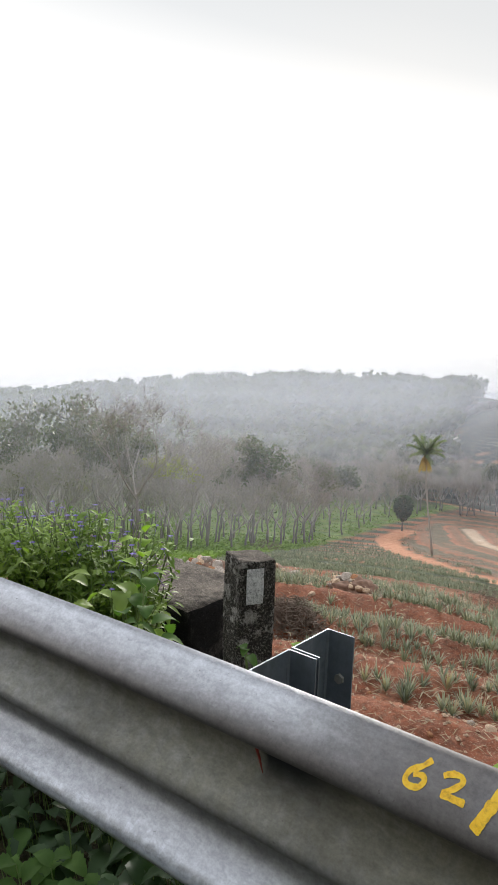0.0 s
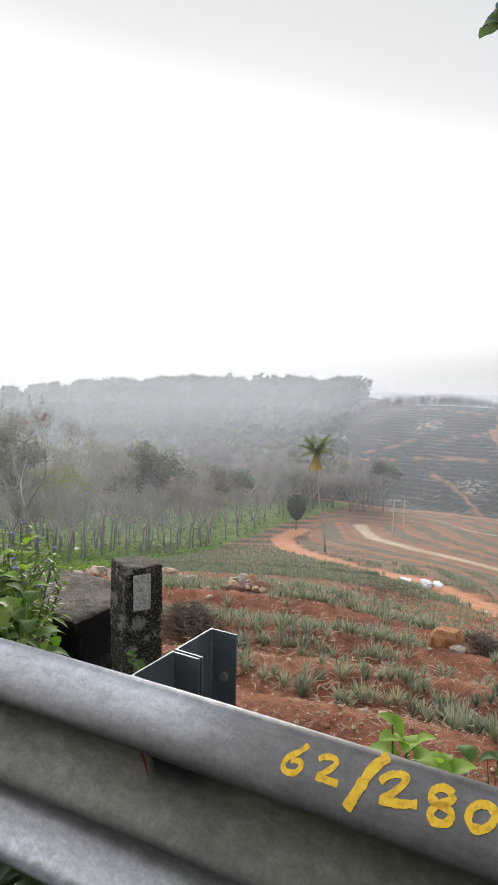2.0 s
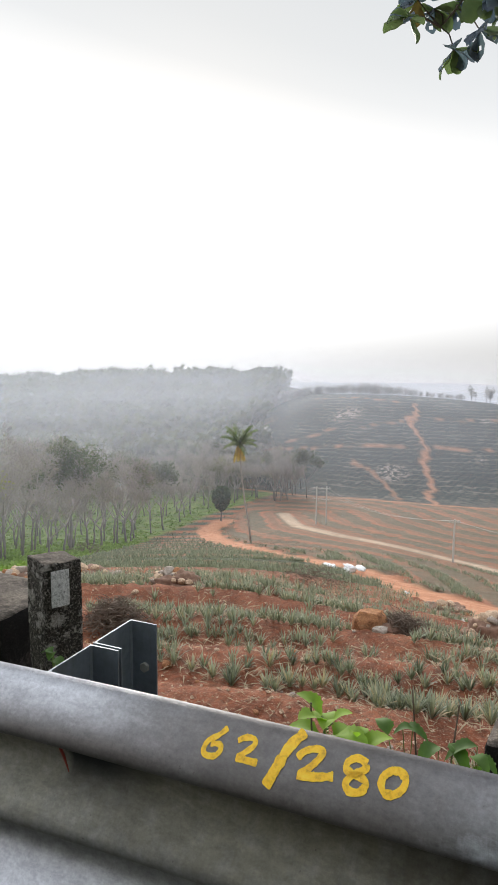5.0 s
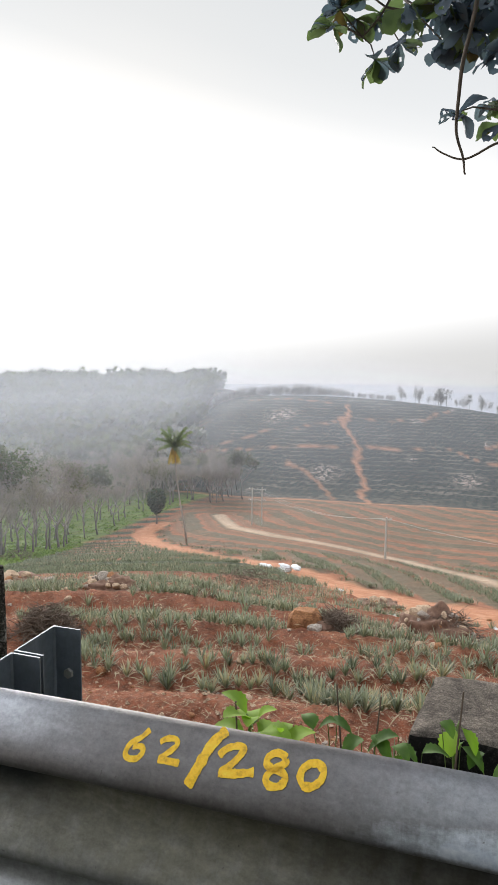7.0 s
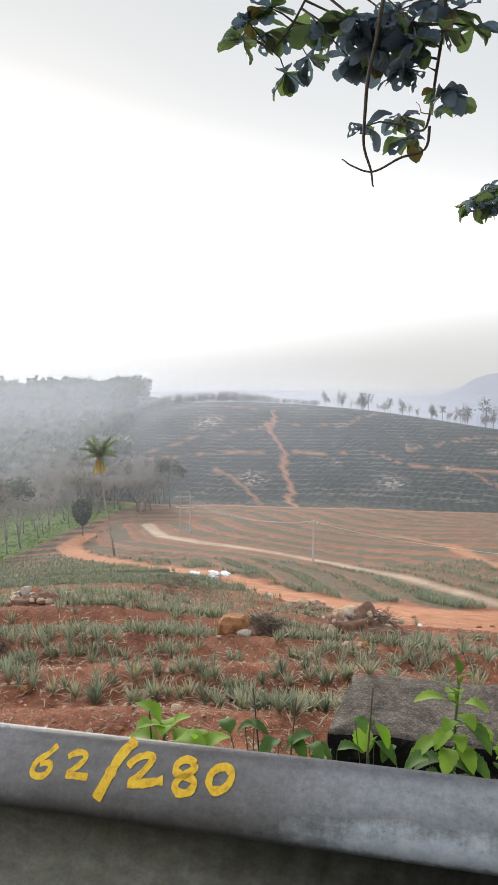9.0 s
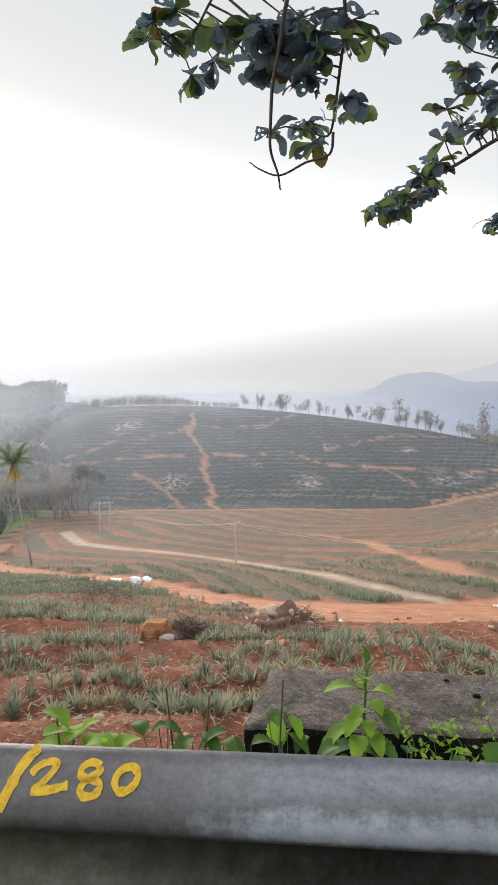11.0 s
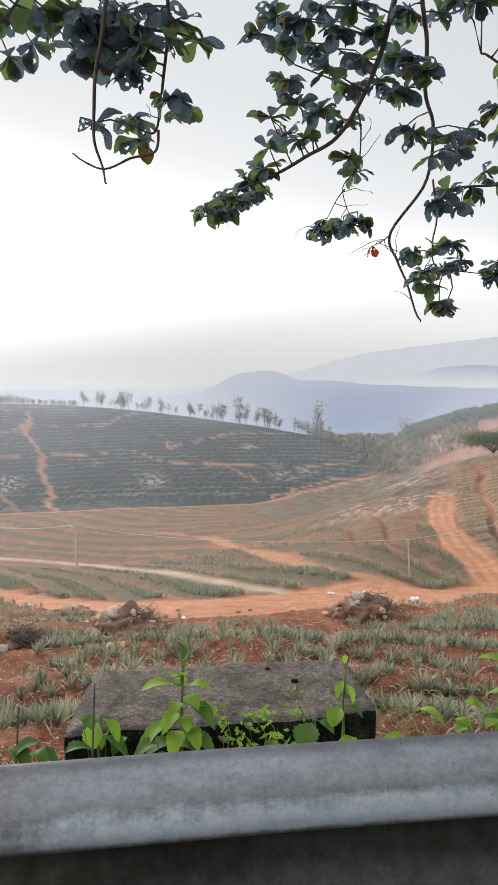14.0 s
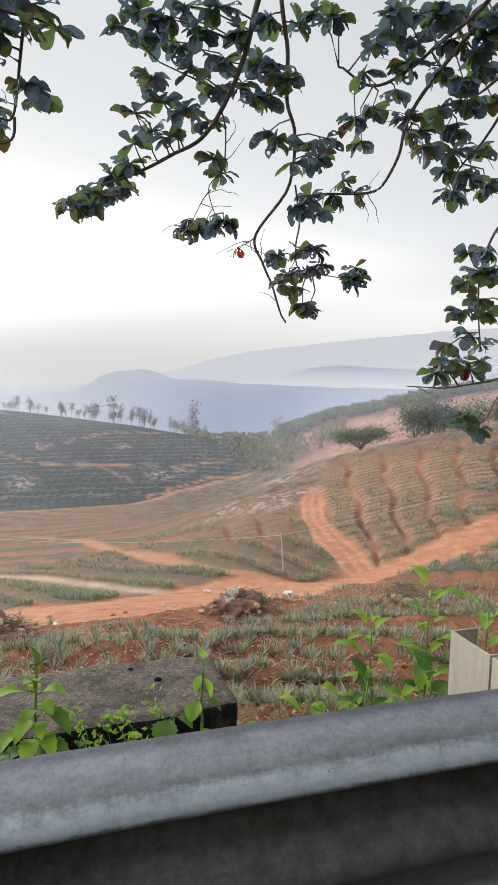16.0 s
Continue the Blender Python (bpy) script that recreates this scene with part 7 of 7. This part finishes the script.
for key in sorted(ROSETTES, reverse=True):
    line = lines[key]
    for x, y, z, n in ROSETTES[key]:
        p = Vector((x, y, z))
        near = min(line, key=lambda w: (w - p).length)
        gap = (p - near).length
        if gap > 0.03:
            mid = near.lerp(p, 0.5) + Vector((r0.uniform(-1, 1), r0.uniform(-1, 1), r0.uniform(0, 1))) * gap * 0.15
            tw = Geo()
            tw.tube([near, mid, p], [0.008, 0.006, 0.005], 4)
            tw.mesh("twig", ALMOND_BARK, almond)
        out = (p - near).normalized() if gap > 0.03 else Vector((0, 0, -1))
        for k in range(int(n * 2.0)):
            a = k * 2.4 + r0.uniform(-0.4, 0.4)
            d = (Vector((math.cos(a), math.sin(a) * 0.8, r0.uniform(-0.95, 0.5))) + out * 0.4 + Vector((0, 0, -0.12))).normalized()
            pick = r0.random()
            # about a third of the leaves take the painted sunlit colour
            young = key[0] == "f" and pick < 0.55 or pick < 0.34
            kind = light_leaves if young else odd_leaves if pick > 0.96 else dark_leaves
            add_leaf(p, d, r0.uniform(0.11, 0.19) * (0.88 if key[0] in "fc" else 1.0), kind)
# single red leaves
for p in ((1.94, 5.84, 2.43), (3.25, 4.77, 1.46), (3.46, 4.62, 1.42)):
    for k in range(2):
        add_leaf(Vector(p), Vector((r0.uniform(-1, 1), 0.2, -0.6)).normalized(), 0.10, red_leaves)
# unseen crown leaves over the road, added to dim the light from overhead
r1 = random.Random(77)
for k in range(1100):
    p = Vector((r1.uniform(-3.0, 9), r1.uniform(-1.2, 7.0), r1.uniform(5.0, 7.5)))
    if math.degrees(math.atan2(p.z - EYE, math.hypot(p.x, p.y))) < 36:
        continue
    for j in range(5):
        a = r1.uniform(0, 6.3)
        add_leaf(p, Vector((math.cos(a), math.sin(a), r1.uniform(-0.7, 0.3))).normalized(), r1.uniform(0.16, 0.24), dark_leaves)
tagged(rest.mesh("foliage", ALMOND_LEAF, almond, smooth=True), "mass of dark glossy leaves", kind="stuff")
# thin curling tendrils
for k in range(46):
    key = r0.choice([q for q in lines if q not in ("a2", "a3", "a4")])
    p = r0.choice(lines[key][len(lines[key]) // 3:])
    d = Vector((r0.uniform(-1, 1), r0.uniform(-0.5, 0.5), r0.uniform(-0.8, 0.4))).normalized()
    pts = [p]
    for j in range(6):
        d = (d + Vector((r0.uniform(-1, 1), r0.uniform(-1, 1), r0.uniform(-1, 1))) * 0.45).normalized()
        pts.append(pts[-1] + d * r0.uniform(0.03, 0.07))
    gg = Geo()
    gg.tube(pts, [0.0042 - 0.0004 * i for i in range(7)], 4)
    gg.mesh("tendril", ALMOND_BARK, almond)


# ---- weeds by the barrier ----
WEED = leaf_material("weed_leaf", (0.15, 0.27, 0.03), (0.36, 0.50, 0.09), 30.0, 0.72, 0.45)
WEED_DARK = leaf_material("weed_dark_leaf", (0.04, 0.09, 0.02), (0.13, 0.23, 0.055), 30.0, 0.7, 0.4)
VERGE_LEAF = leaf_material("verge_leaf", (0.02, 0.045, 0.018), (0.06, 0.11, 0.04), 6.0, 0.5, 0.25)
SHRUB = leaf_material("shrub_leaf", (0.12, 0.195, 0.035), (0.33, 0.43, 0.10), 6.0, 0.5, 0.4)
STEM = plain("green_stem", (0.16, 0.24, 0.06), 0.6, 20.0)
VIOLET = leaf_material("violet_petal", (0.16, 0.12, 0.45), (0.32, 0.24, 0.70), 6.0, 0.6, 0.4)
r2 = random.Random(91)


def blade(name, p, d, length, width, mat, parent, bend=0.35, widest=0.4, cup=0.22):
    """One broad leaf with a folded midrib and a scalloped edge."""
    verts, faces = [], []
    side = d.cross(Vector((0, 0, 1)))
    side = side.normalized() if side.length > 0.05 else Vector((1, 0, 0))
    up = side.cross(d).normalized()
    n = 13
    for i in range(n + 1):
        t = i / n
        w = width / 2 * (math.sin(math.pi / 2 * t / widest) if t < widest else math.cos(math.pi / 2 * (t - widest) / (1 - widest)) ** 0.62)
        w = max(w, 0.0008)
        mid = p + d * length * t + up * length * (0.12 * math.sin(math.pi * t)) - Vector((0, 0, 1)) * bend * length * t * t
        for s in (-1, -0.5, 0, 0.5, 1):
            rip = (0.10 if i % 2 else -0.06) if abs(s) == 1 else 0
            verts.append(mid + side * w * s * (1 + rip) + up * w * (abs(s) * cup + rip * 0.6))
    for i in range(n):
        for j in range(4):
            a = i * 5 + j
            faces.append((a, a + 1, a + 6, a + 5))
    return mesh_object(name, verts, faces, mat, parent, smooth=True)


def tall_weed(x, y, z0, z1, leaves, size, mat, label, lean=(0.0, 0.0), category="weed", slim=1.0):
    """An upright broad-leaved weed: a stem with leaves in turn up to a tuft."""
    w = tagged(new("weed"), label, category)
    g = Geo()
    base = Vector((x, y, z0))
    top = Vector((x + lean[0], y + lean[1], z1))
    pts = [base.lerp(top, t / 6) + Vector((0.008 * math.sin(t * 2.1), 0.008 * math.cos(t * 1.7), 0)) for t in range(7)]
    g.tube(pts, [0.007 - 0.0007 * t for t in range(7)], 6)
    g.mesh("stem", STEM, w, smooth=True)
    for k in range(leaves):
        t = 0.35 + 0.65 * (k / max(1, leaves - 1)) ** 0.6
        a = k * 2.4 + r2.uniform(-0.4, 0.4)
        p = base.lerp(top, t)
        s = size * (1.2 - 0.6 * t) * r2.uniform(0.65, 1.2)
        d = Vector((math.cos(a), math.sin(a), r2.uniform(-0.3, 0.5) + 0.7 * t ** 4)).normalized()
        pet = p + d * s * 0.25
        q = Geo()
        q.tube([p, pet], [0.0025, 0.002], 4)
        stalk = q.mesh("leaf_stalk", STEM, w)
        blade("leaf", pet, d, s, s * slim * r2.uniform(0.58, 0.72), mat, w, 0.55 - 0.35 * t, 0.36)
    return w


def low_vine(x, y, z, n, size, mat, label, spread=0.12):
    """A low creeper with heart-shaped leaves held up on stalks."""
    w = tagged(new("creeper"), label, "creeper")
    for k in range(int(n * 1.5)):
        p = Vector((x + r2.gauss(0, spread), y + r2.gauss(0, spread * 0.5), z + r2.uniform(-0.09, 0.03)))
        root = Vector((p.x + r2.uniform(-0.05, 0.05), p.y + 0.03, z - 0.3))
        g = Geo()
        g.tube([root, root.lerp(p, 0.6) + Vector((0.01, 0, 0)), p], [0.002, 0.0017, 0.0014], 4)
        g.mesh("stalk", STEM, w)
        a = r2.uniform(0, 6.3)
        d = Vector((math.cos(a), math.sin(a) * 0.6 - 0.2, r2.uniform(-0.35, 0.3))).normalized()
        blade("leaf", p, d, size * r2.uniform(0.5, 1.05), size * r2.uniform(0.38, 0.62), mat, w, 0.35, 0.32, 0.3)
    return w


def flower_spike(x, y, z0, z1, label):
    """A thin seeding stem with tiny pale buds."""
    w = tagged(new("seeding_weed"), label, "weed")
    g, b = Geo(), Geo()
    pts = [Vector((x + 0.03 * t / 5 * math.sin(t), y, z0 + (z1 - z0) * t / 5)) for t in range(6)]
    g.tube(pts, [0.003, 0.003, 0.0025, 0.002, 0.0015, 0.001], 4)
    g.mesh("stem", STEM, w)
    for k in range(22):
        p = pts[1].lerp(pts[5], r2.random()) + Vector((r2.gauss(0, 0.012), r2.gauss(0, 0.012), 0))
        d = Vector((r2.uniform(-1, 1), r2.uniform(-1, 1), r2.uniform(0, 1))).normalized()
        b.leaf(p, d, d.orthogonal().normalized(), r2.uniform(0.012, 0.03), 0.012, 0.1, 2)
    b.mesh("small_leaves", WEED, w)
    return w


BR = "bright green broad-leaved weed in front of the concrete block"



def leafy_weed(base, top, leaves, label):
    """A weed built leaf by leaf: where each joins the stem, which way it points, its length, width and droop."""
    w = tagged(new("weed"), label, "weed")
    base, top = Vector(base), Vector(top)
    g = Geo()
    pts = [base.lerp(top, t / 7) + Vector((0.004 * math.sin(t * 2.1), 0.004 * math.cos(t * 1.7), 0)) for t in range(8)]
    g.tube(pts, [0.0065 - 0.0005 * t for t in range(8)], 7)
    g.mesh("stem", STEM, w, smooth=True)
    for t, d, ln, wide, droop, mat in leaves:
        p = base.lerp(top, t)
        d = Vector(d).normalized()
        q = p + d * ln * 0.28 + Vector((0, 0, 0.006))
        s = Geo()
        s.tube([p, p.lerp(q, 0.5) + Vector((0, 0, 0.003)), q], [0.0028, 0.0022, 0.0018], 5)
        s.mesh("leaf_stalk", STEM, w)
        blade("leaf", q, d, ln, wide, mat, w, droop, 0.44)
    return w


leafy_weed((0.172, 1.87, 0.15), (0.176, 1.87, 0.598), [
    (0.86, (-1, -0.25, 0.12), 0.095, 0.050, 0.15, WEED), (0.87, (-0.5, -0.2, 0.9), 0.045, 0.036, 0.1, WEED), (0.98, (-0.15, -0.1, 1), 0.068, 0.034, 0.1, WEED_DARK),
    (0.95, (0.45, -0.3, 0.8), 0.055, 0.030, 0.15, WEED_DARK), (0.84, (0.85, -0.3, 0.25), 0.070, 0.048, 0.35, WEED), (0.75, (0.75, -0.4, -0.3), 0.085, 0.062, 0.4, WEED_DARK),
    (0.62, (-0.75, -0.4, 0.0), 0.125, 0.052, 0.75, WEED), (0.52, (0.7, -0.5, 0.0), 0.085, 0.058, 0.4, WEED_DARK), (0.74, (-0.35, -0.7, 0.15), 0.060, 0.042, 0.3, WEED),
    (0.66, (0.15, -0.9, 0.1), 0.060, 0.042, 0.4, WEED), (0.70, (1, -0.05, 0.1), 0.060, 0.036, 0.1, WEED), (0.45, (-0.9, -0.2, 0.2), 0.090, 0.060, 0.5, WEED_DARK),
    (0.40, (0.2, -0.9, 0.2), 0.080, 0.055, 0.5, WEED_DARK), (0.92, (0.1, -0.8, 0.5), 0.040, 0.026, 0.2, WEED), (0.80, (-0.1, 0.7, 0.4), 0.055, 0.038, 0.3, WEED),
    (0.79, (0.5, -0.8, 0.1), 0.062, 0.044, 0.35, WEED), (0.69, (-0.6, -0.7, -0.1), 0.070, 0.048, 0.4, WEED), (0.60, (0.4, -0.8, -0.1), 0.075, 0.052, 0.4, WEED), (0.90, (-0.5, -0.6, 0.5), 0.048, 0.034, 0.2, WEED),
    (0.57, (-0.3, -0.9, 0.0), 0.080, 0.055, 0.45, WEED)], BR)
leafy_weed((-0.075, 1.84, 0.15), (-0.055, 1.86, 0.475), [
    (0.97, (-0.25, -0.45, -0.9), 0.075, 0.062, 0.0, WEED), (0.98, (0.55, -0.3, -0.75), 0.070, 0.045, 0.1, WEED), (0.80, (0.8, -0.3, -0.4), 0.070, 0.050, 0.3, WEED_DARK)],
    "creeper with broad hanging leaves beside the concrete block")
leafy_weed((0.64, 1.84, 0.15), (0.652, 1.87, 0.565), [
    (0.99, (0.0, -0.2, 1), 0.035, 0.018, 0.1, WEED), (0.92, (-0.4, -0.4, -0.6), 0.045, 0.028, 0.2, WEED), (0.90, (0.3, -0.4, -0.8), 0.050, 0.028, 0.2, WEED),
    (0.74, (-0.5, -0.4, -0.6), 0.060, 0.060, 0.1, WEED), (0.72, (0.8, -0.3, -0.4), 0.050, 0.040, 0.2, WEED_DARK), (0.55, (0.1, -0.5, -0.7), 0.065, 0.075, 0.1, WEED)],
    "climbing weed with heart-shaped leaves beside the concrete block")
leafy_weed((0.575, 1.84, 0.15), (0.56, 1.86, 0.425), [
    (0.98, (-0.4, -0.5, -0.6), 0.075, 0.080, 0.1, WEED_DARK), (0.95, (0.6, -0.4, -0.2), 0.050, 0.045, 0.3, WEED_DARK)], "low heart-leaved creeper beside the concrete block")

low_vine(0.10, 1.82, 0.38, 6, 0.09, WEED_DARK, "dark creeper at the foot of the concrete block", 0.10)
low_vine(0.33, 1.82, 0.36, 8, 0.065, WEED_DARK, "dark creeper at the foot of the concrete block", 0.12)
for x, z1 in ((0.305, 0.47), (0.41, 0.44), (0.44, 0.45), (0.532, 0.50), (0.36, 0.40), (0.47, 0.42)):
    flower_spike(x, 1.85 + r2.uniform(-0.04, 0.04), 0.3, z1, "thin seeding weed with pale buds")
tall_weed(-0.49, 1.38, 0.5, 0.655, 11, 0.115, WEED, "low broad-leaved green weed behind the barrier")
tall_weed(-0.42, 1.37, 0.5, 0.635, 8, 0.10, WEED, "low broad-leaved green weed behind the barrier")
low_vine(-0.22, 1.72, 0.48, 8, 0.085, WEED_DARK, "dark creeper beside the concrete block", 0.09)
tall_weed(1.44, 1.92, -0.2, 0.70, 20, 0.16, WEED, "tall bright green weed beside the barrier post", (0.02, 0.0), slim=0.68)
tall_weed(1.30, 1.98, -0.2, 0.58, 16, 0.16, WEED, "drooping green weed beside the barrier post", (-0.03, 0.0), slim=0.68)
tall_weed(1.40, 1.80, -0.2, 0.50, 16, 0.16, WEED_DARK, "dark green weed behind the barrier", slim=0.68)
tall_weed(1.22, 1.90, -0.2, 0.42, 16, 0.14, WEED_DARK, "dark green weed behind the barrier", slim=0.68)
tall_weed(1.72, 1.95, -0.2, 0.60, 16, 0.16, WEED, "broad-leaved green weed behind the barrier post", slim=0.68)
low_vine(1.15, 1.95, 0.32, 9, 0.10, WEED, "low green weeds behind the barrier", 0.14)
for x, z1 in ((1.33, 0.50), (1.44, 0.46), (1.38, 0.42)):
    flower_spike(x, 1.72, 0.1, z1, "thin seeding weed with white buds")
low_vine(-1.16, 1.50, 0.63, 4, 0.06, WEED, "small yellow-green creeper by the guard stone", 0.04)
low_vine(-1.36, 1.50, 0.62, 2, 0.07, WEED_DARK, "green leaf shoot by the guard stone", 0.02)
low_vine(0.80, 1.80, 0.38, 4, 0.06, WEED, "small green creeper by the concrete block", 0.04)
# stems of cut weeds
for x, y, h in ((-0.36, 1.75, 0.58), (-0.28, 1.74, 0.57), (-0.07, 1.62, 0.68), (-0.52, 1.36, 0.70)):
    gg = Geo()
    gg.tube([(x, y, 0.1), (x + 0.01, y, (h + 0.1) / 2), (x + r2.uniform(-0.02, 0.03), y, h)], [0.0032, 0.003, 0.002], 5)
    tagged(gg.mesh("dead_stalk", BROWN_STEM), "short dry brown weed stalk", "stalk", "dead stalks")


def flowering_shrub(x, y, z, wide, tall, n, label, seed):
    """A tangled shrub with small leaves and violet flowers on thin stalks."""
    r3 = random.Random(seed)
    sh = tagged(new("flowering_shrub"), label, "shrub")
    stems, leaves = Geo(), Geo()
    tips = []
    for k in range(n):
        a = r3.uniform(0, 6.3)
        e = Vector((x + math.cos(a) * wide * r3.uniform(0.1, 1), y + math.sin(a) * wide * 0.6 * r3.uniform(0.1, 1), z + tall * r3.uniform(0.45, 1.0)))
        b = Vector((x + r3.gauss(0, wide * 0.3), y + r3.gauss(0, wide * 0.2), z))
        m = b.lerp(e, 0.5) + Vector((r3.gauss(0, 0.03), r3.gauss(0, 0.03), 0.05))
        stems.tube([b, m, e], [0.005, 0.004, 0.002], 4)
        tips.append(e)
        for j in range(24):
            t = r3.uniform(0.15, 1.0)
            p = (b.lerp(m, t * 2) if t < 0.5 else m.lerp(e, t * 2 - 1)) + Vector((r3.gauss(0, 0.02), r3.gauss(0, 0.02), 0))
            aa = r3.uniform(0, 6.3)
            d = Vector((math.cos(aa), math.sin(aa), r3.uniform(-0.4, 0.8))).normalized()
            ln = r3.uniform(0.03, 0.065)
            leaves.leaf(p, d, d.cross(Vector((0, 0, 1))).normalized(), ln, ln * 0.5, 0.3, 3, 0.0, 0.45)
    stems.mesh("stem_tangle", STEM, sh)
    leaves.mesh("leaves", SHRUB, sh, "small toothed green leaves")
    for e in r3.sample(tips, min(len(tips), 40)):
        if e.z < z + tall * 0.68:
            continue
        f = Geo()
        p = e + Vector((r3.gauss(0, 0.02), 0, r3.uniform(0.01, 0.05)))
        f.tube([e, p], [0.0015, 0.001], 3)
        for j in range(5):
            d = Vector((math.cos(j * 1.26), math.sin(j * 1.26), 0.3)).normalized()
            f.leaf(p, d, d.cross(Vector((0, 0, 1))).normalized(), 0.016, 0.014, 0.1, 2)
        f.mesh("flower", VIOLET, sh, "small violet flower")
    return sh


flowering_shrub(-2.42, 1.85, 0.1, 0.42, 0.66, 120, "green shrub with small violet flowers beside the barrier", 1)
flowering_shrub(-2.8, 1.75, 0.1, 0.45, 0.64, 110, "green shrub with violet flowers along the barrier", 2)
flowering_shrub(-3.5, 1.70, 0.0, 0.45, 0.70, 60, "green shrub with violet flowers along the barrier", 3)
flowering_shrub(-2.2, 1.75, 0.1, 0.28, 0.56, 60, "green shrub spilling over the concrete block", 4)
tall_weed(-2.02, 1.66, 0.2, 0.78, 9, 0.13, WEED, "broad-leaved green weed against the parapet block", (0.02, 0))
tall_weed(-1.85, 1.52, 0.1, 0.66, 8, 0.14, WEED_DARK, "dark broad-leaved weed against the parapet block", (0.03, 0))
low_vine(-1.78, 1.45, 0.58, 6, 0.10, WEED_DARK, "dark creeper behind the barrier", 0.07)
low_vine(-2.0, 1.45, 0.62, 6, 0.12, SHRUB, "long-leaved green weed behind the barrier", 0.09)
# dark-leaved weeds on the verge under the beam
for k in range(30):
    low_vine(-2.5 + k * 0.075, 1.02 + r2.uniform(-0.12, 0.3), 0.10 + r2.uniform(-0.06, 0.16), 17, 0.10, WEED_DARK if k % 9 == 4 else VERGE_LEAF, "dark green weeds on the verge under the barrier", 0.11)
tall_weed(-0.86, 0.80, 0.0, 0.42, 5, 0.09, WEED_DARK, "small weed growing up in front of the barrier")
